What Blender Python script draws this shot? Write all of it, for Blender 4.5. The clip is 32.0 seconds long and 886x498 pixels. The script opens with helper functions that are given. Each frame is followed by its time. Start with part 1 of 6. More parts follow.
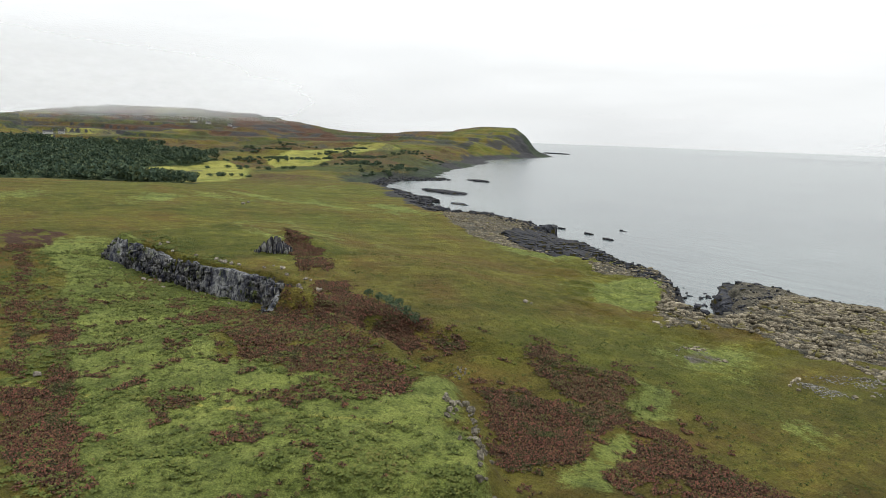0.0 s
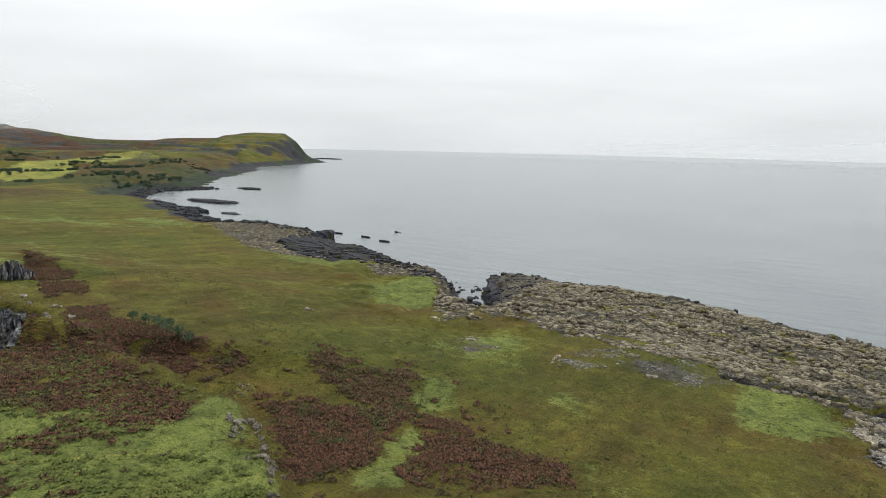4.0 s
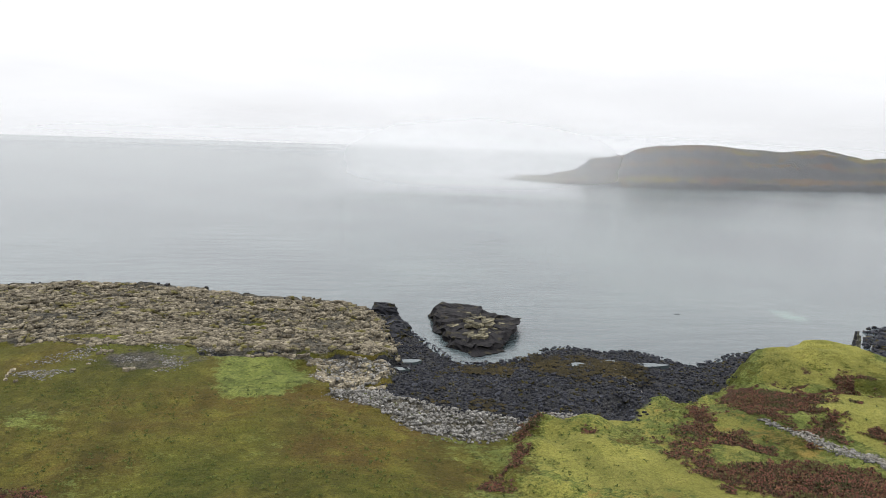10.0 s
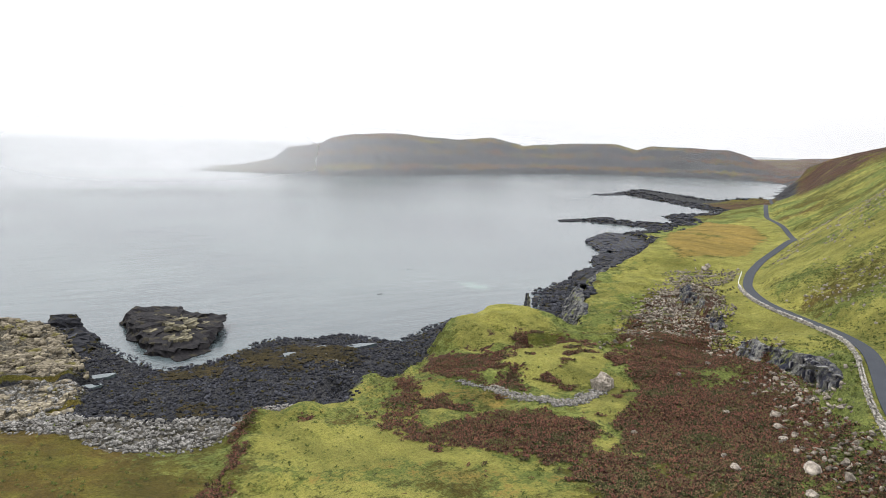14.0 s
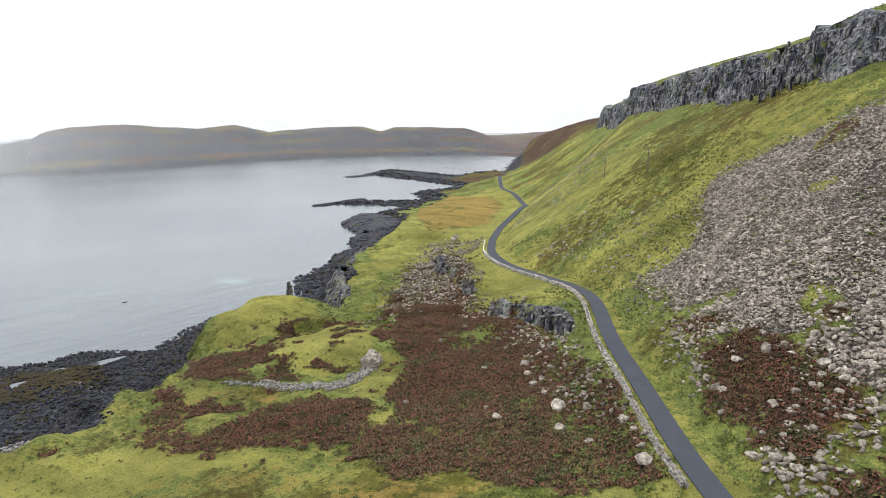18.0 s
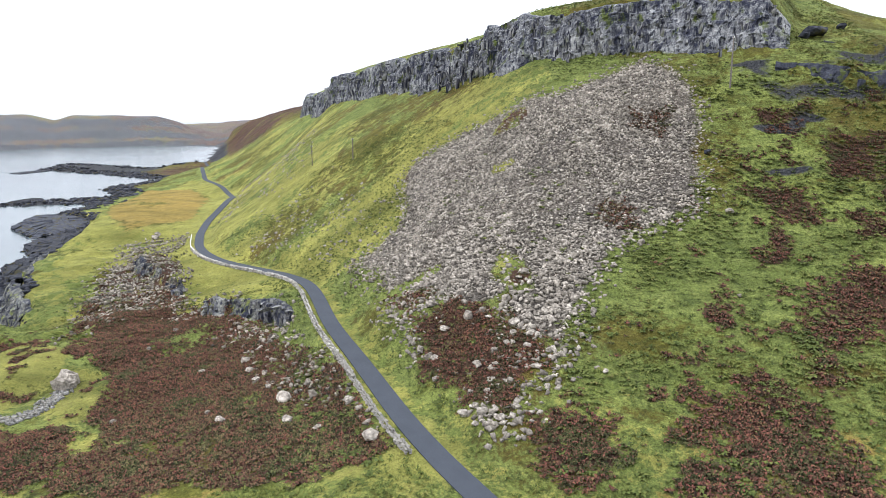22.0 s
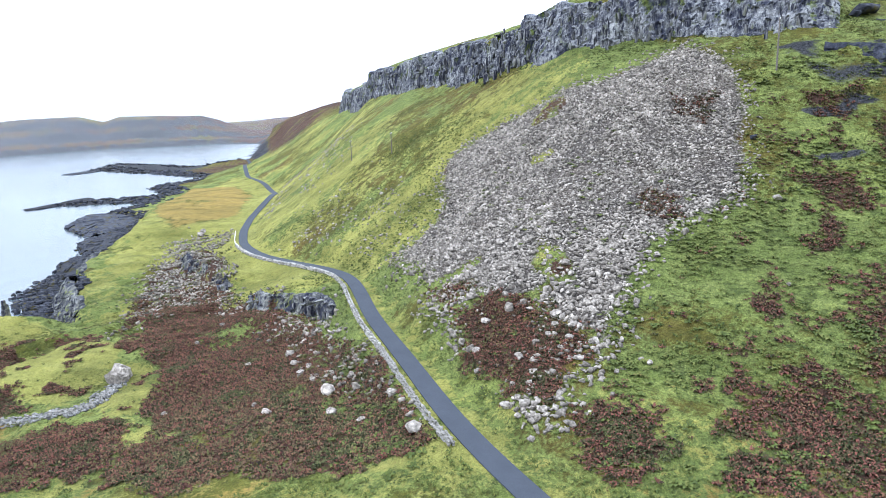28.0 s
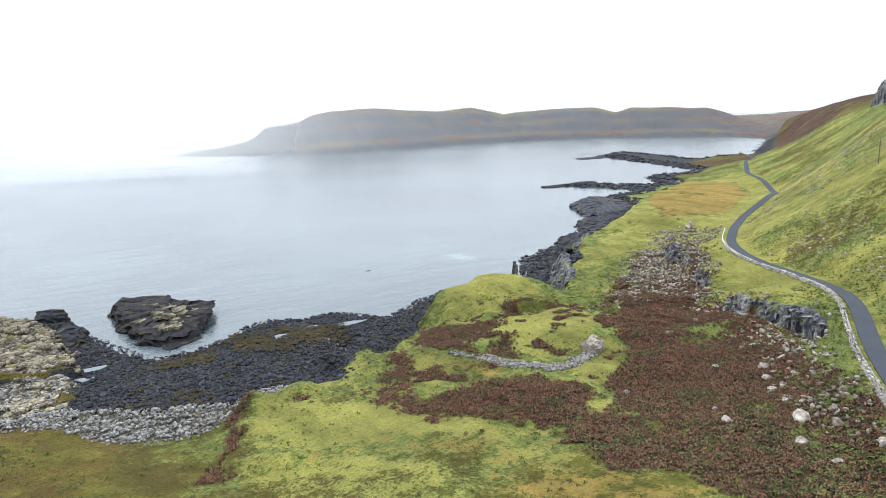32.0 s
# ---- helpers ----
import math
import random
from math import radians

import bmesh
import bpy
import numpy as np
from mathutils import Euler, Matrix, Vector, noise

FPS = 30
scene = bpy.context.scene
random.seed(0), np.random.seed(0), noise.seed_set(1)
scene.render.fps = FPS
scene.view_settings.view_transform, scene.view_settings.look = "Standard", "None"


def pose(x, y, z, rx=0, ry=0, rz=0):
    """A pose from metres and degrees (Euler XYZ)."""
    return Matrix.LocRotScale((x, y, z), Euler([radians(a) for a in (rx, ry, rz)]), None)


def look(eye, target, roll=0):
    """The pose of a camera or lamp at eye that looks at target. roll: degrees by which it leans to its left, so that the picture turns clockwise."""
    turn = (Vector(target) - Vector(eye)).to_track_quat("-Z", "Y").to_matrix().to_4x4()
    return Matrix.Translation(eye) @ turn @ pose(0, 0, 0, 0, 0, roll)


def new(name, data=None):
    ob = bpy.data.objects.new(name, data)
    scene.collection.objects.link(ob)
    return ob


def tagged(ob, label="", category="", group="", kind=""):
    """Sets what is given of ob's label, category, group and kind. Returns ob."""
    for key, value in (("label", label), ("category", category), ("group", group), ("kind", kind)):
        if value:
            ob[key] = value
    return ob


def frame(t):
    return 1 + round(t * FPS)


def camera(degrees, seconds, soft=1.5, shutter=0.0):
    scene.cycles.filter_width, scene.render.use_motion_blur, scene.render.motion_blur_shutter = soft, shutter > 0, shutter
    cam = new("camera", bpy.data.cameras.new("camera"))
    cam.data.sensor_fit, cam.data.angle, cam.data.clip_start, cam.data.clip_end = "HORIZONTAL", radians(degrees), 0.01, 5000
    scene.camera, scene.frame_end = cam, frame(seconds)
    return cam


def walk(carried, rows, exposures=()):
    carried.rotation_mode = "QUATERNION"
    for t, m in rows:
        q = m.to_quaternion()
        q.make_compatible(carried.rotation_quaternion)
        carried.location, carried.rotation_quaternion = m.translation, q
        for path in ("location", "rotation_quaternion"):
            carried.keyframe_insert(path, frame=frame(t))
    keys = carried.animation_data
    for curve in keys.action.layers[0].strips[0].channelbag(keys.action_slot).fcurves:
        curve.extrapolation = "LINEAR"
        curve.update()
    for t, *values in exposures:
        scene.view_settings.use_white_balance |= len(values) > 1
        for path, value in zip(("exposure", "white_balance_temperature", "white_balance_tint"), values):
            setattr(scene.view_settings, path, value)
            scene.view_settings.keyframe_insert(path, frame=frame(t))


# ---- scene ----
# ------------------------------------------------------------ camera
EYE = (0.0, 0.0, 55.0)                     # a drone that hovers and turns
cam = camera(66.32, 32.0, soft=0.7)
# seconds, turn to the left from +y, tilt up, lean to the left
ANGLES = [
    (0, 53.77, -9.77, 1.98), (0.5, 53.4, -9.64, 2.05), (1, 53.77, -9.57, 2.18), (1.5, 53.19, -9.47, 2.26),
    (2, 48.81, -9.25, 2.11), (2.5, 44.37, -9.01, 1.74), (3, 41.47, -8.86, 1.47), (3.5, 38.18, -8.79, 1.32),
    (5.5, 25.27, -9, 1.36), (6, 21.34, -9.01, 1.3), (6.5, 17.45, -9.06, 1.29), (7, 14.05, -9.09, 1.32),
    (7.5, 10.72, -8.95, 1.44), (8, 5.76, -8.72, 1.51), (8.5, 2.56, -8.67, 1.37), (9, -0.64, -8.8, 1.34),
    (9.5, -4.75, -9.01, 1.68), (10, -8.55, -9.14, 1.94), (10.5, -12.25, -9.23, 1.99), (11, -15.72, -9.25, 2.05),
    (11.5, -18.4, -9.18, 2.1), (12, -21.56, -9.12, 2.13), (12.5, -25.1, -9.05, 2.13), (13, -27.75, -9.02, 2.09),
    (13.5, -30.41, -9.1, 2.0), (14, -33.51, -9.26, 1.86), (14.5, -36, -9.44, 1.56), (15, -39.47, -9.52, 1.21),
    (15.5, -43.68, -9.54, 0.97), (17.5, -52.42, -9.87, -0.37), (18, -54.05, -10.32, -0.51), (18.5, -57.11, -10.77, -0.37),
    (19, -59.86, -11.02, -0.32), (19.5, -62.24, -11.14, -0.33), (20, -64.74, -11.23, -0.35), (20.5, -67.98, -11.33, -0.45),
    (21, -71.69, -11.41, -0.46), (21.5, -75.15, -11.43, -0.39), (22, -78.3, -11.44, -0.32), (22.5, -81.43, -11.46, -0.39),
    (23, -84.27, -11.53, -0.56), (23.5, -86.54, -11.61, -0.79), (24, -89.44, -11.7, -1.05), (24.5, -89.48, -11.78, -1.21),
    (26.5, -88.69, -12.09, -1.72), (27, -88.74, -12.15, -1.79), (27.5, -82.06, -12.09, -1.78), (28, -74.85, -12.01, -1.9),
    (28.5, -70.49, -11.94, -2.06), (29, -64.98, -11.82, -2.21), (29.5, -56.99, -11.68, -2.29), (30, -50.87, -11.5, -2.19),
    (30.5, -44.22, -11.37, -1.92), (31, -40.33, -11.38, -1.61), (31.5, -37.15, -11.47, -1.37), (32, -34.74, -11.55, -1.23),
]
walk(cam, [(t, Matrix.Translation(EYE) @ pose(0, 0, 0, 0, 0, yaw) @ pose(0, 0, 0, 90 + tilt) @ pose(0, 0, 0, 0, 0, lean))
           for t, yaw, tilt, lean in ANGLES],
     [(0, -0.22, 6450, 9), (3, -0.36, 6400, 9), (6, -0.30, 6400, 9), (9, -0.23, 6400, 11), (13, 0.00, 6400, 13), (19, 0.11, 6200, 13), (21, 0.28, 6050, 13), (23, 0.58, 5800, 13), (24.5, 0.62, 5750, 13), (28, 0.72, 5300, 13), (30, 0.60, 5400, 10), (32, 0.36, 5900, 11)])

# ------------------------------------------------------------ sky and sun
world = bpy.data.worlds.new("overcast_sky")
scene.world = world
world.use_nodes = True
wn, wl = world.node_tree.nodes, world.node_tree.links
sky = wn.new("ShaderNodeTexSky")
sky.sky_type, sky.sun_disc = 'NISHITA', False
sky.sun_elevation, sky.sun_rotation = radians(48), radians(-20)
sky.dust_density, sky.air_density = 4.0, 1.0
grey = wn.new("ShaderNodeHueSaturation")
grey.inputs["Saturation"].default_value = 0.10
wl.new(sky.outputs[0], grey.inputs["Color"])
way = wn.new("ShaderNodeTexCoord")
split = wn.new("ShaderNodeSeparateXYZ")
wl.new(way.outputs["Generated"], split.inputs[0])
# cloud cover: an even veil, brighter towards the zenith, with soft grey banks low down
veil = wn.new("ShaderNodeMapRange")
veil.inputs[1].default_value, veil.inputs[2].default_value = 0.0, 1.0
veil.inputs[3].default_value, veil.inputs[4].default_value = 1.07, 2.6
wl.new(split.outputs[2], veil.inputs[0])
stretch = wn.new("ShaderNodeMapping")
stretch.inputs["Scale"].default_value = (1.3, 1.3, 9.0)
wl.new(way.outputs["Generated"], stretch.inputs[0])
banks = wn.new("ShaderNodeTexNoise")
banks.inputs["Scale"].default_value, banks.inputs["Detail"].default_value = 2.2, 5.0
wl.new(stretch.outputs[0], banks.inputs["Vector"])
bank = wn.new("ShaderNodeMapRange")
bank.inputs[1].default_value, bank.inputs[2].default_value = 0.35, 0.65
bank.inputs[3].default_value, bank.inputs[4].default_value = 0.95, 1.05
wl.new(banks.outputs[0], bank.inputs[0])
times_ = wn.new("ShaderNodeMath")
times_.operation = 'MULTIPLY'
wl.new(veil.outputs[0], times_.inputs[0]), wl.new(bank.outputs[0], times_.inputs[1])
cloud = wn.new("ShaderNodeMix")
cloud.data_type = 'RGBA'
cloud.inputs[0].default_value = 0.93
wl.new(grey.outputs[0], cloud.inputs[6])
tint = wn.new("ShaderNodeMix")
tint.data_type, tint.blend_type = 'RGBA', 'MULTIPLY'
tint.inputs[0].default_value = 1.0
tint.inputs[6].default_value = (9.6, 9.75, 9.8, 1)
wl.new(times_.outputs[0], tint.inputs[7])
wl.new(tint.outputs[2], cloud.inputs[7])
wl.new(cloud.outputs[2], wn["Background"].inputs["Color"])
wn["Background"].inputs["Strength"].default_value = 0.1

sun = new("sun", bpy.data.lights.new("sun", 'SUN'))
sun.data.energy, sun.data.angle, sun.data.color = 2.0, radians(10), (1.0, 0.96, 0.9)
sun.matrix_world = look((-40, 110, 140), (0, 0, 0))

# ------------------------------------------------------------ lie of the land
# -- terrain --
def lattice(ix, iy, seed):
    h = (ix.astype(np.int64) * 374761393 + iy.astype(np.int64) * 668265263 + seed * 1442695041) & 0x7fffffff
    h = ((h ^ (h >> 13)) * 1274126177) & 0x7fffffff
    return ((h ^ (h >> 16)) & 0xffff) / 32767.5 - 1.0


def grain(x, y, size, seed=0, octaves=4, rough=0.5):
    """Smooth noise between about -1 and 1, with its largest swells size metres wide."""
    total, amp, norm = 0.0, 1.0, 0.0
    for o in range(octaves):
        u, v = x / size + 17.3 * o, y / size - 9.1 * o
        iu, iv = np.floor(u), np.floor(v)
        fu, fv = u - iu, v - iv
        fu, fv = fu * fu * (3 - 2 * fu), fv * fv * (3 - 2 * fv)
        a, b = lattice(iu, iv, seed + o), lattice(iu + 1, iv, seed + o)
        c, d = lattice(iu, iv + 1, seed + o), lattice(iu + 1, iv + 1, seed + o)
        total = total + amp * ((a + (b - a) * fu) * (1 - fv) + (c + (d - c) * fu) * fv)
        norm, amp, size = norm + amp, amp * rough, size / 2
    return total / norm * 1.5


def ease(a, b, v):
    k = np.clip((v - a) / (b - a), 0, 1)
    return k * k * (3 - 2 * k)


def line_distance(x, y, line):
    """Distance to a polyline, the signed side of it (positive to its left), and how far along it the foot lies."""
    best, side, along, run = np.full(np.shape(x), 1e9), np.ones(np.shape(x)), np.zeros(np.shape(x)), 0.0
    for (ax, ay), (bx, by) in zip(line, line[1:]):
        dx, dy = bx - ax, by - ay
        length = math.hypot(dx, dy)
        k = np.clip(((x - ax) * dx + (y - ay) * dy) / length ** 2, 0, 1)
        d = np.hypot(x - ax - k * dx, y - ay - k * dy)
        near = d < best
        best = np.where(near, d, best)
        side = np.where(near, np.where(dx * (y - ay) - dy * (x - ax) >= 0, 1.0, -1.0), side)
        along = np.where(near, run + k * length, along)
        run += length
    return best, side, along


def inside(x, y, ring):
    odd = np.zeros(np.shape(x), bool)
    for (ax, ay), (bx, by) in zip(ring, ring[1:] + ring[:1]):
        if ay != by:
            odd ^= ((ay > y) != (by > y)) & (x < (bx - ax) * (y - ay) / (by - ay) + ax)
    return odd


COAST_WEST = [(-4700, 2300), (-2300, 1700), (-1545, 1515), (-1290, 1300), (-1110, 930), (-930, 760), (-800, 600), (-690, 500),
              (-640, 470), (-640, 400), (-560, 330), (-500, 330), (-415, 280), (-322, 243), (-316, 262), (-272, 268),
              (-226, 241), (-202, 236), (-172, 223), (-152, 221), (-143, 213), (-130, 196), (-117, 178)]
COAST_SHELF = [(-109, 180), (-117, 192), (-127, 206), (-135, 222), (-124, 231), (-93, 231), (-63, 231), (-42, 226), (-23, 222), (-6, 215),
               (5, 208), (14, 200), (20, 188), (24, 176)]
COAST_BAY = [(29, 162), (36, 160), (44, 162), (50, 166), (54, 171), (62, 172), (69, 167), (79, 167), (85, 159), (89, 154), (94, 158), (104, 163), (116, 167), (131, 168), (142, 158),
             (168, 184), (206, 201), (245, 228), (284, 246), (298, 276), (352, 284), (366, 302), (347, 348), (372, 338), (396, 300),
             (440, 346), (511, 350), (540, 410), (588, 538), (640, 545), (612, 430), (642, 386), (762, 452), (900, 528), (1040, 598)]
COAST_EAST = [(1070, 700), (965, 830), (821, 890), (700, 884), (584, 865), (424, 856), (330, 900), (236, 990), (300, 1130), (700, 1330), (1500, 1500),
              (2500, 1900), (4700, 2300)]
COAST = COAST_WEST + COAST_SHELF + COAST_BAY + COAST_EAST
LAND = COAST + [(4700, -4700), (-4700, -4700)]

# spot heights of the open ground, as on a map
SPOTS_WEST = [(-215, 206, 5.6), (-246, 224, 6.0), (-100, 150, 7), (-60, 110, 7.5), (-40, 80, 9), (-110, 100, 9), (-75, 78, 9), (-200, 150, 10), (-300, 200, 10), (-200, 60, 12),
              (-300, 100, 16), (-400, 100, 21), (-420, 20, 23), (-150, 10, 14), (-100, 20, 14), (-60, 20, 15), (-60, -60, 22),
              (-250, -100, 26), (-600, 150, 6), (-620, -60, 12), (-1000, 100, 12), (-1000, 400, 12), (-800, 350, 8), (-1500, 150, 24), (-1500, 700, 30)]
SPOTS_SHELF = [(-145, 195, 6.5), (-60, 190, 6.5), (-60, 150, 7), (0, 190, 4.5), (0, 140, 5.5), (-20, 120, 6.5), (0, 80, 10), (0, 50, 14), (0, 0, 20), (30, 0, 20),
               (20, 106, 4.5), (50, 106, 5), (38, 66, 12), (60, 90, 9), (110, 126, 10), (88, 106, 11), (80, 76, 12), (100, 58, 13), (70, 38, 15),
               (125, 90, 11), (160, 150, 9), (180, 150, 10), (40, 20, 18)]
SPOTS_EAST = [(60, 12, 20), (86, 30, 20), (103, 41, 19.5), (128, 54, 17.5), (153, 83, 15.5), (183, 114, 14), (231, 140, 12), (309, 173, 11.5), (383, 233, 10),
              (469, 285, 10), (62, -33, 20), (200, 160, 10), (275, 200, 10), (560, 325, 8), (610, 352, 6), (340, 300, 2), (600, 490, 2)]
SPOTS_HILL = [(172, -6, 70.3), (186, 16, 70.6), (156, -38, 68.9), (140, -75, 56), (208, -44, 74.5), (206, -51, 78.6), (199, -62, 78.0), (190, -75, 74.4), (182, -93, 71.0), (175, -109, 65.2), (260, 75, 64.7), (340, 122, 64.4), (430, 175, 57), (300, 0, 74), (330, -120, 72),
              (543, 252, 56), (610, 300, 52), (660, 345, 46.5), (725, 388, 41), (790, 428, 26), (1000, 500, 8), (760, 250, 50), (700, 100, 62), (110, 12, 36), (115, -30, 40), (240, 105, 42), (340, 160, 31), (100, -120, 34), (0, -120, 30)]
SPOTS_FAR = [(760, 940, 26), (500, 930, 24), (980, 900, 30), (1100, 760, 24), (-1400, 1200, 64), (-1500, 1300, 66), (-1250, 1050, 40), (-2300, 480, 98), (-2300, 1100, 50), (-2500, 0, 90), (-1900, 350, 70), (-1900, 0, 66), (-1700, 900, 36),
             (-4600, 1000, 100), (-4600, -3000, 130), (4600, 1500, 8), (4600, -3000, 150), (0, -1500, 120), (1500, 700, 8), (1600, 300, 20), (1400, 1150, 32), (-1500, -900, 90)]
SPOTS = np.array(SPOTS_WEST + SPOTS_SHELF + SPOTS_EAST + SPOTS_HILL + SPOTS_FAR, float)


def squeeze(x, y):
    """Plan places drawn together with distance, so that near and far spots weigh alike."""
    r = np.hypot(x, y)
    k = np.log1p(r / 120) / np.maximum(r, 1e-6) * 120
    return x * k, y * k


def spline_weights():
    sx, sy = squeeze(SPOTS[:, 0], SPOTS[:, 1])
    d = np.hypot(sx[:, None] - sx, sy[:, None] - sy)
    n = len(sx)
    a = np.zeros((n + 3, n + 3))
    a[:n, :n] = d + 0.15 * np.eye(n) * -1
    a[:n, n], a[:n, n + 1], a[:n, n + 2] = 1, sx, sy
    a[n:, :n] = a[:n, n:].T
    return sx, sy, np.linalg.solve(a, np.r_[SPOTS[:, 2], 0, 0, 0])


SPLINE = spline_weights()


def open_ground(x, y):
    sx, sy, w = SPLINE
    u, v = squeeze(x, y)
    z = w[-3] + w[-2] * u + w[-1] * v
    for px, py, k in zip(sx, sy, w):
        z = z + k * np.sqrt((u - px) ** 2 + (v - py) ** 2 + 4.0)
    return z


# rock steps: line with the high side to its left, height, face width, reach of the raised ground behind
SCARP_SPUR = [(-222, 36), (-200, 43), (-180, 50), (-160, 62), (-146, 66), (-136, 59), (-130, 51)]
SCARP_EDGE = [(-140, 56), (-112, 62), (-95, 63), (-83, 62), (-71, 58), (-57, 50), (-48, 40)]
SCARP_KNOLL = [(-226, 92), (-206, 90), (-192, 82)]
SCARP_CRAG = [(470, 195), (430, 177), (340, 124), (262, 78), (206, 36), (190, 22), (176, 6), (170, -10), (163, -28), (160, -44)]
SCARP_BANDS = [(147, -36), (142, -50), (140, -66), (141, -80), (147, -94), (150, -124)]
SCARP_BANK = [(160, -48), (154, -60), (153, -72), (158, -86), (163, -124)]
SCARP_TURF = [(190, -62), (179, -76), (172, -94), (176, -126)]
SCARP_ROAD = [(128, 81), (123, 69), (119, 60), (110, 50)]
COVE_FOOT = [(133, 130), (141, 142), (156, 155), (174, 168), (187, 176), (201, 184), (217, 188), (241, 203), (277, 228), (300, 250)]
FORESHORE = [(64, 117), (72, 122), (80, 129), (88, 135), (97, 141), (108, 144), (118, 141), (125, 134), (127, 127)] + COVE_FOOT + [(310, 290), (284, 275), (248, 245), (206, 222), (160, 196), (130, 182), (60, 182)]
SCARP_LEDGE = [(176, 130), (160, 114), (148, 102), (141, 93)]
SCARP_DITCH = [(37, 115), (32, 106), (27, 95), (21, 82)]
SCARP_COVE = [(200, 178), (226, 188), (276, 216), (345, 250), (400, 280), (480, 320)]
SCARPS = [(SCARP_SPUR, 7.6, 2.6, 110, 9), (SCARP_EDGE[::-1], 4.2, 6.0, 60, 12), (SCARP_KNOLL, 1.6, 3.0, 20, 8), (SCARP_CRAG, 9.6, 3.4, 300, 12),
          (SCARP_BANDS, 2.2, 3.5, 18, 12), (SCARP_BANK, 1.8, 3.0, 16, 12), (SCARP_TURF, 1.2, 3.0, 12, 12), (SCARP_ROAD, 3.5, 3.0, 18, 8), (SCARP_DITCH, 1.7, 3.0, 45, 6), (SCARP_LEDGE, 3.2, 3.0, 12, 8), (SCARP_COVE[::-1], 5.0, 5.0, 60, 25)]


def scarp_step(x, y, line, height, face, reach, taper):
    d, side, _ = line_distance(x, y, line)
    length, top, under = 0.0, 0.0, 1e-9
    for a, b in zip(line, line[1:]):
        # how far along the line a place lies, blended between the stretches near it
        step = math.dist(a, b)
        k = np.clip(((x - a[0]) * (b[0] - a[0]) + (y - a[1]) * (b[1] - a[1])) / step ** 2, 0, 1)
        w = np.exp(-(np.hypot(x - a[0] - k * (b[0] - a[0]), y - a[1] - k * (b[1] - a[1])) - d) / 5.0)
        top, under, length = top + w * (length + k * step), under + w, length + step
    along = top / under
    d = d * side + 0.35 * face * grain(x, y, 9.0, 40, 3)
    ends = ease(0, taper, along) * ease(0, taper, length - along)
    rise = ease(-face / 2, face / 2, d)
    return height * ends * rise * (1 - ease(reach * 0.25, reach, d)), ends * rise * (1 - rise) * 4


ROAD = [(-60, -150), (-14, -84), (8, -46), (22, -26), (40, -6), (60, 11.5), (69, 18.5), (86, 29.5), (103, 41), (118, 49), (130, 56), (143, 68), (153, 82), (164, 97), (180, 112), (204, 126), (231, 139),
        (262, 149), (290, 160), (312, 174), (338, 193), (383, 230), (424, 256), (470, 284), (560, 330), (700, 425)]
BEACH = [(24, 196), (14, 190), (14, 160), (12, 148), (10, 138), (7, 130), (14, 124), (22, 119), (33, 112), (42, 111), (50, 107), (57, 115), (62, 123), (71, 126), (79, 135), (92, 142), (104, 148), (118, 152), (130, 176), (85, 186), (30, 186)]
# the lichened shelf, its lower tongue, and the rocky shore beyond the sea gap
SHELF_MAIN = [(-99, 162), (-89, 165), (-73, 158), (-60, 156), (-45, 155), (-28, 154), (-14, 153.5), (-2, 154), (12, 156), (15, 172), (14, 192), (8, 206), (-6, 217), (-40, 228), (-63, 233), (-93, 234), (-124, 234), (-138, 222), (-127, 204), (-112, 180), (-104, 170)]
SHELF_TONGUE = [(-34, 149), (-15, 149), (-8, 148), (-6, 137), (0, 131), (6, 132), (12.5, 141), (12.5, 149), (4, 151.5), (-9, 151.5), (-25, 151.5)]
SHELF_WEST = [(-330, 240), (-288, 214), (-250, 200), (-220, 193), (-200, 202), (-178, 211), (-157, 214), (-146, 206), (-132, 188), (-118, 172), (-104, 152), (-96, 152), (-106, 172), (-118, 186), (-137, 214), (-153, 232), (-172, 236), (-192, 246), (-231, 256), (-262, 272), (-300, 290), (-330, 276)]
SHELF_STRIP = [(-177, 203), (-157, 212), (-158, 226), (-144, 219), (-129, 199), (-112, 172), (-97, 150), (-98, 140), (-114, 159), (-134, 194), (-144, 201), (-153, 197), (-164, 189)]
CREVICE = [(-30, 150.5), (-14, 152.5), (-2, 152.6), (13, 152.5)]


def shore(x, y):
    d, _, _ = line_distance(x, y, COAST)
    return np.where(inside(x, y, LAND), d, -d)


def within(x, y, ring, low, high, size, seed):
    """0 to 1 across the edge of an outline that the noise makes ragged: low metres outside it, high metres inside it."""
    out = np.zeros(np.shape(x))
    p = np.array(ring)
    near = (x > p[:, 0].min() - 15) & (x < p[:, 0].max() + 15) & (y > p[:, 1].min() - 15) & (y < p[:, 1].max() + 15)
    if near.any():
        u, v = x[near], y[near]
        d, _, _ = line_distance(u, v, ring + ring[:1])
        out[near] = ease(low, high, np.where(inside(u, v, ring), d, -d) + size * grain(u, v, 9, seed, 4))
    return out


def beach(x, y):
    return within(x, y, BEACH, -2.5, 2.0, 2.2, 7)


def shelf_rock(x, y):
    """The bare lichened rock of the shore."""
    return np.maximum(np.maximum(within(x, y, SHELF_MAIN, -2.5, 2.5, 3.2, 57), within(x, y, SHELF_TONGUE, -1.2, 1.5, 1.6, 58)), np.maximum(within(x, y, SHELF_WEST, -2.5, 2.5, 2.6, 59), within(x, y, SHELF_STRIP, -2.5, 2.0, 2.0, 49)))


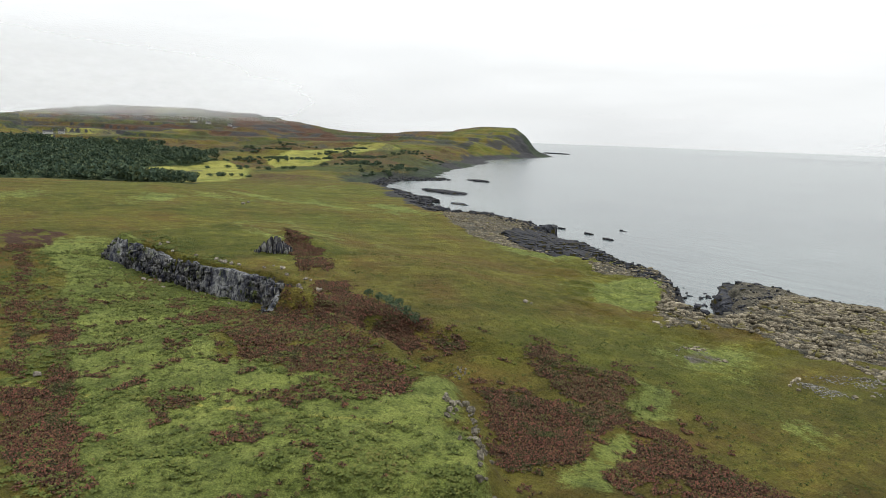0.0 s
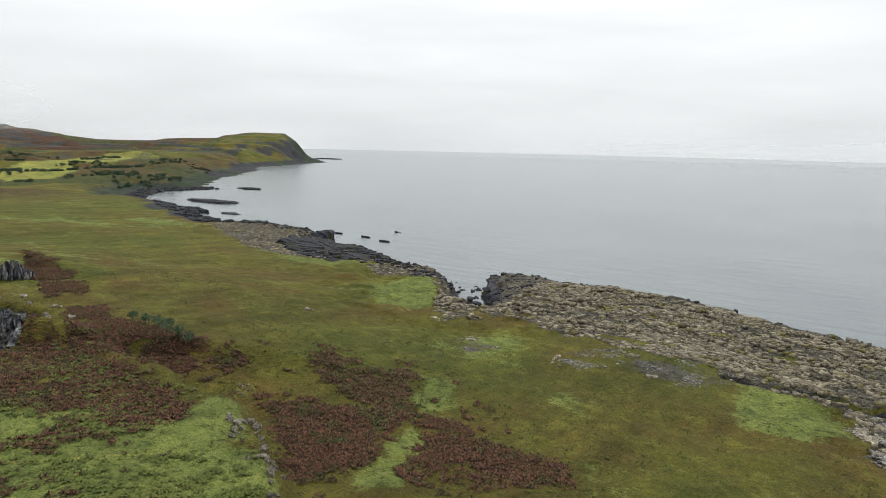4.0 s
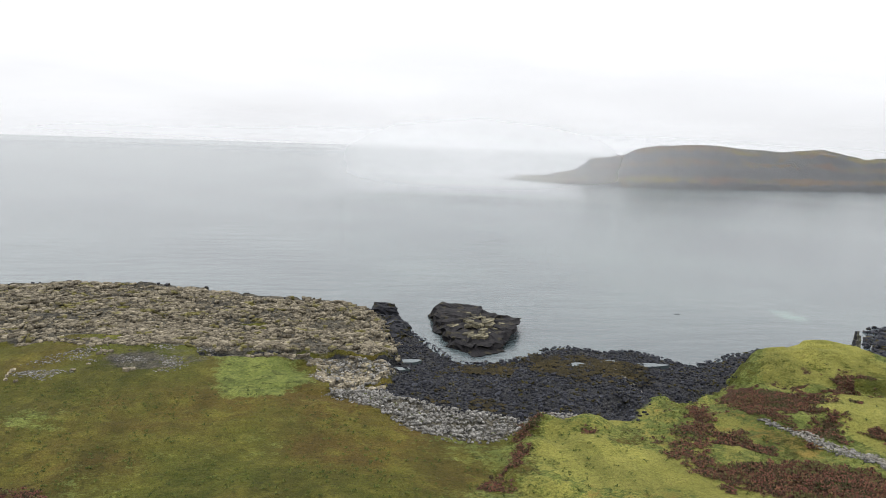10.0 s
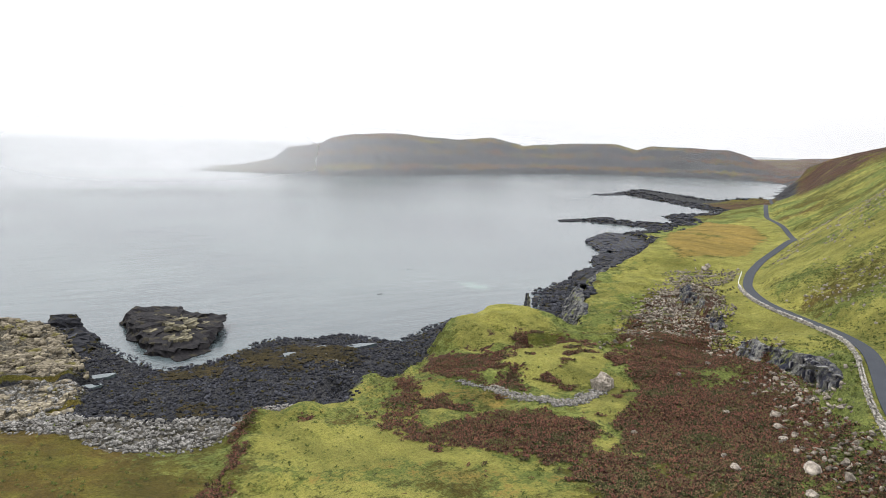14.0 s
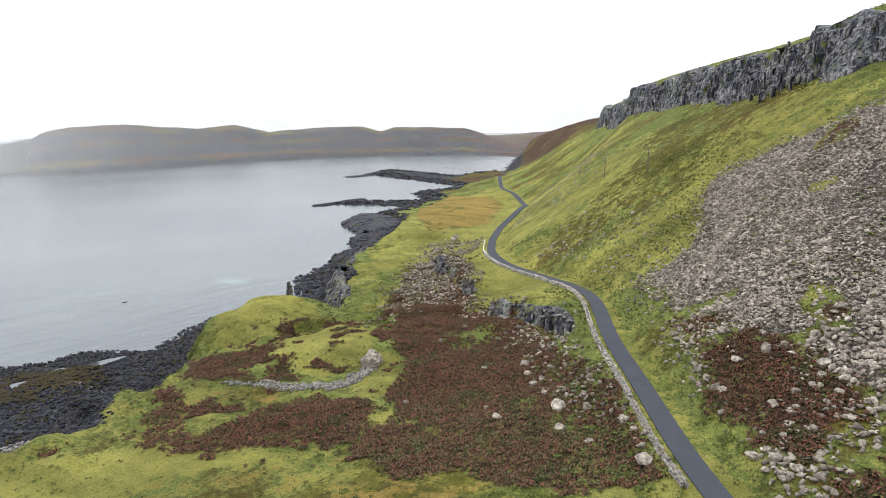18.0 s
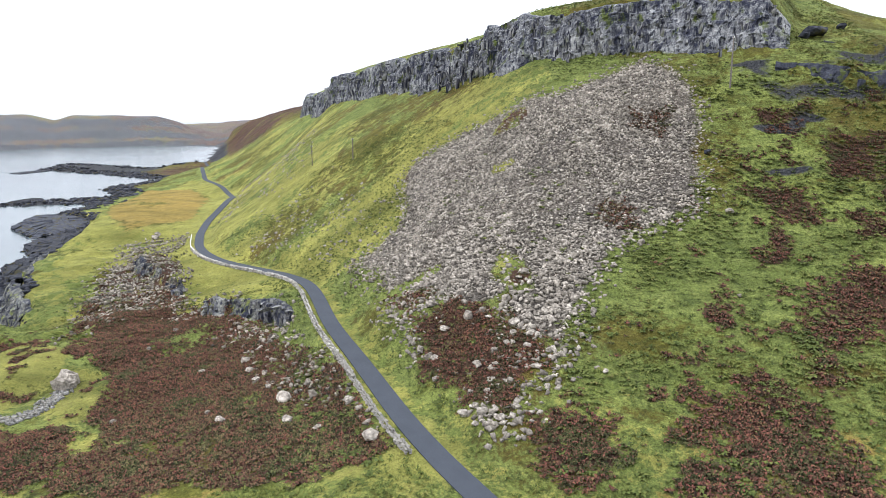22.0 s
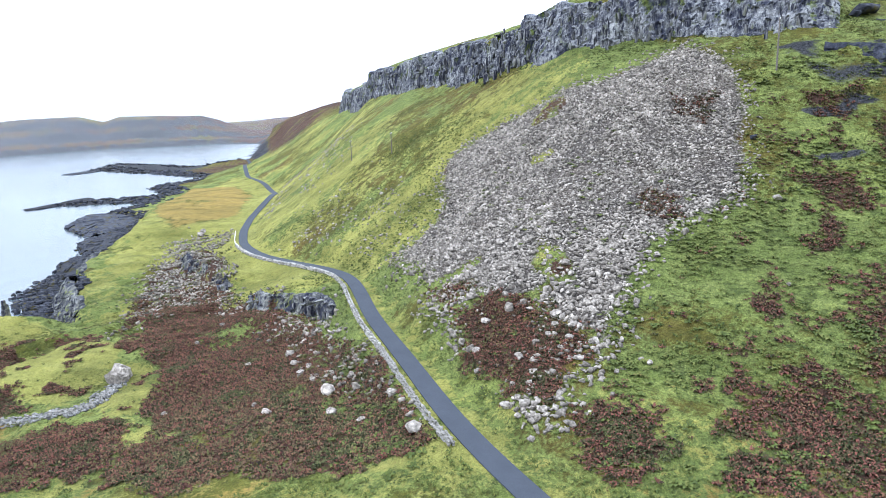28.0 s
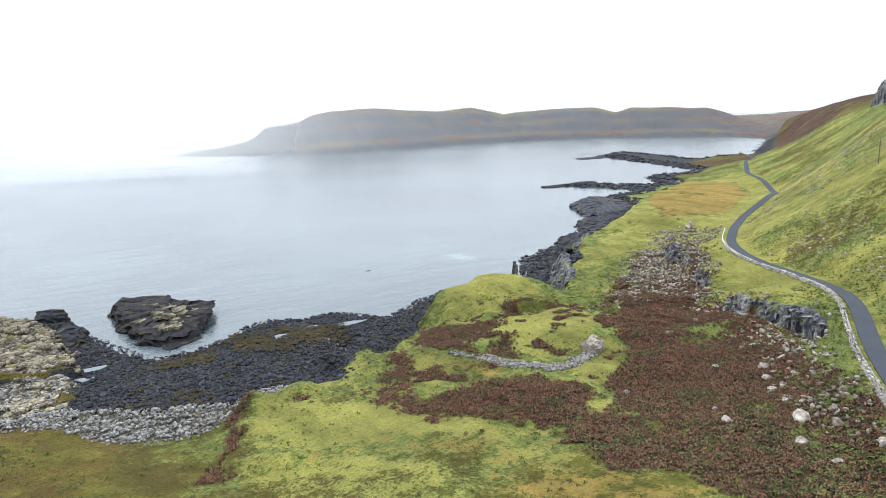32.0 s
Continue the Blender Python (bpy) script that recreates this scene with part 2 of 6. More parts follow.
def strand(x, y):
    """The low dark shore of boulders and ledges between the waterline and the foot of the cliffs."""
    out = np.zeros(np.shape(x))
    near = (x > 50) & (x < 320) & (y > 100) & (y < 300)
    if near.any():
        u, v = x[near], y[near]
        d, _, _ = line_distance(u, v, FORESHORE + FORESHORE[:1])
        out[near] = ease(-3.5, 1.5, np.where(inside(u, v, FORESHORE), d, -d) + 1.6 * grain(u, v, 8, 34, 3))
    return out


HOLLOW = [(88, 109), (98, 109), (106, 108), (112, 104), (118, 103)]
HUMMOCKS = [(34, 105, 3.6, 2.0), (42, 104.5, 3.6, 2.2), (52, 117, 3.2, 2.4), (39, 96, 4, 1.3), (30, 97, 3, 1.0), (86, 97, 7, 1.6)]


def height(x, y):
    """Height of the ground, its distance from the waterline and how much of it is bare rock face."""
    x, y = np.asarray(x, float), np.asarray(y, float)
    far = np.hypot(x, y)
    s = shore(x, y) + np.where(far < 700, 2.2, 12) * grain(x, y, 24, 3, 4)
    z = open_ground(x, y)
    face = np.zeros(np.shape(x))
    for scarp in SCARPS:
        up, bare = scarp_step(x, y, *scarp)
        z, face = z + up, np.maximum(face, bare * min(1.0, scarp[1] / 7.0) ** 2)
    # far flat-topped hills: terraces
    hills = ease(600, 800, far) * ease(150, 330, y)
    top = 55 + 8 * grain(x, y, 420, 21, 2)
    inner = np.maximum(s, 0)
    east = hills * ease(-200, 200, x) * ease(520, 680, y) * (1 - ease(-120, 60, x - 1.6 * y))
    z = z * (1 - east) + east * (9 * ease(0, 14, inner) + 5 * ease(20, 60, inner) + 13 * ease(66, 84, inner + 16 * grain(x, y, 90, 5)) + 13 * ease(90, 112, inner + 22 * grain(x, y, 120, 8)) + (20 + 4 * grain(x, y, 75, 9, 3)) * ease(140, 165, inner + 34 * grain(x, y, 150, 6)) * (top / 55))
    swell = 0.75 * grain(x, y, 38, 11, 4) + 0.28 * grain(x, y, 7, 12, 3)
    z = z + swell * ease(2, 30, s) + ease(400, 1500, far) * (9 * grain(x, y, 300, 13, 4) + 5 * np.abs(grain(x, y, 110, 14, 3))) * ease(20, 200, s)
    z = z + 3.0 * np.exp(-(((x - 103) / 17) ** 2 + ((y - 128) / 13) ** 2) ** 2) + 1.6 * np.exp(-((x - 92) / 9) ** 2 - ((y - 88) / 7) ** 2)
    # stepped lava terraces of the western hills
    west = ease(650, 950, far) * ease(250, 450, -x)
    q = z / 10 + 0.5 * grain(x, y, 160, 15, 3)
    z = z + west * (10 * (np.floor(q) + ease(0.5, 0.85, q - np.floor(q)) - q) * 0.75 + 2.2 * grain(x, y, 45, 16, 3))
    # skyline angles from the hovering eye, by compass bearing: the ridge and cliff head of the western hills, then the
    # mesas along the far headland
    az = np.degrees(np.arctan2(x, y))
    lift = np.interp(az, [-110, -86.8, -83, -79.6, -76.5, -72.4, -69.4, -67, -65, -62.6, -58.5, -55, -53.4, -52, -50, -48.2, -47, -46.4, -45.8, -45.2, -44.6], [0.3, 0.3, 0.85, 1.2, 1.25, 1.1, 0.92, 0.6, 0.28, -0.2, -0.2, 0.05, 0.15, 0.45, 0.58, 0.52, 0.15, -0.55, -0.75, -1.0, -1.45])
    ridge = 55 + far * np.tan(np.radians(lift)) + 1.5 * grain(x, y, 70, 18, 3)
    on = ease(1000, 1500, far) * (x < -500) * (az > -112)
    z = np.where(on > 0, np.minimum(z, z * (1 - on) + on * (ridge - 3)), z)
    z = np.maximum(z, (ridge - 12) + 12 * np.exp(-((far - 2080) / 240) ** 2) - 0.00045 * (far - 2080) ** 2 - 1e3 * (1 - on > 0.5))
    q = z / 9 + 0.6 * grain(x, y, 220, 44, 4)
    z = z + on * (x < -500) * (9 * (np.floor(q) + ease(0.55, 0.9, q - np.floor(q)) - q) * 0.8)
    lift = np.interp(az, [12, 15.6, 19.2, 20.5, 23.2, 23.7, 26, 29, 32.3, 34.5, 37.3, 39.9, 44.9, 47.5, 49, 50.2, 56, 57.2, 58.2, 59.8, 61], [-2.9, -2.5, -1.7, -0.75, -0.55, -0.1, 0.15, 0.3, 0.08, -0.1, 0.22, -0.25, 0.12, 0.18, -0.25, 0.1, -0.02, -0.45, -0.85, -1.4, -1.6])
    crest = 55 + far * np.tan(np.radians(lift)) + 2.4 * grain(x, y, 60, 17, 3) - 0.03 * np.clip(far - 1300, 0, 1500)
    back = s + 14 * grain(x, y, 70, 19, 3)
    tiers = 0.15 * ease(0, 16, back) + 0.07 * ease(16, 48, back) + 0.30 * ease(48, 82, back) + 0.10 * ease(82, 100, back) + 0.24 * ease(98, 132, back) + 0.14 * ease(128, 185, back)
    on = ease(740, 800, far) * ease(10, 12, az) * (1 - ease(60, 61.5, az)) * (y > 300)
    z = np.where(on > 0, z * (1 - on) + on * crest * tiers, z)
    z = z - 2.6 * np.exp(-((x - 122) / 9) ** 2 - ((y - 119) / 11) ** 2)
    wet = beach(x, y)
    width = 7 + 20 * wet + ease(500, 900, far) * 10 + (65 + 20 * ease(900, 1150, far)) * ease(380, 640, -x)
    low = ease(0, 1, s / width)
    z = np.maximum(z, 1.2) * low * (1 - 0.55 * wet * (1 - ease(5, 50, s))) + 0.3 * low
    # shelf rock: stepped, fissured slabs
    slab = (1 - ease(40, 62, s)) * ease(0, 6, s) * (1 - wet) * (1 - ease(230, 300, far))
    z = z + slab * 0.7 * (grain(x, y, 9, 31, 3) + 0.5 * np.sign(grain(x, y, 5, 32, 2)))
    z = z * (1 - strand(x, y)) + strand(x, y) * np.minimum(z, 0.3 + 1.9 * ease(0, 20, s) + 0.9 * np.abs(grain(x, y, 7, 33, 3)) * ease(0, 4, s))
    spit = ease(420, 450, x) * ease(395, 415, y) * (far < 900) * (az < 56)
    z = z * (1 - spit) + spit * np.minimum(z, 0.4 + 2.2 * ease(0, 16, s) + 1.2 * np.abs(grain(x, y, 14, 42, 3)))
    z = z - 2.2 * (1 - ease(0.7, 1.7, line_distance(x, y, CREVICE)[0] + 0.5 * grain(x, y, 5, 35, 2))) * ease(0.5, 3, z)
    lumps = ease(48, 62, x) * (1 - ease(140, 165, x)) * ease(60, 75, y) * (1 - ease(126, 140, y))
    z = z + lumps * (1.1 * grain(x, y, 17, 36, 3) + 0.7 * np.abs(grain(x, y, 9, 37, 3)) - 1.5 * (1 - ease(0.8, 3.2, line_distance(x, y, HOLLOW)[0])))
    for hx, hy, wide, tall in HUMMOCKS:
        z = z + tall * np.exp(-(((x - hx) ** 2 + (y - hy) ** 2) / wide ** 2) ** 1.5)
    z = np.where(s < 0, -5 * ease(0, 14, -s), z)
    return z, s, face


# -- end terrain --
def road_height():
    """The road's own smooth grade, point by point along its centre line."""
    pts, out = [], []
    for (ax, ay), (bx, by) in zip(ROAD, ROAD[1:]):
        n = max(2, int(math.dist((ax, ay), (bx, by)) / 2.5))
        pts += [(ax + (bx - ax) * k / n, ay + (by - ay) * k / n) for k in range(n)]
    p = np.array(pts)
    for _ in range(10):
        p[1:-1] = (p[:-2] + 2 * p[1:-1] + p[2:]) / 4
    z = height(p[:, 0], p[:, 1])[0]
    for _ in range(60):
        z[1:-1] = (z[:-2] + 2 * z[1:-1] + z[2:]) / 4
    return p, z


ROAD_LINE, ROAD_Z = road_height()


def ground(x, y):
    """Final ground: the lie of the land with the road's bed cut into it."""
    z, s, face = height(x, y)
    d, side, along = line_distance(x, y, [tuple(q) for q in ROAD_LINE[::3]])
    runs = np.r_[0, np.cumsum(np.hypot(*np.diff(ROAD_LINE[::3], axis=0).T))]
    bed = np.interp(along, runs, ROAD_Z[::3])
    k = 1 - ease(2.2, 7.0, d)
    return z * (1 - k) + (bed - 0.12) * k, s, face, d * side

# ------------------------------------------------------------ materials
def material(name, rough=0.9, metal=0.0):
    m = bpy.data.materials.new(name)
    m.use_nodes = True
    b = m.node_tree.nodes["Principled BSDF"]
    b.inputs["Roughness"].default_value, b.inputs["Metallic"].default_value = rough, metal
    b.inputs["Specular IOR Level"].default_value = 0.12
    return m, m.node_tree.nodes, m.node_tree.links, b


def noise_node(n, l, scale, detail=6.0, rough=0.6, where=None):
    t = n.new("ShaderNodeTexNoise")
    t.inputs["Scale"].default_value, t.inputs["Detail"].default_value, t.inputs["Roughness"].default_value = scale, detail, rough
    if where is None:
        where = n.get("Texture Coordinate") or n.new("ShaderNodeTexCoord")
        where = where.outputs["Object"]
    l.new(where, t.inputs["Vector"])
    return t.outputs[0]


def ramp(n, l, value, *stops):
    r = n.new("ShaderNodeValToRGB")
    e = r.color_ramp.elements
    while len(e) < len(stops):
        e.new(0.5)
    for k, (pos, col) in zip(e, stops):
        k.position, k.color = pos, (*col, 1) if len(col) == 3 else col
    l.new(value, r.inputs[0])
    return r.outputs[0]


def mix(n, l, fac, a, b, blend='MIX'):
    m = n.new("ShaderNodeMix")
    m.data_type, m.blend_type = 'RGBA', blend
    for sock, v in ((m.inputs[0], fac), (m.inputs[6], a), (m.inputs[7], b)):
        if isinstance(v, (int, float)):
            sock.default_value = v
        elif isinstance(v, tuple):
            sock.default_value = (*v, 1)
        else:
            l.new(v, sock)
    return m.outputs[2]


def bump(n, l, b, value, strength, dist):
    k = n.new("ShaderNodeBump")
    k.inputs["Strength"].default_value, k.inputs["Distance"].default_value = strength, dist
    l.new(value, k.inputs["Height"])
    l.new(k.outputs[0], b.inputs["Normal"])


def math_node(n, l, op, a, b=None, clamp=False):
    m = n.new("ShaderNodeMath")
    m.operation, m.use_clamp = op, clamp
    for sock, v in zip(m.inputs, (a, b)):
        if isinstance(v, (int, float)):
            sock.default_value = v
        elif v is not None:
            l.new(v, sock)
    return m.outputs[0]


def ground_material():
    m, n, l, b = material("moorland", 0.95)
    one, two = n.new("ShaderNodeVertexColor"), n.new("ShaderNodeVertexColor")
    one.layer_name, two.layer_name = "cover", "bare"
    a, c = n.new("ShaderNodeSeparateColor"), n.new("ShaderNodeSeparateColor")
    l.new(one.outputs[0], a.inputs[0]), l.new(two.outputs[0], c.inputs[0])
    # tufts follow the contours of a slope; tussock shade is painted as their dark spots
    level = n.new("ShaderNodeMapping")
    level.inputs["Scale"].default_value = (0.6, 0.6, 3.6)
    l.new(n.new("ShaderNodeTexCoord").outputs["Object"], level.inputs[0])
    big, mid, fine = noise_node(n, l, 0.05, 5), noise_node(n, l, 0.35, 6, 0.65), noise_node(n, l, 2.2, 6, 0.7)

    dots, clots = noise_node(n, l, 0.9, 4, 0.75, level.outputs[0]), noise_node(n, l, 0.28, 5, 0.7, level.outputs[0])

    def edge(mask, spread=0.9):
        """A mask with its edge broken by the grain of the growth."""
        k = math_node(n, l, 'ADD', mask, math_node(n, l, 'MULTIPLY', math_node(n, l, 'SUBTRACT', mid, 0.5), spread))
        k = math_node(n, l, 'ADD', k, math_node(n, l, 'MULTIPLY', math_node(n, l, 'SUBTRACT', fine, 0.5), spread * 0.7))
        r = n.new("ShaderNodeMapRange")
        r.inputs[1].default_value, r.inputs[2].default_value = 0.40, 0.60
        l.new(k, r.inputs[0])
        return r.outputs[0]

    heath = mix(n, l, ramp(n, l, mid, (0.3, (0, 0, 0)), (0.7, (1, 1, 1))), (0.086, 0.082, 0.015), (0.168, 0.150, 0.027))
    heath = mix(n, l, ramp(n, l, big, (0.44, (0, 0, 0)), (0.60, (0.85, 0.85, 0.85))), heath, (0.128, 0.086, 0.022))
    wide = noise_node(n, l, 0.013, 5, 0.6)
    heath = mix(n, l, ramp(n, l, wide, (0.42, (0.8, 0.8, 0.8)), (0.54, (0, 0, 0))), heath, (0.090, 0.108, 0.017))
    heath = mix(n, l, ramp(n, l, clots, (0.50, (0, 0, 0)), (0.66, (0.7, 0.7, 0.7))), heath, (0.190, 0.176, 0.033))
    # micro-shadow among the tufts is put into the colour as near-black grain and dots
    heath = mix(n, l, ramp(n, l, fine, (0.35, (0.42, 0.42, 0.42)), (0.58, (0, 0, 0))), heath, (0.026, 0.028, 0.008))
    lush = mix(n, l, ramp(n, l, mid, (0.3, (0, 0, 0)), (0.68, (1, 1, 1))), (0.144, 0.182, 0.040), (0.232, 0.264, 0.072))
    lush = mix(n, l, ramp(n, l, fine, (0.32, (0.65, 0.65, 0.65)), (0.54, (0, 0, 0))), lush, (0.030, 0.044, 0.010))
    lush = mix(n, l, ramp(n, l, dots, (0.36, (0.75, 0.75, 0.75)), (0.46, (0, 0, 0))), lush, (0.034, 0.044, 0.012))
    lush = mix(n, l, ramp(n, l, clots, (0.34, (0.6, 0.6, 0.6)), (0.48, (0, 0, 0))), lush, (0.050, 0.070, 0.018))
    turf = mix(n, l, ramp(n, l, mid, (0.3, (0, 0, 0)), (0.7, (1, 1, 1))), (0.228, 0.232, 0.054), (0.345, 0.328, 0.084))
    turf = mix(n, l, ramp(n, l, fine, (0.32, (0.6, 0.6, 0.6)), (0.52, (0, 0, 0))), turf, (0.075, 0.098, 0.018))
    turf = mix(n, l, ramp(n, l, big, (0.42, (0.35, 0.35, 0.35)), (0.58, (0, 0, 0))), turf, (0.128, 0.124, 0.026))
    straw = mix(n, l, ramp(n, l, mid, (0.3, (0, 0, 0)), (0.7, (1, 1, 1))), (0.20, 0.140, 0.034), (0.30, 0.225, 0.060))
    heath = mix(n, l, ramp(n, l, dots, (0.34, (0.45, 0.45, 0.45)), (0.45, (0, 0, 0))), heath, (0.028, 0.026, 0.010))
    col = mix(n, l, edge(a.outputs[2], 1.1), heath, lush)
    col = mix(n, l, edge(one.outputs[1], 1.6), col, turf)
    col = mix(n, l, edge(two.outputs[1], 1.4), col, straw)
    fern = mix(n, l, ramp(n, l, fine, (0.35, (0, 0, 0)), (0.7, (1, 1, 1))), (0.034, 0.021, 0.015), (0.108, 0.056, 0.036))
    col = mix(n, l, edge(a.outputs[0], 2.0), col, fern)
    cells = n.new("ShaderNodeTexVoronoi")
    cells.inputs["Scale"].default_value = 0.55
    l.new(n["Texture Coordinate"].outputs["Object"], cells.inputs["Vector"])
    lichen = mix(n, l, ramp(n, l, fine, (0.35, (0, 0, 0)), (0.65, (1, 1, 1))), (0.035, 0.033, 0.028), (0.21, 0.19, 0.145))
    lichen = mix(n, l, ramp(n, l, cells.outputs["Distance"], (0.35, (0, 0, 0)), (0.9, (1, 1, 1))), lichen, (0.05, 0.048, 0.042))
    col = mix(n, l, edge(a.outputs[1], 0.9), col, lichen)
    basalt = mix(n, l, ramp(n, l, fine, (0.38, (0, 0, 0)), (0.68, (1, 1, 1))), (0.016, 0.017, 0.021), (0.085, 0.085, 0.088))
    col = mix(n, l, edge(c.outputs[0], 0.8), col, basalt)
    talus = mix(n, l, ramp(n, l, fine, (0.36, (0, 0, 0)), (0.64, (1, 1, 1))), (0.045, 0.038, 0.032), (0.22, 0.192, 0.165))
    chips = n.new("ShaderNodeTexVoronoi")
    chips.inputs["Scale"].default_value = 1.9
    l.new(n["Texture Coordinate"].outputs["Object"], chips.inputs["Vector"])
    talus = mix(n, l, ramp(n, l, chips.outputs["Distance"], (0.10, (1, 1, 1)), (0.34, (0, 0, 0))), talus, (0.50, 0.455, 0.39))
    shade = n.new("ShaderNodeSeparateColor")
    l.new(chips.outputs["Color"], shade.inputs[0])
    talus = mix(n, l, 1.0, talus, ramp(n, l, shade.outputs[0], (0, (0.55, 0.54, 0.53)), (1, (1.1, 1.1, 1.1))), 'MULTIPLY')
    col = mix(n, l, edge(c.outputs[1], 0.9), col, talus)
    # deep shadow between grass blades, multiplied into the colour of the ground cover
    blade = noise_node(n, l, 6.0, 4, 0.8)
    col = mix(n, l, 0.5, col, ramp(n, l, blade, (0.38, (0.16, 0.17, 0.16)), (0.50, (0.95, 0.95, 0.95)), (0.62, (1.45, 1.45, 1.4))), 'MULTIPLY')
    # long lighter and darker streaks, multiplied over the ground colours
    streak_map = n.new("ShaderNodeMapping")
    streak_map.inputs["Scale"].default_value, streak_map.inputs["Rotation"].default_value = (0.11, 0.028, 0.1), (0, 0, radians(35))
    l.new(n["Texture Coordinate"].outputs["Object"], streak_map.inputs[0])
    col = mix(n, l, 0.8, col, ramp(n, l, noise_node(n, l, 1.0, 6, 0.7, streak_map.outputs[0]), (0.36, (0.62, 0.64, 0.60)), (0.5, (1.0, 1.0, 1.0)), (0.64, (1.32, 1.28, 1.2))), 'MULTIPLY')
    wood = mix(n, l, ramp(n, l, noise_node(n, l, 0.09, 6), (0.35, (0, 0, 0)), (0.65, (1, 1, 1))), (0.012, 0.024, 0.012), (0.045, 0.068, 0.022))
    col = mix(n, l, edge(c.outputs[2], 0.5), col, wood)
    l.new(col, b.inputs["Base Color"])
    tall = math_node(n, l, 'ADD', math_node(n, l, 'MULTIPLY', mid, 1.2), math_node(n, l, 'MULTIPLY', fine, 0.7))
    tall = math_node(n, l, 'ADD', tall, math_node(n, l, 'MULTIPLY', dots, 0.5))
    bump(n, l, b, tall, 1.0, 1.6)
    return m


def rock_material(name, dark, pale, scale=0.8, moss=None, upright=False, single=True, least=0.24):
    m, n, l, b = material(name, 0.88)
    col = mix(n, l, ramp(n, l, noise_node(n, l, scale, 8, 0.7), (0.36, (0, 0, 0)), (0.64, (1, 1, 1))), dark, pale)
    col = mix(n, l, ramp(n, l, noise_node(n, l, scale * 6, 6, 0.7), (0.35, (0.7, 0.7, 0.7)), (0.6, (0, 0, 0))), col, tuple(0.5 * v for v in dark))
    if moss:
        col = mix(n, l, ramp(n, l, noise_node(n, l, scale * 0.5, 5), (0.56, (0, 0, 0)), (0.62, (1, 1, 1))), col, moss)
    # shade of the fissures painted into the rock colour as blue-black upright streaks
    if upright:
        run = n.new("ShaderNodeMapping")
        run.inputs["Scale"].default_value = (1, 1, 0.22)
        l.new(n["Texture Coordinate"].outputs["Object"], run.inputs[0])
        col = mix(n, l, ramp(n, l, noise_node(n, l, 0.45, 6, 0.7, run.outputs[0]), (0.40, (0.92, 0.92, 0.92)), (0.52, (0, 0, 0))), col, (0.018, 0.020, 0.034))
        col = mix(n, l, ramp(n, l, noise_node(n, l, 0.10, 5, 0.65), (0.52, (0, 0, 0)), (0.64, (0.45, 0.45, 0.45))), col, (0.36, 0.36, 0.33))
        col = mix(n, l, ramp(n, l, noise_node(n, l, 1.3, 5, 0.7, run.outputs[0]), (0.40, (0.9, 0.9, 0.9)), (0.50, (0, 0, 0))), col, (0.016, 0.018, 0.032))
    info = n.new("ShaderNodeObjectInfo")
    col = mix(n, l, 0.5 if single else 0.0, col, ramp(n, l, info.outputs["Random"], (0, (0.6, 0.58, 0.56)), (1, (1.0, 1.0, 1.0))), 'MULTIPLY')
    geo = n.new("ShaderNodeNewGeometry")
    col = mix(n, l, 0.75 if single else 0.0, col, ramp(n, l, geo.outputs["Random Per Island"], (0, (least, least * 0.96, least * 0.92)), (0.5, (0.72, 0.70, 0.68)), (1, (1.12, 1.11, 1.10))), 'MULTIPLY')
    l.new(col, b.inputs["Base Color"])
    bump(n, l, b, noise_node(n, l, scale * 4, 8, 0.7), 0.7, 0.25 if single else 0.6)
    return m


def sea_material():
    m, n, l, b = material("sea_water", 0.20)
    b.inputs["Base Color"].default_value = (0.030, 0.048, 0.052, 1)
    b.inputs["IOR"].default_value, b.inputs["Specular IOR Level"].default_value = 1.333, 0.8
    at = n.new("ShaderNodeMapping")
    l.new(n.new("ShaderNodeTexCoord").outputs["Object"], at.inputs[0])
    at.inputs["Scale"].default_value = (0.28, 1.0, 1.0)
    at.inputs["Rotation"].default_value = (0, 0, radians(12))
    swell, chop = noise_node(n, l, 0.12, 4, 0.55, at.outputs[0]), noise_node(n, l, 0.9, 5, 0.6, at.outputs[0])
    tall = math_node(n, l, 'ADD', math_node(n, l, 'MULTIPLY', swell, 1.0), math_node(n, l, 'MULTIPLY', chop, 0.25))
    bump(n, l, b, tall, 0.42, 0.8)
    shallow = noise_node(n, l, 0.01, 4)
    shoal = n.new("ShaderNodeMapping")
    l.new(n["Texture Coordinate"].outputs["Object"], shoal.inputs[0])
    shoal.inputs["Location"].default_value, shoal.inputs["Scale"].default_value = (-150 / 6, -204 / 11, 0), (1 / 6, 1 / 11, 0)
    reach = n.new("ShaderNodeVectorMath")
    reach.operation = 'LENGTH'
    l.new(shoal.outputs[0], reach.inputs[0])
    sand = math_node(n, l, 'ADD', reach.outputs["Value"], math_node(n, l, 'MULTIPLY', math_node(n, l, 'SUBTRACT', noise_node(n, l, 0.12, 4), 0.5), 1.6))
    open_sea = mix(n, l, ramp(n, l, shallow, (0.4, (0, 0, 0)), (0.65, (1, 1, 1))), (0.052, 0.068, 0.074), (0.082, 0.104, 0.106))
    l.new(mix(n, l, ramp(n, l, sand, (0.2, (0.6, 0.6, 0.6)), (0.9, (0, 0, 0))), open_sea, (0.14, 0.21, 0.18)), b.inputs["Base Color"])
    return m


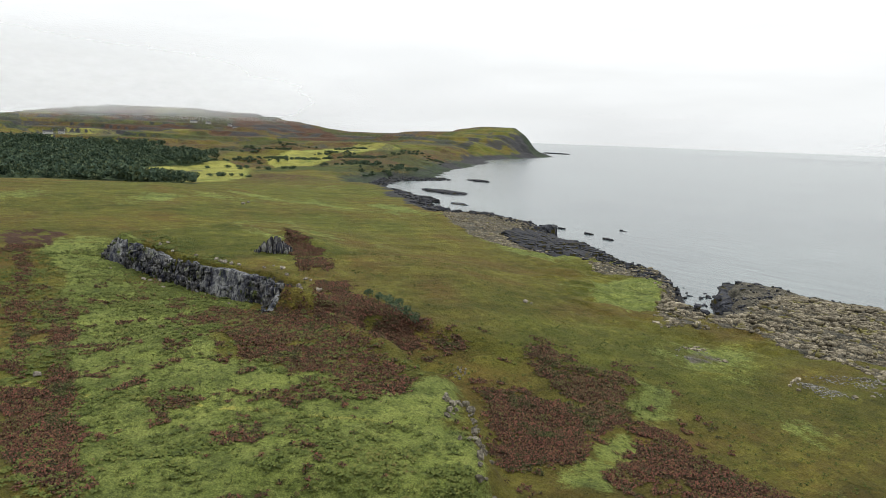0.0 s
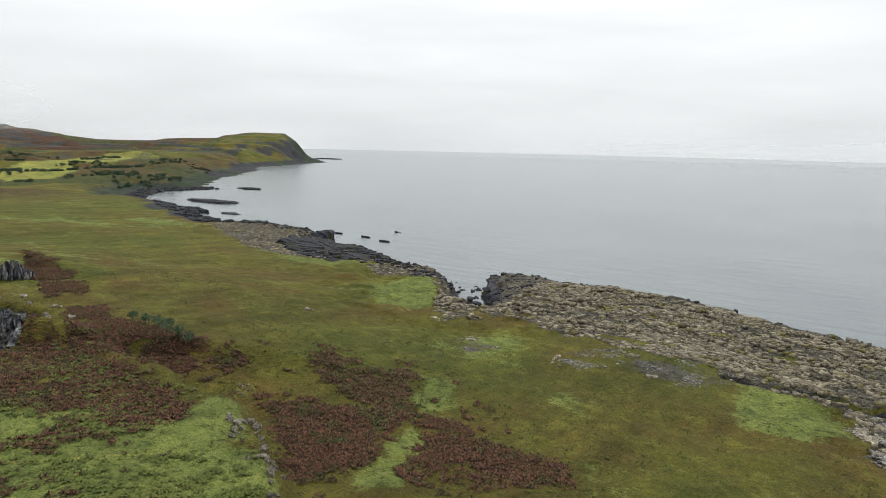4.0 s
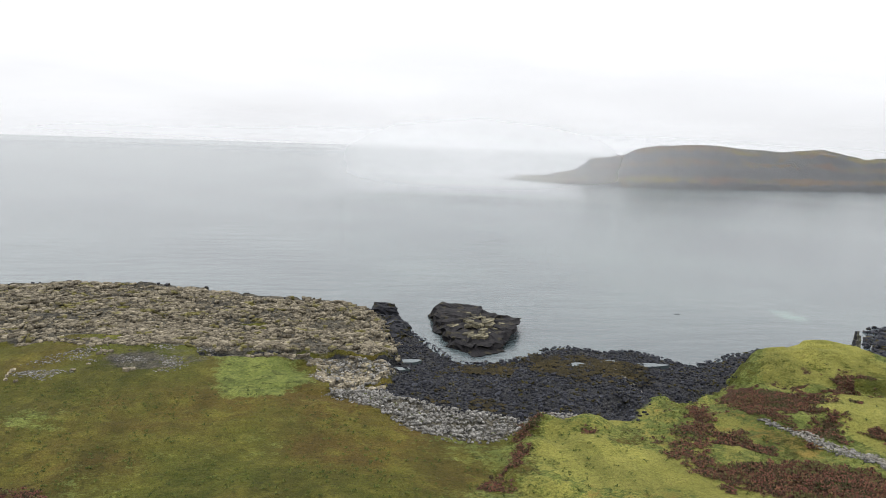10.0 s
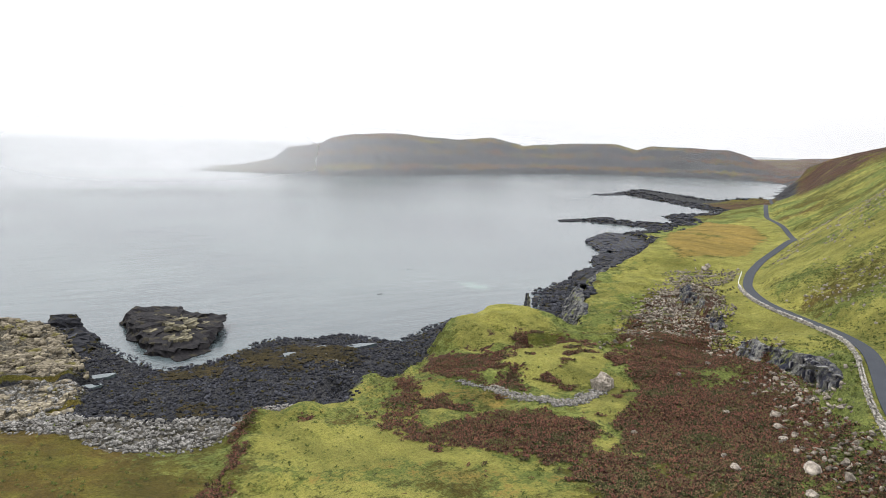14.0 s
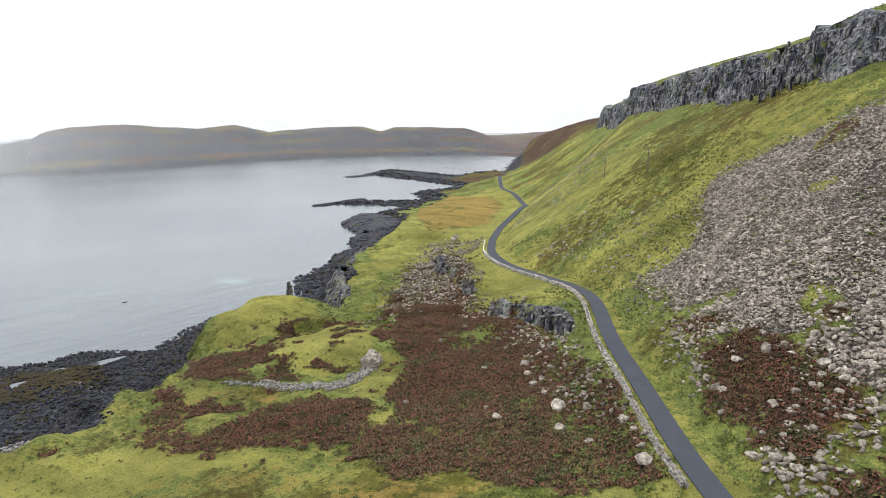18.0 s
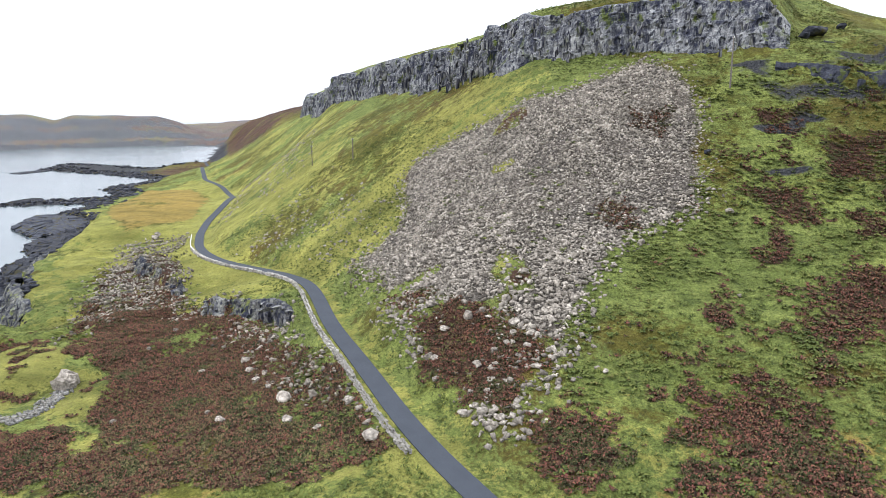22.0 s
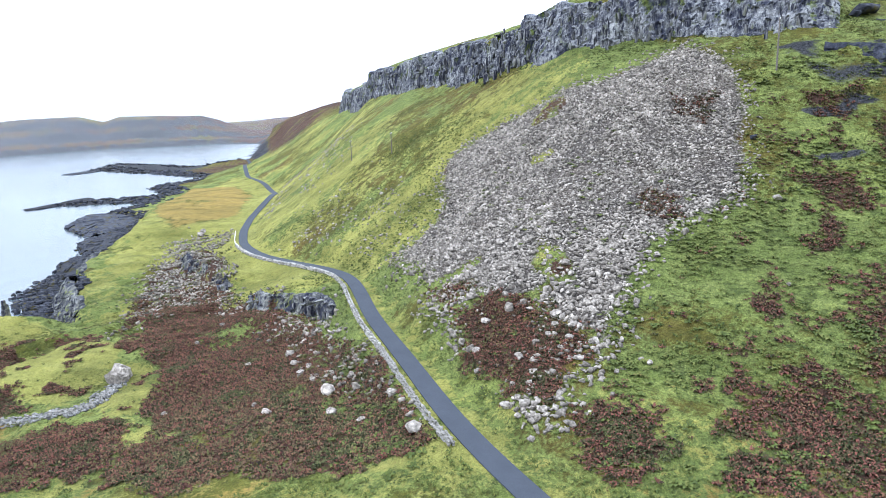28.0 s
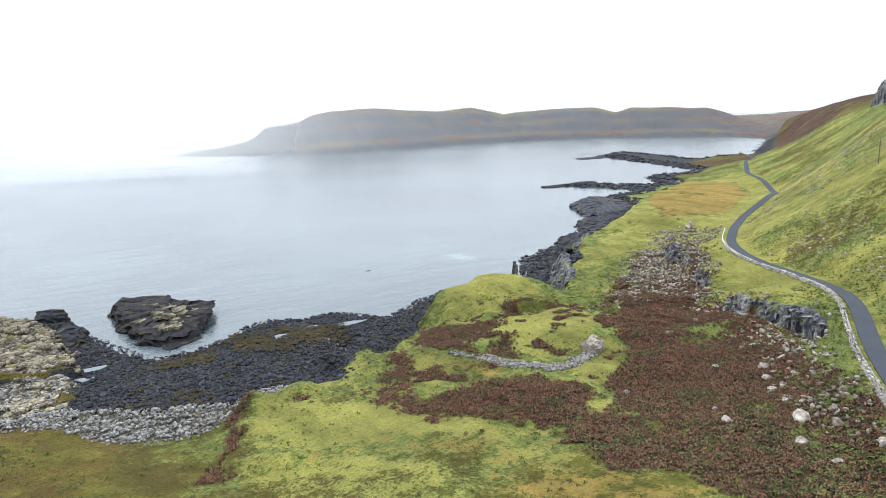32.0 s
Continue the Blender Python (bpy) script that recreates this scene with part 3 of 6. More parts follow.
def asphalt_material():
    m, n, l, b = material("asphalt", 0.85)
    col = mix(n, l, noise_node(n, l, 0.35, 5), (0.034, 0.039, 0.047), (0.056, 0.062, 0.072))
    col = mix(n, l, ramp(n, l, noise_node(n, l, 14, 4), (0.4, (0, 0, 0)), (0.62, (0.5, 0.5, 0.5))), col, (0.026, 0.028, 0.034))
    l.new(col, b.inputs["Base Color"])
    bump(n, l, b, noise_node(n, l, 30, 4), 0.4, 0.02)
    return m


MOOR = ground_material()
SEA = sea_material()
ASPHALT = asphalt_material()
BASALT = rock_material("wet_basalt", (0.017, 0.019, 0.027), (0.100, 0.106, 0.126), 0.9, (0.055, 0.048, 0.014))
LICHEN = rock_material("lichened_basalt", (0.075, 0.068, 0.055), (0.42, 0.385, 0.30), 0.6)
TALUS = rock_material("scree_stone", (0.165, 0.146, 0.122), (0.60, 0.545, 0.46), 0.6, least=0.32)
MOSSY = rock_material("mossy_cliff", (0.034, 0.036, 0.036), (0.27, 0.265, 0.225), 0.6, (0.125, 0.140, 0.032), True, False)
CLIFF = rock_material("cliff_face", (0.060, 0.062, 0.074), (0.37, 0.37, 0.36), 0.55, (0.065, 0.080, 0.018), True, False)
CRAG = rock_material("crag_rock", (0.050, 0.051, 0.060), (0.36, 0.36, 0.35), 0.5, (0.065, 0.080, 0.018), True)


# ------------------------------------------------------------ ground, sea and road
def stepped(stretches):
    """Grid lines: from each start to the next in even steps of the given size."""
    line = []
    for (a, step), (b, _) in zip(stretches, stretches[1:]):
        line += list(np.linspace(a, b, max(1, round((b - a) / step)), endpoint=False))
    return np.array(line + [stretches[-1][0]], float)


# beds of bracken, bright grass, tan grass, rocky ground and scree, as outlines on the plan
BRACKEN_MOOR = [
    [(-115, 4), (-112, 8), (-106, 11), (-80, 9), (-73, 9), (-77, 2)],
    [(-175, 16), (-173, 19), (-108, 12), (-109, 10)],
    [(-191, 10), (-190, 13), (-113, 7), (-114, 5)],
    [(-264, 12), (-264, 22), (-249, 30), (-230, 19), (-222, 10)],
    [(-161, 49), (-153, 57), (-116, 56), (-100, 58), (-82, 56), (-79, 52), (-81, 46), (-87, 45), (-98, 41), (-105, 37), (-143, 39)],
    [(-253, 106), (-184, 88), (-165, 84), (-153, 76), (-167, 76), (-194, 83)],
    [(-149, 71), (-137, 77), (-121, 71), (-119, 74), (-109, 76), (-98, 75), (-99, 72), (-110, 70), (-117, 66), (-118, 56)],
]
BRACKEN_GULLY = [
    [(-146, 69), (-143, 76), (-120, 69), (-114, 65), (-109, 56), (-117, 55)],
    [(-114, 66), (-111, 70), (-103, 71), (-98, 69), (-101, 66), (-101, 60)],
    [(-216, 92), (-177, 87), (-159, 79), (-155, 70), (-180, 78)],
]
BRACKEN_LINE = [
    [(-112, 4), (-111, 10), (-97, 10), (-90, 12), (-73, 9), (-77, 2)],
    [(-174, 17), (-173, 21), (-109, 12), (-111, 10)],
    [(-228, 14), (-229, 18), (-136, 9), (-137, 8)],
]
BRACKEN_BELOW = [
    [(-83, 68), (-79, 71), (-72, 80), (-60, 71), (-57, 62), (-58, 58), (-61, 55), (-70, 61)],
    [(-91, 88), (-81, 90), (-77, 100), (-73, 98), (-66, 86), (-63, 75), (-71, 79), (-82, 82)],
    [(-63, 86), (-59, 89), (-48, 86), (-38, 85), (-32, 81), (-48, 64), (-55, 70), (-55, 77)],
    [(-90, 89), (-85, 94), (-83, 91), (-88, 87)],
]
BRACKEN_MOUNDS = [
    [(122, 103), (136, 102), (129, 83), (122, 69), (114, 56), (102, 52), (93, 39), (86, 32), (75, 27), (67, 20), (63, 18), (59, 37), (61, 42), (58, 49), (58, 58), (63, 61), (71, 61), (83, 69), (99, 83), (108, 93)],
    [(85, 131), (82, 117), (87, 109), (90, 108), (86, 104), (80, 103), (76, 96), (82, 97), (77, 88), (72, 94), (70, 102), (72, 115)],
    [(65, 111), (63, 102), (54, 87), (54, 82), (61, 84), (69, 85), (72, 77), (74, 69), (72, 62), (63, 61), (58, 67), (56, 71), (52, 77), (48, 82), (49, 90), (58, 104)],
]
BRACKEN_HILL = [
    [(103, 31), (101, 24), (93, 16), (88, 9), (82, 2), (76, 4), (68, 7), (71, 12), (79, 18), (89, 24)],
    [(68, 6), (70, 2), (67, -2), (64, -5), (60, -3), (59, 2), (63, 5)],
    [(62, -11), (71, -16), (75, -19), (75, -25), (71, -27), (65, -29), (58, -26), (55, -22), (55, -15), (58, -11)],
    [(96, -29), (101, -37), (97, -39), (98, -44), (90, -47), (86, -40), (86, -36), (82, -32), (81, -28), (87, -27)],
    [(84, -26), (84, -31), (75, -28), (74, -31), (71, -30), (73, -24)],
]
BRACKEN_HIGH = [
    [(94, -19), (92, -22), (82, -19), (81, -17), (88, -17)],
    [(77, -12), (74, -16), (69, -16), (65, -12), (68, -10)],
    [(63, -10), (62, -16), (57, -15), (58, -10)],
    [(136, -30), (136, -39), (129, -36), (129, -30)],
    [(117, -25), (116, -36), (109, -35), (109, -30), (99, -28), (100, -25), (112, -29)],
    [(110, -40), (109, -45), (103, -45), (104, -40)],
    [(128, -41), (129, -49), (122, -54), (116, -52), (118, -39)],
    [(89, -46), (90, -51), (82, -49), (81, -45)],
    [(87, 105), (100, 110), (107, 110), (108, 102), (101, 96), (105, 106), (98, 107), (85, 102)],
    [(108, 97), (140, 119), (168, 131), (196, 143), (158, 104), (128, 84), (124, 94), (115, 99)],
    [(71, -38), (70, -40), (69, -39)],
    [(152, 41), (159, 40), (158, 34), (150, 34)],
    [(140, -8), (137, -16), (130, -14), (134, -9)],
    [(115, -4), (111, -10), (105, -8), (107, -4)],
]
LUSH_MOOR = [
    [(-146, 16), (-130, 24), (-111, 30), (-102, 38), (-90, 39), (-81, 43), (-83, 53), (-81, 60), (-86, 68), (-68, 55), (-68, 48), (-71, 45), (-76, 39), (-84, 33), (-98, 24), (-109, 13)],
    [(-102, 13), (-84, 27), (-71, 41), (-64, 49), (-54, 47), (-72, 10), (-85, 11)],
    [(-187, 22), (-187, 46), (-158, 59), (-143, 38), (-140, 24), (-146, 17)],
    [(-238, 20), (-236, 41), (-206, 45), (-187, 30), (-189, 22)],
    [(-388, 113), (-420, 150), (-315, 126), (-265, 127), (-253, 111), (-294, 104)],
]
LUSH_BELOW = [
    [(-61, 73), (-61, 80), (-57, 81), (-53, 78), (-55, 71), (-48, 64), (-54, 59), (-57, 63)],
    [(-74, 101), (-69, 102), (-62, 93), (-62, 85), (-67, 88)],
    [(-151, 173), (-151, 191), (-143, 201), (-115, 165), (-113, 143), (-129, 150)],
    [(-266, 141), (-247, 148), (-202, 131), (-134, 92), (-112, 81), (-111, 77), (-127, 81), (-166, 97)],
    [(-90, 137), (-82, 145), (-75, 143), (-77, 132), (-85, 129)],
]
TURF_MOUNDS = [
    [(90, 131), (101, 139), (112, 140), (118, 135), (111, 123), (108, 111), (98, 110), (87, 111), (84, 120)],
    [(86, 108), (99, 109), (107, 106), (102, 93), (91, 82), (85, 82), (77, 82), (79, 90), (81, 99)],
    [(95, 85), (94, 79), (77, 65), (75, 69), (78, 78)],
    [(72, 112), (66, 106), (69, 100), (63, 87), (56, 85), (56, 89), (63, 102), (65, 110)],
    [(37, 87), (45, 94), (49, 90), (52, 76), (57, 66), (58, 58), (58, 49), (59, 38)],
]
LUSH_HILL = [
    [(97, -24), (93, -28), (86, -27), (79, -26), (75, -20), (79, -19), (86, -21)],
    [(79, -34), (79, -53), (54, -38), (55, -26), (65, -29), (73, -28)],
    [(81, -2), (80, -14), (71, -13), (68, -6), (71, 4), (76, 2)],
]
SCREE_BEDS = [
    [(158, -12), (151, -18), (142, -20), (130, -20), (119, -19), (111, -17), (108, -12), (105, -9), (101, -5), (94, -1), (85, 1), (81, 1), (77, 3), (72, 6), (67, 7), (68, 10), (71, 13), (78, 17), (85, 22), (90, 25), (98, 30), (105, 30), (118, 37), (128, 42), (132, 35), (150, 40), (159, 40), (156, 30), (155, 19), (153, 6), (153, -1)],
]
SLUMP = [
    [(144, -31), (138, -35), (136, -55), (140, -69), (137, -79), (142, -90), (162, -101), (159, -80), (152, -69), (144, -64), (142, -52), (142, -38)],
    [(147, -40), (146, -45), (147, -59), (152, -69), (158, -66), (155, -54), (150, -45)],
    [(154, -27), (150, -36), (145, -34), (149, -26)],
]
BRACKEN_DITCH = [[(36, 115), (38, 112), (31, 101), (29, 103)], [(27, 97), (29, 95), (22, 82), (20, 84)], [(40, 102), (43, 101), (41, 97), (38, 98)]]
BRACKEN_BEDS = BRACKEN_DITCH + BRACKEN_GULLY + BRACKEN_LINE + BRACKEN_MOOR + BRACKEN_BELOW + BRACKEN_MOUNDS + BRACKEN_HILL + BRACKEN_HIGH
SHELF_TURF = [[(-26, 130), (-26, 149), (-17, 150), (-9, 149), (-6, 143), (-5, 133), (-13, 123), (-22, 121)]]
SPUR_GREEN = [(-150, 14), (-190, 22), (-186, 44), (-150, 44), (-110, 34), (-84, 52), (-62, 52), (-50, 44), (-66, 8), (-100, 10)]
TAN_BEDS = [
    [(288, 232), (369, 273), (347, 219), (316, 187), (241, 152), (214, 162)],
]
ROCKY_BEDS = [
    [(127, 114), (164, 133), (178, 134), (144, 106), (150, 98), (135, 92), (126, 102)],
    [(95, 52), (104, 50), (92, 36), (70, 22), (70, 25), (83, 38)],
    [(-85, 128), (-87, 136), (-79, 135), (-75, 128), (-79, 121)],
    [(-64, 137), (-62, 145), (-53, 151), (-50, 143), (-54, 132), (-61, 131)],
    [(-51, 148), (-41, 154), (-28, 154), (-26, 145), (-37, 137), (-49, 137)],
]
RUBBLE_BEDS = [
    [(132, 116), (166, 134), (210, 157), (176, 125), (153, 99), (130, 85), (136, 102), (118, 98)],
    [(128, 88), (125, 72), (113, 52), (101, 47), (100, 51), (115, 71)],
    [(103, 55), (96, 41), (85, 33), (73, 25), (66, 19), (63, 19), (71, 27), (80, 34), (88, 44), (96, 52)],
    [(137, 50), (131, 40), (114, 30), (107, 32), (120, 43)],
]


STORM_BED = [(-3, 127), (2, 122), (7, 117), (12, 111), (17, 107), (25, 104.5), (31, 107), (36, 108), (44, 108), (41, 112), (33, 113), (22, 120), (12, 126), (7, 131), (1, 131)]
SHELF_GREENS = [[(-64, 163), (-52, 166), (-50, 161), (-58, 158)], [(-92, 171), (-84, 173), (-82, 168), (-90, 166)], [(-10, 147), (-2, 146), (-1, 142), (-8, 143)], [(-66, 190), (-58, 192), (-58, 187)], [(-28, 178), (-20, 181), (-20, 175)]]


def bed(x, y, ring, soft):
    """How far inside an outline a place lies, as 0 to 1 across its soft, uneven edge."""
    out = np.zeros(np.shape(x))
    p = np.array(ring)
    near = (x > p[:, 0].min() - 12) & (x < p[:, 0].max() + 12) & (y > p[:, 1].min() - 12) & (y < p[:, 1].max() + 12)
    if near.any():
        u, v = x[near], y[near]
        u, v = u + 1.1 * grain(u, v, 6, 52, 3) + 1.0 * grain(u, v, 24, 55, 3), v + 1.1 * grain(u, v, 6, 53, 3) + 1.0 * grain(u, v, 24, 56, 3)
        d, _, _ = line_distance(u, v, ring + ring[:1])
        out[near] = ease(-soft, soft, np.where(inside(u, v, ring), d, -d))
    return out


def most(x, y, rings, soft=2.0):
    out = np.zeros(np.shape(x))
    for ring in rings:
        out = np.maximum(out, bed(x, y, ring, soft))
    return out


WOOD_BEDS = [[(-520, 20), (-600, -40), (-900, -60), (-1250, 60), (-1180, 260), (-960, 300), (-840, 250), (-800, 190), (-690, 130), (-600, 150), (-500, 150)]]
FIELD_BEDS = [[(-560, 120), (-640, 120), (-700, 130), (-860, 190), (-945, 262), (-847, 296), (-760, 280), (-609, 220), (-560, 185)], [(-1000, 400), (-1030, 440), (-1180, 660), (-1070, 680), (-980, 560), (-930, 440)],
              [(-800, 330), (-930, 360), (-1000, 430), (-940, 470), (-840, 420)], [(-1450, 150), (-1600, 200), (-1700, 480), (-1500, 420)]]


TURF_BEDS = TURF_MOUNDS + [
    [(175, 158), (207, 173), (201, 154), (158, 133), (161, 144)],
    [(188, 145), (174, 109), (156, 87), (124, 61), (130, 79), (171, 115), (178, 128)],
    [(172, 131), (203, 134), (187, 111), (135, 66), (130, 76), (163, 107)],
    [(205, 128), (268, 208), (290, 226), (350, 236), (390, 244), (330, 180), (280, 158), (230, 142)],
]
TRACKS = [[(-120, 4), (-107, 12.8), (-97, 21), (-88.5, 28.7), (-79.5, 36.3), (-73, 43)], [(48, 78), (44, 71), (41, 62)]]


def scree_gaps(x, y):
    """Patches where turf and bracken have grown over the scree."""
    return ease(0.55, 0.75, grain(x, y, 15, 68, 3)) * ease(2, 8, np.abs(x - 140))


def fern_share(x, y):
    """How thick the bracken stands: full in the heart of a bed, in scattered clumps round it."""
    speck = ease(-0.22, 0.22, grain(x, y, 3.4, 69, 3, 0.7))
    heart = most(x, y, BRACKEN_BEDS, 2.6) * np.clip(1.0 + 1.1 * (grain(x, y, 12, 67, 3) + 0.15), 0.25, 1)
    heart = np.maximum(heart, (0.78 + 0.42 * grain(x, y, 6, 48, 3, 0.65)) * most(x, y, BRACKEN_MOUNDS[:1] + BRACKEN_HILL[:1] + BRACKEN_GULLY + BRACKEN_LINE, 2.0))
    clumps_ = 0.5 + 0.62 * grain(x, y, 5.5, 59, 3, 0.65)
    k = np.clip(heart * 1.25 + (clumps_ - 0.78) * 1.3 * (1 - 0.55 * heart), 0, 1)
    thick = most(x, y, BRACKEN_GULLY + BRACKEN_LINE, 2.0)
    k = k * np.where(x < -76, 0.30 + 0.7 * np.maximum(speck, 0.8 * thick), np.where(y < 1, 0.5 + 0.5 * speck, 0.55 + 0.45 * speck))
    left = most(x, y, [[(-190, 0), (-190, 44), (-150, 52), (-100, 48), (-66, 40), (-60, 20), (-80, 2)]], 8.0)
    right = most(x, y, [[(60, -12), (70, 0), (100, -14), (150, -34), (150, -60), (120, -66), (80, -46), (58, -28)]], 6.0)
    # denser bracken below the spur, added also to darken its shadow side
    below = most(x, y, [[(-112, 66), (-92, 92), (-76, 104), (-58, 94), (-40, 88), (-46, 62), (-58, 54), (-84, 62)]], 6.0)
    mound = most(x, y, [[(46, 92), (60, 108), (74, 120), (90, 122), (112, 106), (100, 76), (80, 62), (60, 56), (50, 72)]], 4.0)
    strays = ease(0.30, 0.62, grain(x, y, 4.2, 66, 3, 0.7)) * np.maximum(np.maximum(0.45 * left, 0.6 * right), np.maximum(0.8 * mound, 0.7 * below))
    return np.maximum(k * ease(0.02, 0.3, heart), strays) * ease(2.6, 4.2, line_distance(x, y, ROAD)[0])


def covers(x, y, z, s, face, road):
    far = np.hypot(x, y)
    worn = grain(x, y, 16, 51, 4)
    bracken = fern_share(x, y)
    lush = 0.16 - 0.12 * ease(-70, -40, x) * (1 - ease(0, 22, x)) + 0.42 * grain(x + 0.6 * y, y - 0.5 * x, 42, 54, 4) + 0.30 * worn
    lush = np.maximum(lush, 0.85 * most(x, y, LUSH_BELOW[:3] + LUSH_BELOW[4:] + LUSH_HILL + SHELF_TURF, 5.0))
    lush = np.maximum(lush, (0.95 + 0.2 * worn) * most(x, y, LUSH_MOOR[:4] + [SPUR_GREEN], 4.0))
    lush = np.maximum(lush, 0.40 * most(x, y, LUSH_MOOR[4:] + LUSH_BELOW[3:4], 14.0) + 0.2 * worn)
    lush = np.maximum(lush, 0.7 * (1 - ease(2, 6, np.abs(road))))
    hillside = ease(48, 78, x + 14 * worn) * ease(-18, 18, 1.1 * x - y + 14 * worn)
    lush = np.maximum(lush, hillside * (0.54 + 0.55 * worn - 0.12 * ease(95, 128, x) * (y < 10)))
    lush = np.maximum(lush, ease(26, 30, x - 0.45 * (y - 92)) * ease(14, 30, x) * (y < 125) * (0.55 + 0.35 * worn))
    lush = np.maximum(lush, ease(42, 56, x + 10 * worn) * (1 - ease(180, 240, x)) * (0.70 + 0.45 * worn - 0.18 * ease(92, 125, x + 8 * worn) * (1 - ease(0, 20, y))))
    straw = most(x, y, TAN_BEDS, 5.0) * (0.8 + 0.4 * worn)
    turf = np.maximum(most(x, y, TURF_BEDS, 4.0) * (0.85 + 0.4 * worn), 0.55 * (1 - ease(2.2, 4.5, np.abs(road))) * (far < 450))
    for track in TRACKS:
        turf = np.maximum(turf, 0.5 * (1 - ease(0.4, 1.4, line_distance(x, y, track)[0])))
    above, side, _ = line_distance(x, y, ROAD)
    # turf on hillside and coast strip, spread wider to paint in their hazy brightness
    turf = np.maximum(turf, (side < 0) * (x > 84) * (y > 8) * (1 - ease(35, 85, above)) * (0.46 + 0.5 * grain(x, y, 20, 65, 3)))
    turf = np.maximum(turf, (side > 0) * ease(116, 130, x) * (1 - ease(380, 430, far)) * (0.66 + 0.5 * grain(x, y, 18, 65, 3)))
    spur = ease(26, 30, x - 0.45 * (y - 92)) * ease(14, 30, x) * (y < 125) * (1 - ease(66, 84, x))
    turf = np.maximum(turf, spur * (0.52 + 0.45 * worn))
    straw = np.maximum(straw, spur * (0.14 + 0.55 * grain(x + y, 0.3 * (x - y), 14, 50, 4)))
    turf = turf * (1 - straw)
    wet = beach(x, y)
    rock = shelf_rock(x, y) * (1 - wet)
    rock = rock * (1 - 0.95 * most(x, y, SHELF_GREENS, 2.0))
    cleft = 1 - ease(1.0, 2.0, line_distance(x, y, CREVICE)[0])
    rock = np.maximum(rock, (0.34 + 0.5 * worn) * most(x, y, ROCKY_BEDS[:2], 3.0))
    rock = np.maximum(rock, (0.32 + 0.55 * worn) * most(x, y, ROCKY_BEDS[2:], 3.0))
    rock = np.maximum(rock, most(x, y, [STORM_BED], 2.0))
    scree = most(x, y, SCREE_BEDS, 3.5) * ease(4, 7, np.abs(road)) * (1 - 0.75 * scree_gaps(x, y)) * (1 - 0.85 * most(x, y, BRACKEN_HILL[:1], 3.0))
    bracken = np.maximum(bracken, 0.6 * scree_gaps(x, y) * most(x, y, SCREE_BEDS, 2.5) * ease(-0.2, 0.3, worn))
    dark = np.maximum(np.maximum(np.maximum(wet, cleft), 1 - ease(2.0, 6.0, s)), face * 0.95)
    dark = np.maximum(dark, (1 - ease(8, 13, s + 4 * worn)) * ease(140, 160, x) * (1 - ease(700, 900, far)))
    dark = np.maximum(dark, (1 - ease(14, 30 + 40 * ease(430, 560, -x), s + 8 * worn)) * ease(300, 340, -x))
    dark = np.maximum(dark, ease(0.45, 0.75, strand(x, y)))
    rock = np.maximum(rock, 0.55 * strand(x, y))
    slump = most(x, y, SLUMP, 4.0)
    dark = np.maximum(dark, 0.92 * slump * ease(-0.16, 0.10, grain(6.0 * z, y, 18, 63, 4, 0.65)))
    for ax, ay, ar in ((131, -33, 3.2), (121, -33, 2.6), (133, -39, 2.0)):
        dark = np.maximum(dark, 0.95 * (1 - ease(0.5, 1.2, np.hypot((x - ax) / (0.45 * ar), (y - ay) / (1.4 * ar)) + 0.35 * grain(x, y, 4, 60, 3))))
    lush = np.maximum(lush, 0.9 * most(x, y, [[(58, -30), (70, -60), (110, -70), (120, -56), (100, -50), (80, -36)]], 4.0))
    wood = most(x, y, WOOD_BEDS, 20.0)
    lush = lush * (1 - 0.75 * ease(500, 700, far))
    lush = np.maximum(lush, most(x, y, FIELD_BEDS, 10.0))
    brown = ease(60, 61.5, np.degrees(np.arctan2(x, y))) * ease(470, 560, far) * (y > 200)
    bracken = np.maximum(bracken, brown * (0.72 + 0.35 * worn))
    dark = np.maximum(dark, 0.52 * ease(560, 760, far) * ease(-0.1, 0.5, grain(x, y, 60, 97, 4, 0.65)))
    point = ease(800, 1000, y) * ease(700, 900, -x) * (1 - ease(1500, 1700, -x))
    lush = np.maximum(lush, 0.22 * point + 0.4 * point * worn)
    dark = dark * (1 - 0.7 * point * ease(20, 40, s))
    fields = most(x, y, FIELD_BEDS, 8.0)
    bay = ease(740, 800, far) * (x > 100)
    lush, turf = lush * (1 - 0.85 * bay), turf * (1 - bay)
    lush = np.maximum(lush, bay * 0.75 * ease(8, 14, s) * (1 - ease(44, 56, s)) * ease(-0.1, 0.35, grain(x, y, 130, 47, 3)))
    turf = np.maximum(turf, fields * (0.75 + 0.4 * worn))
    bracken = np.maximum(bracken, ease(420, 700, far) * (0.55 + 0.10 * ease(150, 400, x)) * ease(-0.7, 0.1, grain(x, y, 120, 61, 4)) * (1 - fields))
    wood = np.maximum(wood, (0.52 - 0.12 * ease(150, 400, x)) * ease(450, 700, far) * ease(-0.7, 0.4, grain(x, y, 90, 62, 4)) * (1 - fields))
    dark = np.maximum(dark, 0.6 * ease(1200, 1500, far) * (x < -600) * ease(0.05, 0.4, grain(x, y, 75, 43, 4, 0.6)))
    bracken = np.maximum(bracken * (1 - 0.45 * point), 0.8 * (1 - 0.75 * point) * ease(1100, 1500, far) * ease(600, 900, -x) * ease(-0.5, 0.1, grain(x, y, 160, 64, 4)))
    dark = dark * (1 - 0.85 * brown)
    dark = np.maximum(dark, 0.95 * ease(420, 450, x) * ease(395, 415, y) * (far < 900) * (np.degrees(np.arctan2(x, y)) < 56))
    wood = wood * (1 - 0.6 * brown)
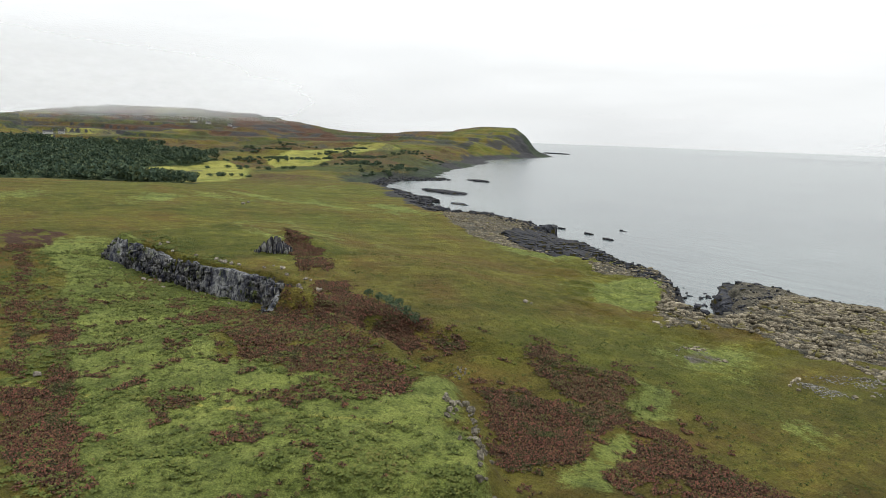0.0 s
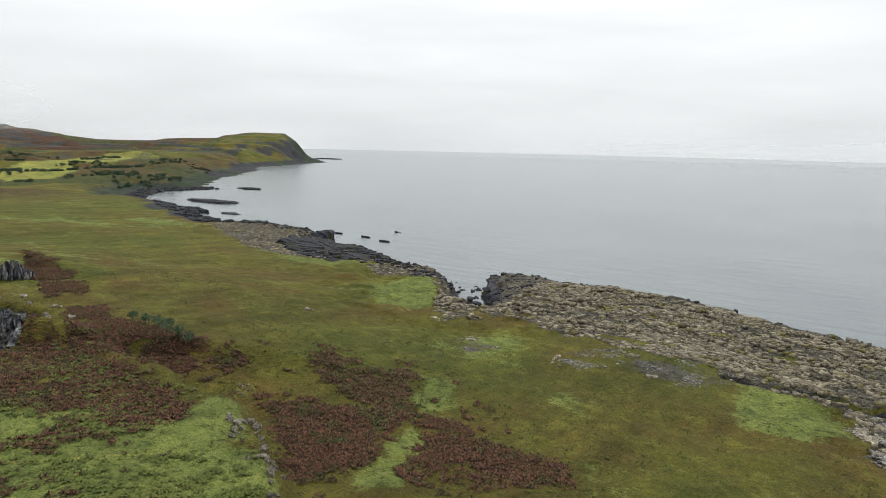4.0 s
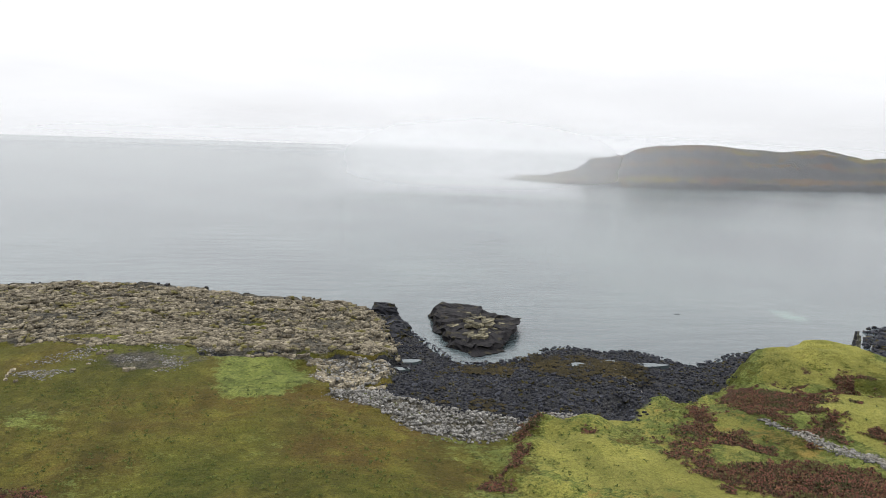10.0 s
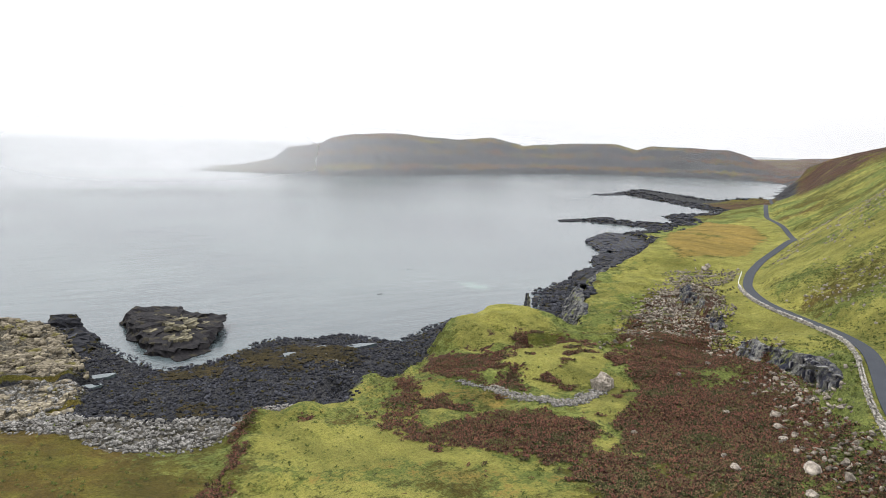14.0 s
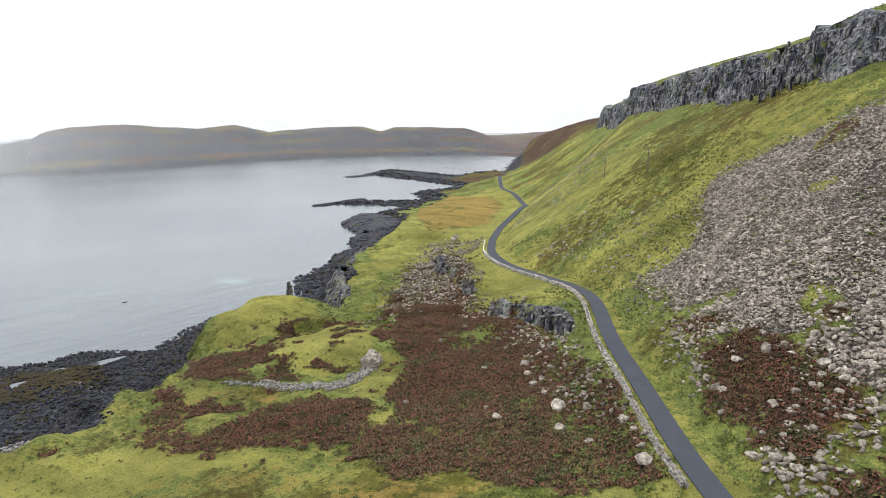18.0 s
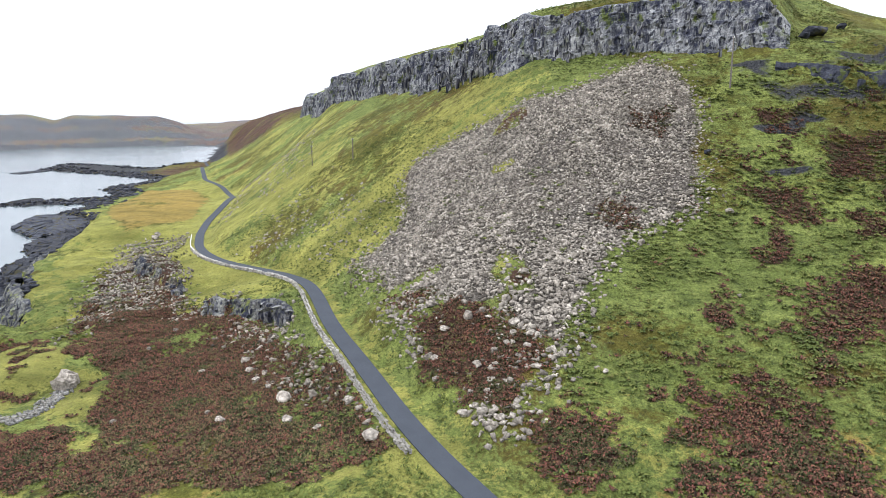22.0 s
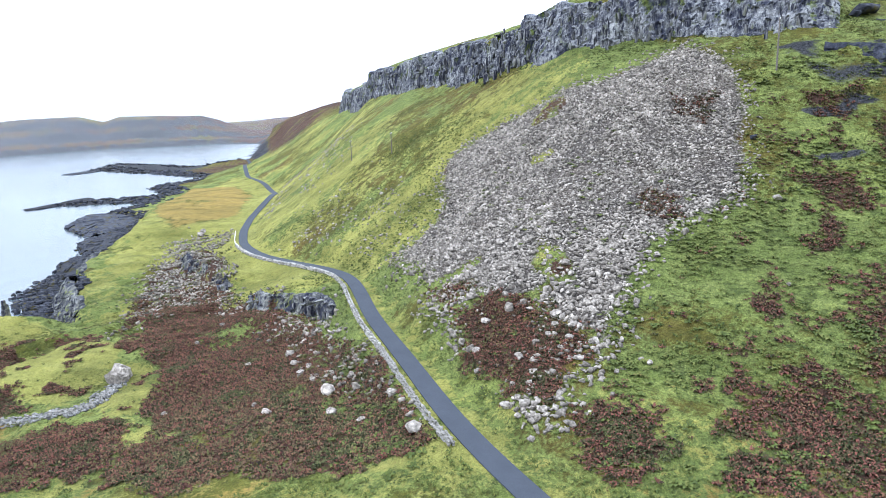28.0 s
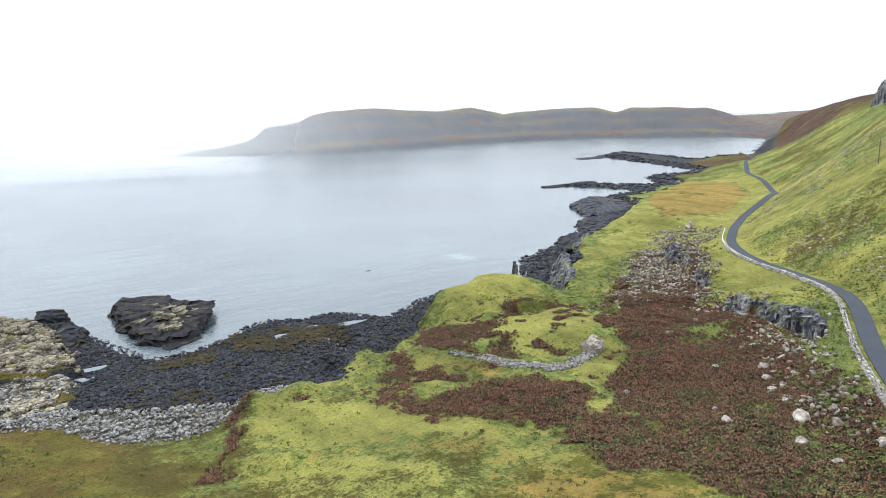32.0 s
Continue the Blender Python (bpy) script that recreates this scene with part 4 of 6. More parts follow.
    dark = np.maximum(dark, 0.8 * (y > 1150) * (x < -900) * (1 - ease(70, 130, s + 30 * worn)))
    back = s + 14 * grain(x, y, 70, 19, 3)
    bands = (1 - ease(9, 14, back)) + ease(50, 56, back) * (1 - ease(74, 80, back)) + ease(100, 106, back) * (1 - ease(118, 124, back))
    dark = np.maximum(dark, 0.85 * bay * bands * (0.75 + 0.4 * worn))
    bracken = np.maximum(bracken, bay * (0.55 + 0.5 * grain(x, y, 90, 46, 4)))
    dark = np.maximum(dark, 0.55 * bay * ease(-0.05, 0.4, grain(x, y, 45, 45, 4, 0.6)))
    return (bracken, rock, lush, turf), (dark, scree, wood, straw)


def build_ground():
    xs = stepped([(-4650, 150), (-2600, 30), (-1900, 14), (-1400, 8), (-300, 3), (-230, 1.25), (240, 2), (320, 4), (520, 8), (1150, 35), (2000, 180), (4650, 0)])
    ys = stepped([(-4650, 250), (-1000, 50), (-200, 5), (-70, 1.25), (232, 2.5), (420, 7), (1000, 9), (1350, 16), (1750, 130), (4650, 0)])
    gx, gy = np.meshgrid(xs, ys)
    x, y = gx.ravel(), gy.ravel()
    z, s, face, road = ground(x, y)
    zg = z.reshape(len(ys), len(xs))
    steep = np.hypot(np.gradient(zg, ys, axis=0), np.gradient(zg, xs, axis=1)).ravel()
    far = np.hypot(x, y)
    face = np.maximum(face, np.where(x > 100, ease(0.3, 0.6, steep), ease(0.5, 0.9, steep)) * ease(450, 650, far))
    one, two = covers(x, y, z, s, face, road)
    mesh = bpy.data.meshes.new("ground")
    nx, ny = len(xs), len(ys)
    mesh.vertices.add(nx * ny)
    mesh.vertices.foreach_set("co", np.stack([x, y, z], 1).ravel().astype(np.float32))
    i = (np.arange(ny - 1)[:, None] * nx + np.arange(nx - 1)).ravel()
    quads = np.stack([i, i + 1, i + nx + 1, i + nx], 1)
    quads = quads[(z[quads] > -4.5).any(1)]
    mesh.loops.add(quads.size)
    mesh.loops.foreach_set("vertex_index", quads.ravel().astype(np.int32))
    mesh.polygons.add(len(quads))
    mesh.polygons.foreach_set("loop_start", np.arange(0, quads.size, 4, dtype=np.int32))
    mesh.update(calc_edges=True)
    mesh.polygons.foreach_set("use_smooth", np.ones(len(quads), bool))
    for name, parts in (("cover", one), ("bare", two)):
        layer = mesh.color_attributes.new(name, 'FLOAT_COLOR', 'POINT')
        rgba = np.stack([np.clip(p, 0, 1) for p in parts] + [], 1)
        layer.data.foreach_set("color", rgba.ravel().astype(np.float32))
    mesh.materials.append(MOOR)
    return tagged(new("ground", mesh), "rough moorland of grass, bracken and bare basalt above the sea", "ground", kind="structure")


build_ground()


def flat_sheet(name, ring, z, mat):
    bm = bmesh.new()
    bm.faces.new([bm.verts.new((x, y, z)) for x, y in ring])
    mesh = bpy.data.meshes.new(name)
    bm.to_mesh(mesh), bm.free()
    mesh.materials.append(mat)
    return new(name, mesh)


tagged(flat_sheet("water", [(4900 * math.cos(a), 4900 * math.sin(a)) for a in np.linspace(0, 2 * math.pi, 96, endpoint=False)], 0.0, SEA),
       "calm grey sea with faint ripples under an overcast sky", "sea", kind="structure")


def ribbon(name, line, z, half, thick, mat):
    """A strip of even width along a line, with a slightly cambered top and real edges."""
    bm = bmesh.new()
    t = np.gradient(line, axis=0)
    t /= np.hypot(*t.T)[:, None]
    rows = []
    for (x, y), h, (tx, ty) in zip(line, z, t):
        rows.append([bm.verts.new((x - ty * k, y + tx * k, h + dz)) for k, dz in ((half, -thick), (half, 0), (0, 0.04), (-half, 0), (-half, -thick))])
    for a, b in zip(rows, rows[1:]):
        for k in range(4):
            bm.faces.new((a[k], b[k], b[k + 1], a[k + 1]))
    bmesh.ops.recalc_face_normals(bm, faces=bm.faces)
    mesh = bpy.data.meshes.new(name)
    bm.to_mesh(mesh), bm.free()
    mesh.materials.append(mat)
    return new(name, mesh)


tagged(ribbon("road", ROAD_LINE, ROAD_Z + 0.03, 1.35, 0.3, ASPHALT), "narrow single-track asphalt road winding along the foot of the hill", "road", kind="structure")


# ------------------------------------------------------------ helpers for things
def thing(name, x, y, z, label, category, group=""):
    ob = new(name)
    ob.empty_display_size = 0.2
    ob.location = (x, y, z)
    return tagged(ob, label, category, group)


def mesh_of(name, bm, mat, smooth=False):
    mesh = bpy.data.meshes.new(name)
    bm.to_mesh(mesh), bm.free()
    mesh.materials.append(mat)
    if smooth:
        mesh.polygons.foreach_set("use_smooth", np.ones(len(mesh.polygons), bool))
    return mesh


def part(name, data, mat, parent, label="", m=None):
    """Links a bmesh or a finished mesh as one part under a thing, at the world pose m."""
    if isinstance(data, bmesh.types.BMesh):
        data = mesh_of(name, data, mat)
    ob = new(name, data)
    ob.parent = parent
    base, up = Matrix.Identity(4), parent
    while up is not None:
        base = up.matrix_basis @ base
        up = up.parent
    ob.matrix_basis = base.inverted() @ (m if m is not None else base)
    if label:
        ob["label"] = label
    return ob


def floor_at(x, y):
    return ground(np.atleast_1d(np.asarray(x, float)), np.atleast_1d(np.asarray(y, float)))[0]


def hull(points):
    bm = bmesh.new()
    for p in points:
        bm.verts.new(p)
    out = bmesh.ops.convex_hull(bm, input=bm.verts)
    bmesh.ops.delete(bm, geom=[v for v in bm.verts if not v.link_faces], context='VERTS')
    bmesh.ops.triangulate(bm, faces=bm.faces)
    bmesh.ops.recalc_face_normals(bm, faces=bm.faces)
    return bm


def stone_bm(rng, flat=0.7, n=13):
    """An angular broken stone about 1 m across."""
    pts = []
    for _ in range(n):
        v = rng.normal(size=3)
        v /= np.abs(v).max() ** 0.55 * np.linalg.norm(v) ** 0.45
        pts.append((v[0] * 0.5, v[1] * 0.42, v[2] * 0.5 * flat))
    return hull(pts)


def slab_bm(rng):
    """A flat, many-cornered slab, 1 m across and about a third as thick."""
    n = rng.integers(5, 8)
    pts = []
    for k in range(n):
        a, r = 2 * math.pi * (k + rng.uniform(-0.3, 0.3)) / n, rng.uniform(0.42, 0.56)
        pts += [(r * math.cos(a), r * math.sin(a), rng.uniform(0.10, 0.17)), (r * 1.06 * math.cos(a), r * 1.06 * math.sin(a), -0.25)]
    return hull(pts)


def column_bm(rng):
    """An upright many-sided rock column of unit width and height, with a broken head."""
    n = rng.integers(5, 7)
    pts = []
    for k in range(n):
        a, r = 2 * math.pi * (k + rng.uniform(-0.25, 0.25)) / n, rng.uniform(0.42, 0.6)
        pts += [(r * math.cos(a), r * math.sin(a), rng.uniform(0.86, 1.0)), (r * 1.15 * math.cos(a), r * 1.15 * math.sin(a), 0.0)]
    return hull(pts)


def triangles(bm):
    bmesh.ops.triangulate(bm, faces=bm.faces)
    bm.verts.index_update()
    v = np.array([q.co[:] for q in bm.verts])
    f = np.array([[q.index for q in g.verts] for g in bm.faces])
    bm.free()
    return v, f


def joined(name, kinds, which, places, sizes, turns, mat, tilt=None):
    """One mesh of many alike pieces: kinds of (verts, tris), and for each piece its kind, place, size in x, y, z and turn."""
    verts, tris, base = [], [], 0
    for k, (v, f) in enumerate(kinds):
        sel = np.flatnonzero(which == k)
        if not len(sel):
            continue
        c, s = np.cos(turns[sel])[:, None], np.sin(turns[sel])[:, None]
        w = v[None] * sizes[sel][:, None, :]
        if tilt is not None:
            w = w.copy()
            w[..., 2] += w[..., 0] * tilt[sel][:, None]
        x, y = w[..., 0] * c - w[..., 1] * s, w[..., 0] * s + w[..., 1] * c
        w = np.stack([x, y, w[..., 2]], -1) + places[sel][:, None, :]
        verts.append(w.reshape(-1, 3))
        tris.append((f[None] + base + (np.arange(len(sel)) * len(v))[:, None, None]).reshape(-1, 3))
        base += len(sel) * len(v)
    mesh = bpy.data.meshes.new(name)
    verts, tris = np.concatenate(verts), np.concatenate(tris)
    mesh.vertices.add(len(verts)), mesh.vertices.foreach_set("co", verts.ravel().astype(np.float32))
    mesh.loops.add(tris.size), mesh.loops.foreach_set("vertex_index", tris.ravel().astype(np.int32))
    mesh.polygons.add(len(tris)), mesh.polygons.foreach_set("loop_start", np.arange(0, tris.size, 3, dtype=np.int32))
    mesh.update(calc_edges=True)
    mesh.materials.append(mat)
    return mesh


def strewn(rng, n, box, test):
    """n places within a box of the plan, kept with the chance that test(x, y) gives."""
    x, y = rng.uniform(box[0], box[2], n), rng.uniform(box[1], box[3], n)
    keep = rng.random(n) < test(x, y)
    return x[keep], y[keep]


def box_of(rings, pad=3):
    p = np.array([q for r in rings for q in r])
    return p[:, 0].min() - pad, p[:, 1].min() - pad, p[:, 0].max() + pad, p[:, 1].max() + pad


def piece_pose(x, y, z, sx, sy, sz, turn, lean=0.0):
    return Matrix.Translation((x, y, z)) @ Euler((lean, lean * 0.6, turn)).to_matrix().to_4x4() @ Matrix.Diagonal((sx, sy, sz, 1))


def plant_material(name, stops, rough=0.9):
    """Leaves of one kind: each frond or blade takes its own tone, over patches of tone across the ground."""
    m, n, l, b = material(name, rough)
    geo = n.new("ShaderNodeNewGeometry")
    patch = noise_node(n, l, 0.12, 4)
    tone = math_node(n, l, 'ADD', math_node(n, l, 'MULTIPLY', geo.outputs["Random Per Island"], 0.65),
                     math_node(n, l, 'MULTIPLY', math_node(n, l, 'SUBTRACT', patch, 0.35), 1.1))
    col = ramp(n, l, tone, *stops)
    l.new(col, b.inputs["Base Color"])
    bump(n, l, b, noise_node(n, l, 12, 3), 0.3, 0.05)
    return m


def fern_material(name, *stops):
    """Autumn bracken: crimson, rust and still-green stands, each frond lighter or darker."""
    m, n, l, b = material(name, 0.9)
    geo = n.new("ShaderNodeNewGeometry")
    stand = math_node(n, l, 'ADD', noise_node(n, l, 0.16, 5, 0.65), math_node(n, l, 'MULTIPLY', math_node(n, l, 'SUBTRACT', geo.outputs["Random Per Island"], 0.5), 0.30))
    col = ramp(n, l, stand, *stops)
    col = mix(n, l, 1.0, col, ramp(n, l, geo.outputs["Random Per Island"], (0.0, (0.14, 0.14, 0.16)), (0.4, (0.68, 0.65, 0.66)), (0.85, (1.2, 1.16, 1.14)), (1.0, (1.5, 1.45, 1.4))), 'MULTIPLY')
    l.new(col, b.inputs["Base Color"])
    return m


FERN = fern_material("dead_bracken", (0.36, (0.056, 0.066, 0.021)), (0.45, (0.064, 0.052, 0.026)), (0.50, (0.084, 0.039, 0.028)), (0.58, (0.108, 0.042, 0.030)), (0.64, (0.096, 0.056, 0.029)), (0.69, (0.058, 0.062, 0.021)))
OLIVE_FERN = fern_material("browning_bracken", (0.36, (0.060, 0.074, 0.024)), (0.50, (0.088, 0.080, 0.034)), (0.58, (0.104, 0.076, 0.038)), (0.66, (0.092, 0.054, 0.034)))
TUFT = plant_material("rough_grass", ((0.0, (0.016, 0.026, 0.009)), (0.45, (0.060, 0.078, 0.016)), (0.8, (0.115, 0.122, 0.028)), (1.0, (0.150, 0.140, 0.044))))
# distance haze is mixed into these leaf tones, which makes them bluer and paler
LEAF = plant_material("tree_leaves", ((0.0, (0.018, 0.032, 0.024)), (0.4, (0.042, 0.068, 0.044)), (0.7, (0.072, 0.098, 0.056)), (1.0, (0.12, 0.13, 0.055))))
SHRUB = plant_material("grey_green_leaves", ((0.0, (0.030, 0.050, 0.030)), (0.6, (0.070, 0.105, 0.060)), (1.0, (0.120, 0.150, 0.085))))


def frond_clump(rng, fronds, reach, tall, width):
    """A tuft of arching blades that spring from one point: each blade is four triangles."""
    v, f = [], []
    for k in range(fronds):
        a = 2 * math.pi * (k + rng.uniform(-0.4, 0.4)) / fronds
        c, s, r, h = math.cos(a), math.sin(a), reach * rng.uniform(0.7, 1.2), tall * rng.uniform(0.7, 1.25)
        i = len(v)
        for d, z, w in ((0.05, 0.0, 0.3), (0.5, h, 1.0), (1.0, h * 0.55, 0.25)):
            for q in (-1, 1):
                v.append((r * d * c - q * w * width * s, r * d * s + q * w * width * c, z + rng.uniform(-0.04, 0.04)))
        f += [(i, i + 1, i + 3), (i, i + 3, i + 2), (i + 2, i + 3, i + 5), (i + 2, i + 5, i + 4)]
    return np.array(v), np.array(f)


def fern_clump(rng, fronds, reach, tall, width):
    """A low clump of bracken: bent kite-shaped fronds of two triangles each."""
    v, f = [], []
    for k in range(fronds):
        a = 2 * math.pi * (k + rng.uniform(-0.45, 0.45)) / fronds
        c, s, r, h = math.cos(a), math.sin(a), reach * rng.uniform(0.5, 1.3), tall * rng.uniform(0.5, 1.3)
        i = len(v)
        v += [(0.1 * r * c, 0.1 * r * s, 0.0), (0.55 * r * c - width * s, 0.55 * r * s + width * c, h), (0.55 * r * c + width * s, 0.55 * r * s - width * c, h * 0.9), (r * c, r * s, h * rng.uniform(0.4, 0.8))]
        f += [(i, i + 1, i + 2), (i + 1, i + 3, i + 2)]
    return np.array(v), np.array(f)


# ------------------------------------------------------------ growth that nobody could count
rng = np.random.default_rng(11)
clumps = [fern_clump(rng, 8, 0.44, 0.30, 0.095) for _ in range(8)]
x, y = strewn(rng, 660000, (-235, -55, 145, 118), lambda x, y: fern_share(x, y) * 0.9)
x, y = x[:82000], y[:82000]
size = rng.uniform(0.6, 1.35, len(x))
olive = rng.random(len(x)) < np.maximum(0.42 * most(x, y, [[(58, 62), (76, 66), (90, 50), (74, 27), (58, 20), (54, 40)]], 6.0), 0.55 * most(x, y, BRACKEN_BELOW[1:2], 3.0))
for name, mat, sel, label in (("bracken", FERN, ~olive, "rust-brown autumn bracken in beds on the moor"), ("browning_bracken", OLIVE_FERN, olive, "olive-brown bracken still turning colour on the moor")):
    px, py, sz = x[sel], y[sel], size[sel]
    tagged(new(name, joined(name, clumps, rng.integers(0, 8, len(px)), np.stack([px, py, floor_at(px, py)], 1), np.stack([sz, sz, sz * rng.uniform(0.7, 1.2, len(px))], 1),
                            rng.uniform(0, 6.28, len(px)), mat)), label, "bracken", kind="stuff")

blades = [frond_clump(rng, 4, 0.34, 0.20, 0.07) for _ in range(6)]


def tuft_chance(x, y):
    z, s, face, road = ground(x, y)
    k = (s > 30) & (np.abs(road) > 2.6) & (np.hypot(x, y) < 210) & (beach(x, y) < 0.05)
    thick = np.where((x > 55) & (y < 0.9 * x), 0.9, 0.35) * (1 - 0.9 * most(x, y, TURF_BEDS, 2.0))
    return k * thick * np.clip(0.55 + 0.9 * grain(x, y, 11, 71, 3), 0.04, 1) * (1 - most(x, y, BRACKEN_BEDS + SCREE_BEDS, 1.0))


xa, ya = strewn(rng, 52000, (50, -60, 200, 130), tuft_chance)
xb, yb = strewn(rng, 34000, (-200, 5, 60, 130), tuft_chance)
x, y = np.r_[xa, xb], np.r_[ya, yb]
size = rng.uniform(0.7, 1.5, len(x))
tagged(new("grass_tussocks", joined("grass_tussocks", blades, rng.integers(0, 6, len(x)), np.stack([x, y, floor_at(x, y)], 1), np.stack([size, size, size], 1),
                                    rng.uniform(0, 6.28, len(x)), TUFT)), "rough green and straw-coloured grass tussocks", "grass", kind="stuff")

RUSH = plant_material("dark_rushes", ((0.0, (0.036, 0.048, 0.014)), (0.5, (0.074, 0.092, 0.021)), (0.85, (0.112, 0.116, 0.030)), (1.0, (0.110, 0.076, 0.034))))


def rush_chance(x, y):
    """Dark clumps of rush and heather: thick on the grass spur and on the steep hillside, in patches."""
    d, _, _ = line_distance(x, y, ROAD)
    moor = most(x, y, [[(-230, 4), (-230, 50), (-160, 58), (-110, 54), (-64, 50), (-52, 40), (-72, 2)]], 8.0)
    hill = (x > 54) * (x < 146) * (y < 0.55 * x - 4) * ease(3.0, 5.0, d)
    share = np.clip(0.30 + 0.9 * grain(x, y, 13, 101, 4, 0.6), 0.03, 1) * (0.25 + 0.75 * ease(-0.05, 0.35, grain(x, y, 3.0, 102, 2)))
    flank = most(x, y, [[(122, -48), (118, -80), (78, -60), (62, -44), (70, -32), (84, -34), (98, -50)]], 4.0)
    lines = ease(0.0, 0.22, grain(0.35 * (x + y), 2.6 * floor_at(x, y), 3.2, 103, 3, 0.6))
    share = np.maximum(share, 1.3 * flank * lines * np.clip(0.55 + 0.8 * grain(x, y, 18, 104, 3), 0.1, 1))
    return share * np.maximum(0.9 * moor, 0.75 * hill) * (1 - 0.9 * most(x, y, SCREE_BEDS, 2.0)) * (1 - 0.93 * most(x, y, LUSH_MOOR[:1], 2.0))


rushes = [fern_clump(rng, 9, 0.5, 0.24, 0.13) for _ in range(6)]
xa, ya = strewn(rng, 90000, (-235, 2, -50, 62), rush_chance)
xb, yb = strewn(rng, 80000, (54, -100, 200, 60), rush_chance)
x, y = np.r_[xa[:7000], xb[:11500]], np.r_[ya[:7000], yb[:11500]]
size = rng.uniform(0.6, 1.5, len(x))
tagged(new("rushes", joined("rushes", rushes, rng.integers(0, 6, len(x)), np.stack([x, y, floor_at(x, y)], 1), np.stack([size, size, size], 1), rng.uniform(0, 6.28, len(x)), RUSH)),
       "dark green and brown rush clumps dotting the grass", "rushes", kind="stuff")

# ------------------------------------------------------------ loose stone
STONES = [triangles(stone_bm(rng, rng.uniform(0.55, 0.9))) for _ in range(10)]
STONE_MESHES = {m.name: [mesh_of("stone", stone_bm(rng, rng.uniform(0.6, 0.95), 20), m) for _ in range(8)] for m in (TALUS, BASALT, LICHEN)}


SHARDS = [triangles(stone_bm(rng, rng.uniform(0.55, 0.85), 10)) for _ in range(10)]


def stone_field(name, x, y, low, high, mat, label, category, sink=0.1, sizes=None, flat=1.0, kinds=STONES):
    n = len(x)
    size = rng.uniform(low, high, n) ** 1.0 if sizes is None else sizes
    z = floor_at(x, y) + size * (0.22 - sink)
    return tagged(new(name, joined(name, kinds, rng.integers(0, len(kinds), n), np.stack([x, y, z], 1), np.stack([size, size * rng.uniform(0.6, 1.1, n), size * flat], 1),
                                   rng.uniform(0, 6.28, n), mat, rng.uniform(-0.4, 0.4, n))), label, category, kind="stuff")


x, y = strewn(rng, 40000, box_of(SCREE_BEDS), lambda x, y: most(x, y, SCREE_BEDS, 5.5) * ease(4.0, 7.0, line_distance(x, y, ROAD)[0]) * (1 - 0.85 * scree_gaps(x, y)) * (1 - 0.82 * most(x, y, BRACKEN_BEDS, 1.2)) * np.clip(0.7 + 1.1 * grain(x, y, 8, 72, 3), 0.04, 1))
x, y = x[:14500], y[:14500]
down = 1 - ease(75, 130, x)
stone_field("scree_stones", x, y, 0.4, 1.0, TALUS, "pinkish-grey broken scree stones on the hillside", "scree", sizes=rng.uniform(0.40, 0.95, len(x)) * (0.9 + 0.6 * down * rng.random(len(x))), kinds=SHARDS)

x, y = strewn(rng, 44000, (95, -25, 172, 45), lambda x, y: most(x, y, SCREE_BEDS, 2.0) * (1 - 0.85 * scree_gaps(x, y)) * (1 - 0.8 * ease(0.25, 0.5, grain(x, y, 9, 76, 3))))
stone_field("scree_gravel", x[:11800], y[:11800], 0.3, 0.72, TALUS, "small grey scree stones high on the slope", "scree", kinds=SHARDS)
x, y = strewn(rng, 60000, (0, 95, 215, 215), lambda x, y: np.clip(beach(x, y) * 0.95 + strand(x, y) * (x > 64) * (x < 215), 0, 1) * (shore(x, y) > -1.5))
x, y = x[:12500], y[:12500]
stone_field("beach_stones", x, y, 0.35, 1.05, BASALT, "wet blue-black boulders and cobbles of the beach", "beach stones", 0.15)


def storm(x, y):
    z, s, face, road = ground(x, y)
    (br, rock, lush, turf), (dark, scree, wood, straw) = covers(x, y, z, s, face, road)
    return np.clip(rock * (x > -8) * (x < 64) * (y < 160) * 0.9, 0, 1)


RUBBLE_PALE = rock_material("pale_cobble", (0.13, 0.13, 0.125), (0.50, 0.49, 0.455), 0.9, least=0.36)
x, y = strewn(rng, 16000, (-8, 84, 110, 150), storm)
stone_field("storm_beach", x[:2600], y[:2600], 0.4, 1.0, RUBBLE_PALE, "pale grey stones thrown up along the head of the beach", "beach stones", 0.12)

x, y = strewn(rng, 9000, box_of([STORM_BED]), lambda x, y: most(x, y, [STORM_BED], 2.0))
stone_field("storm_stones", x[:1150], y[:1150], 0.3, 0.75, RUBBLE_PALE, "pale grey cobbles banked between the beach and the grass", "beach stones", 0.05)
RUBBLE = rock_material("mossy_rubble", (0.13, 0.114, 0.094), (0.52, 0.465, 0.385), 0.6, (0.085, 0.085, 0.028))
x, y = strewn(rng, 32000, (60, 0, 215, 160), lambda x, y: np.clip(0.9 * most(x, y, RUBBLE_BEDS, 4.0) * ease(2.8, 4.0, line_distance(x, y, ROAD)[0]) * (0.75 + 0.9 * grain(x, y, 9, 73, 3)), 0, 1))
stone_field("rock_litter", x[:6000], y[:6000], 0.3, 1.25, RUBBLE, "grey rubble below the road among bracken", "rubble", 0.1, kinds=SHARDS)


RUBBLE_BANKS = [
    [(105, 97), (142, 122), (171, 133), (218, 157), (212, 136), (158, 102), (126, 79), (124, 94), (115, 99)],
    [(110, 58), (107, 49), (91, 36), (78, 29), (71, 22), (66, 20), (68, 24), (73, 29), (81, 38), (100, 53)],
]
x, y = strewn(rng, 30000, box_of(RUBBLE_BANKS), lambda x, y: most(x, y, RUBBLE_BANKS, 2.5) * ease(2.6, 3.4, line_distance(x, y, ROAD)[0]) * np.clip(0.45 + 0.9 * grain(x, y, 7, 105, 3), 0.02, 1))
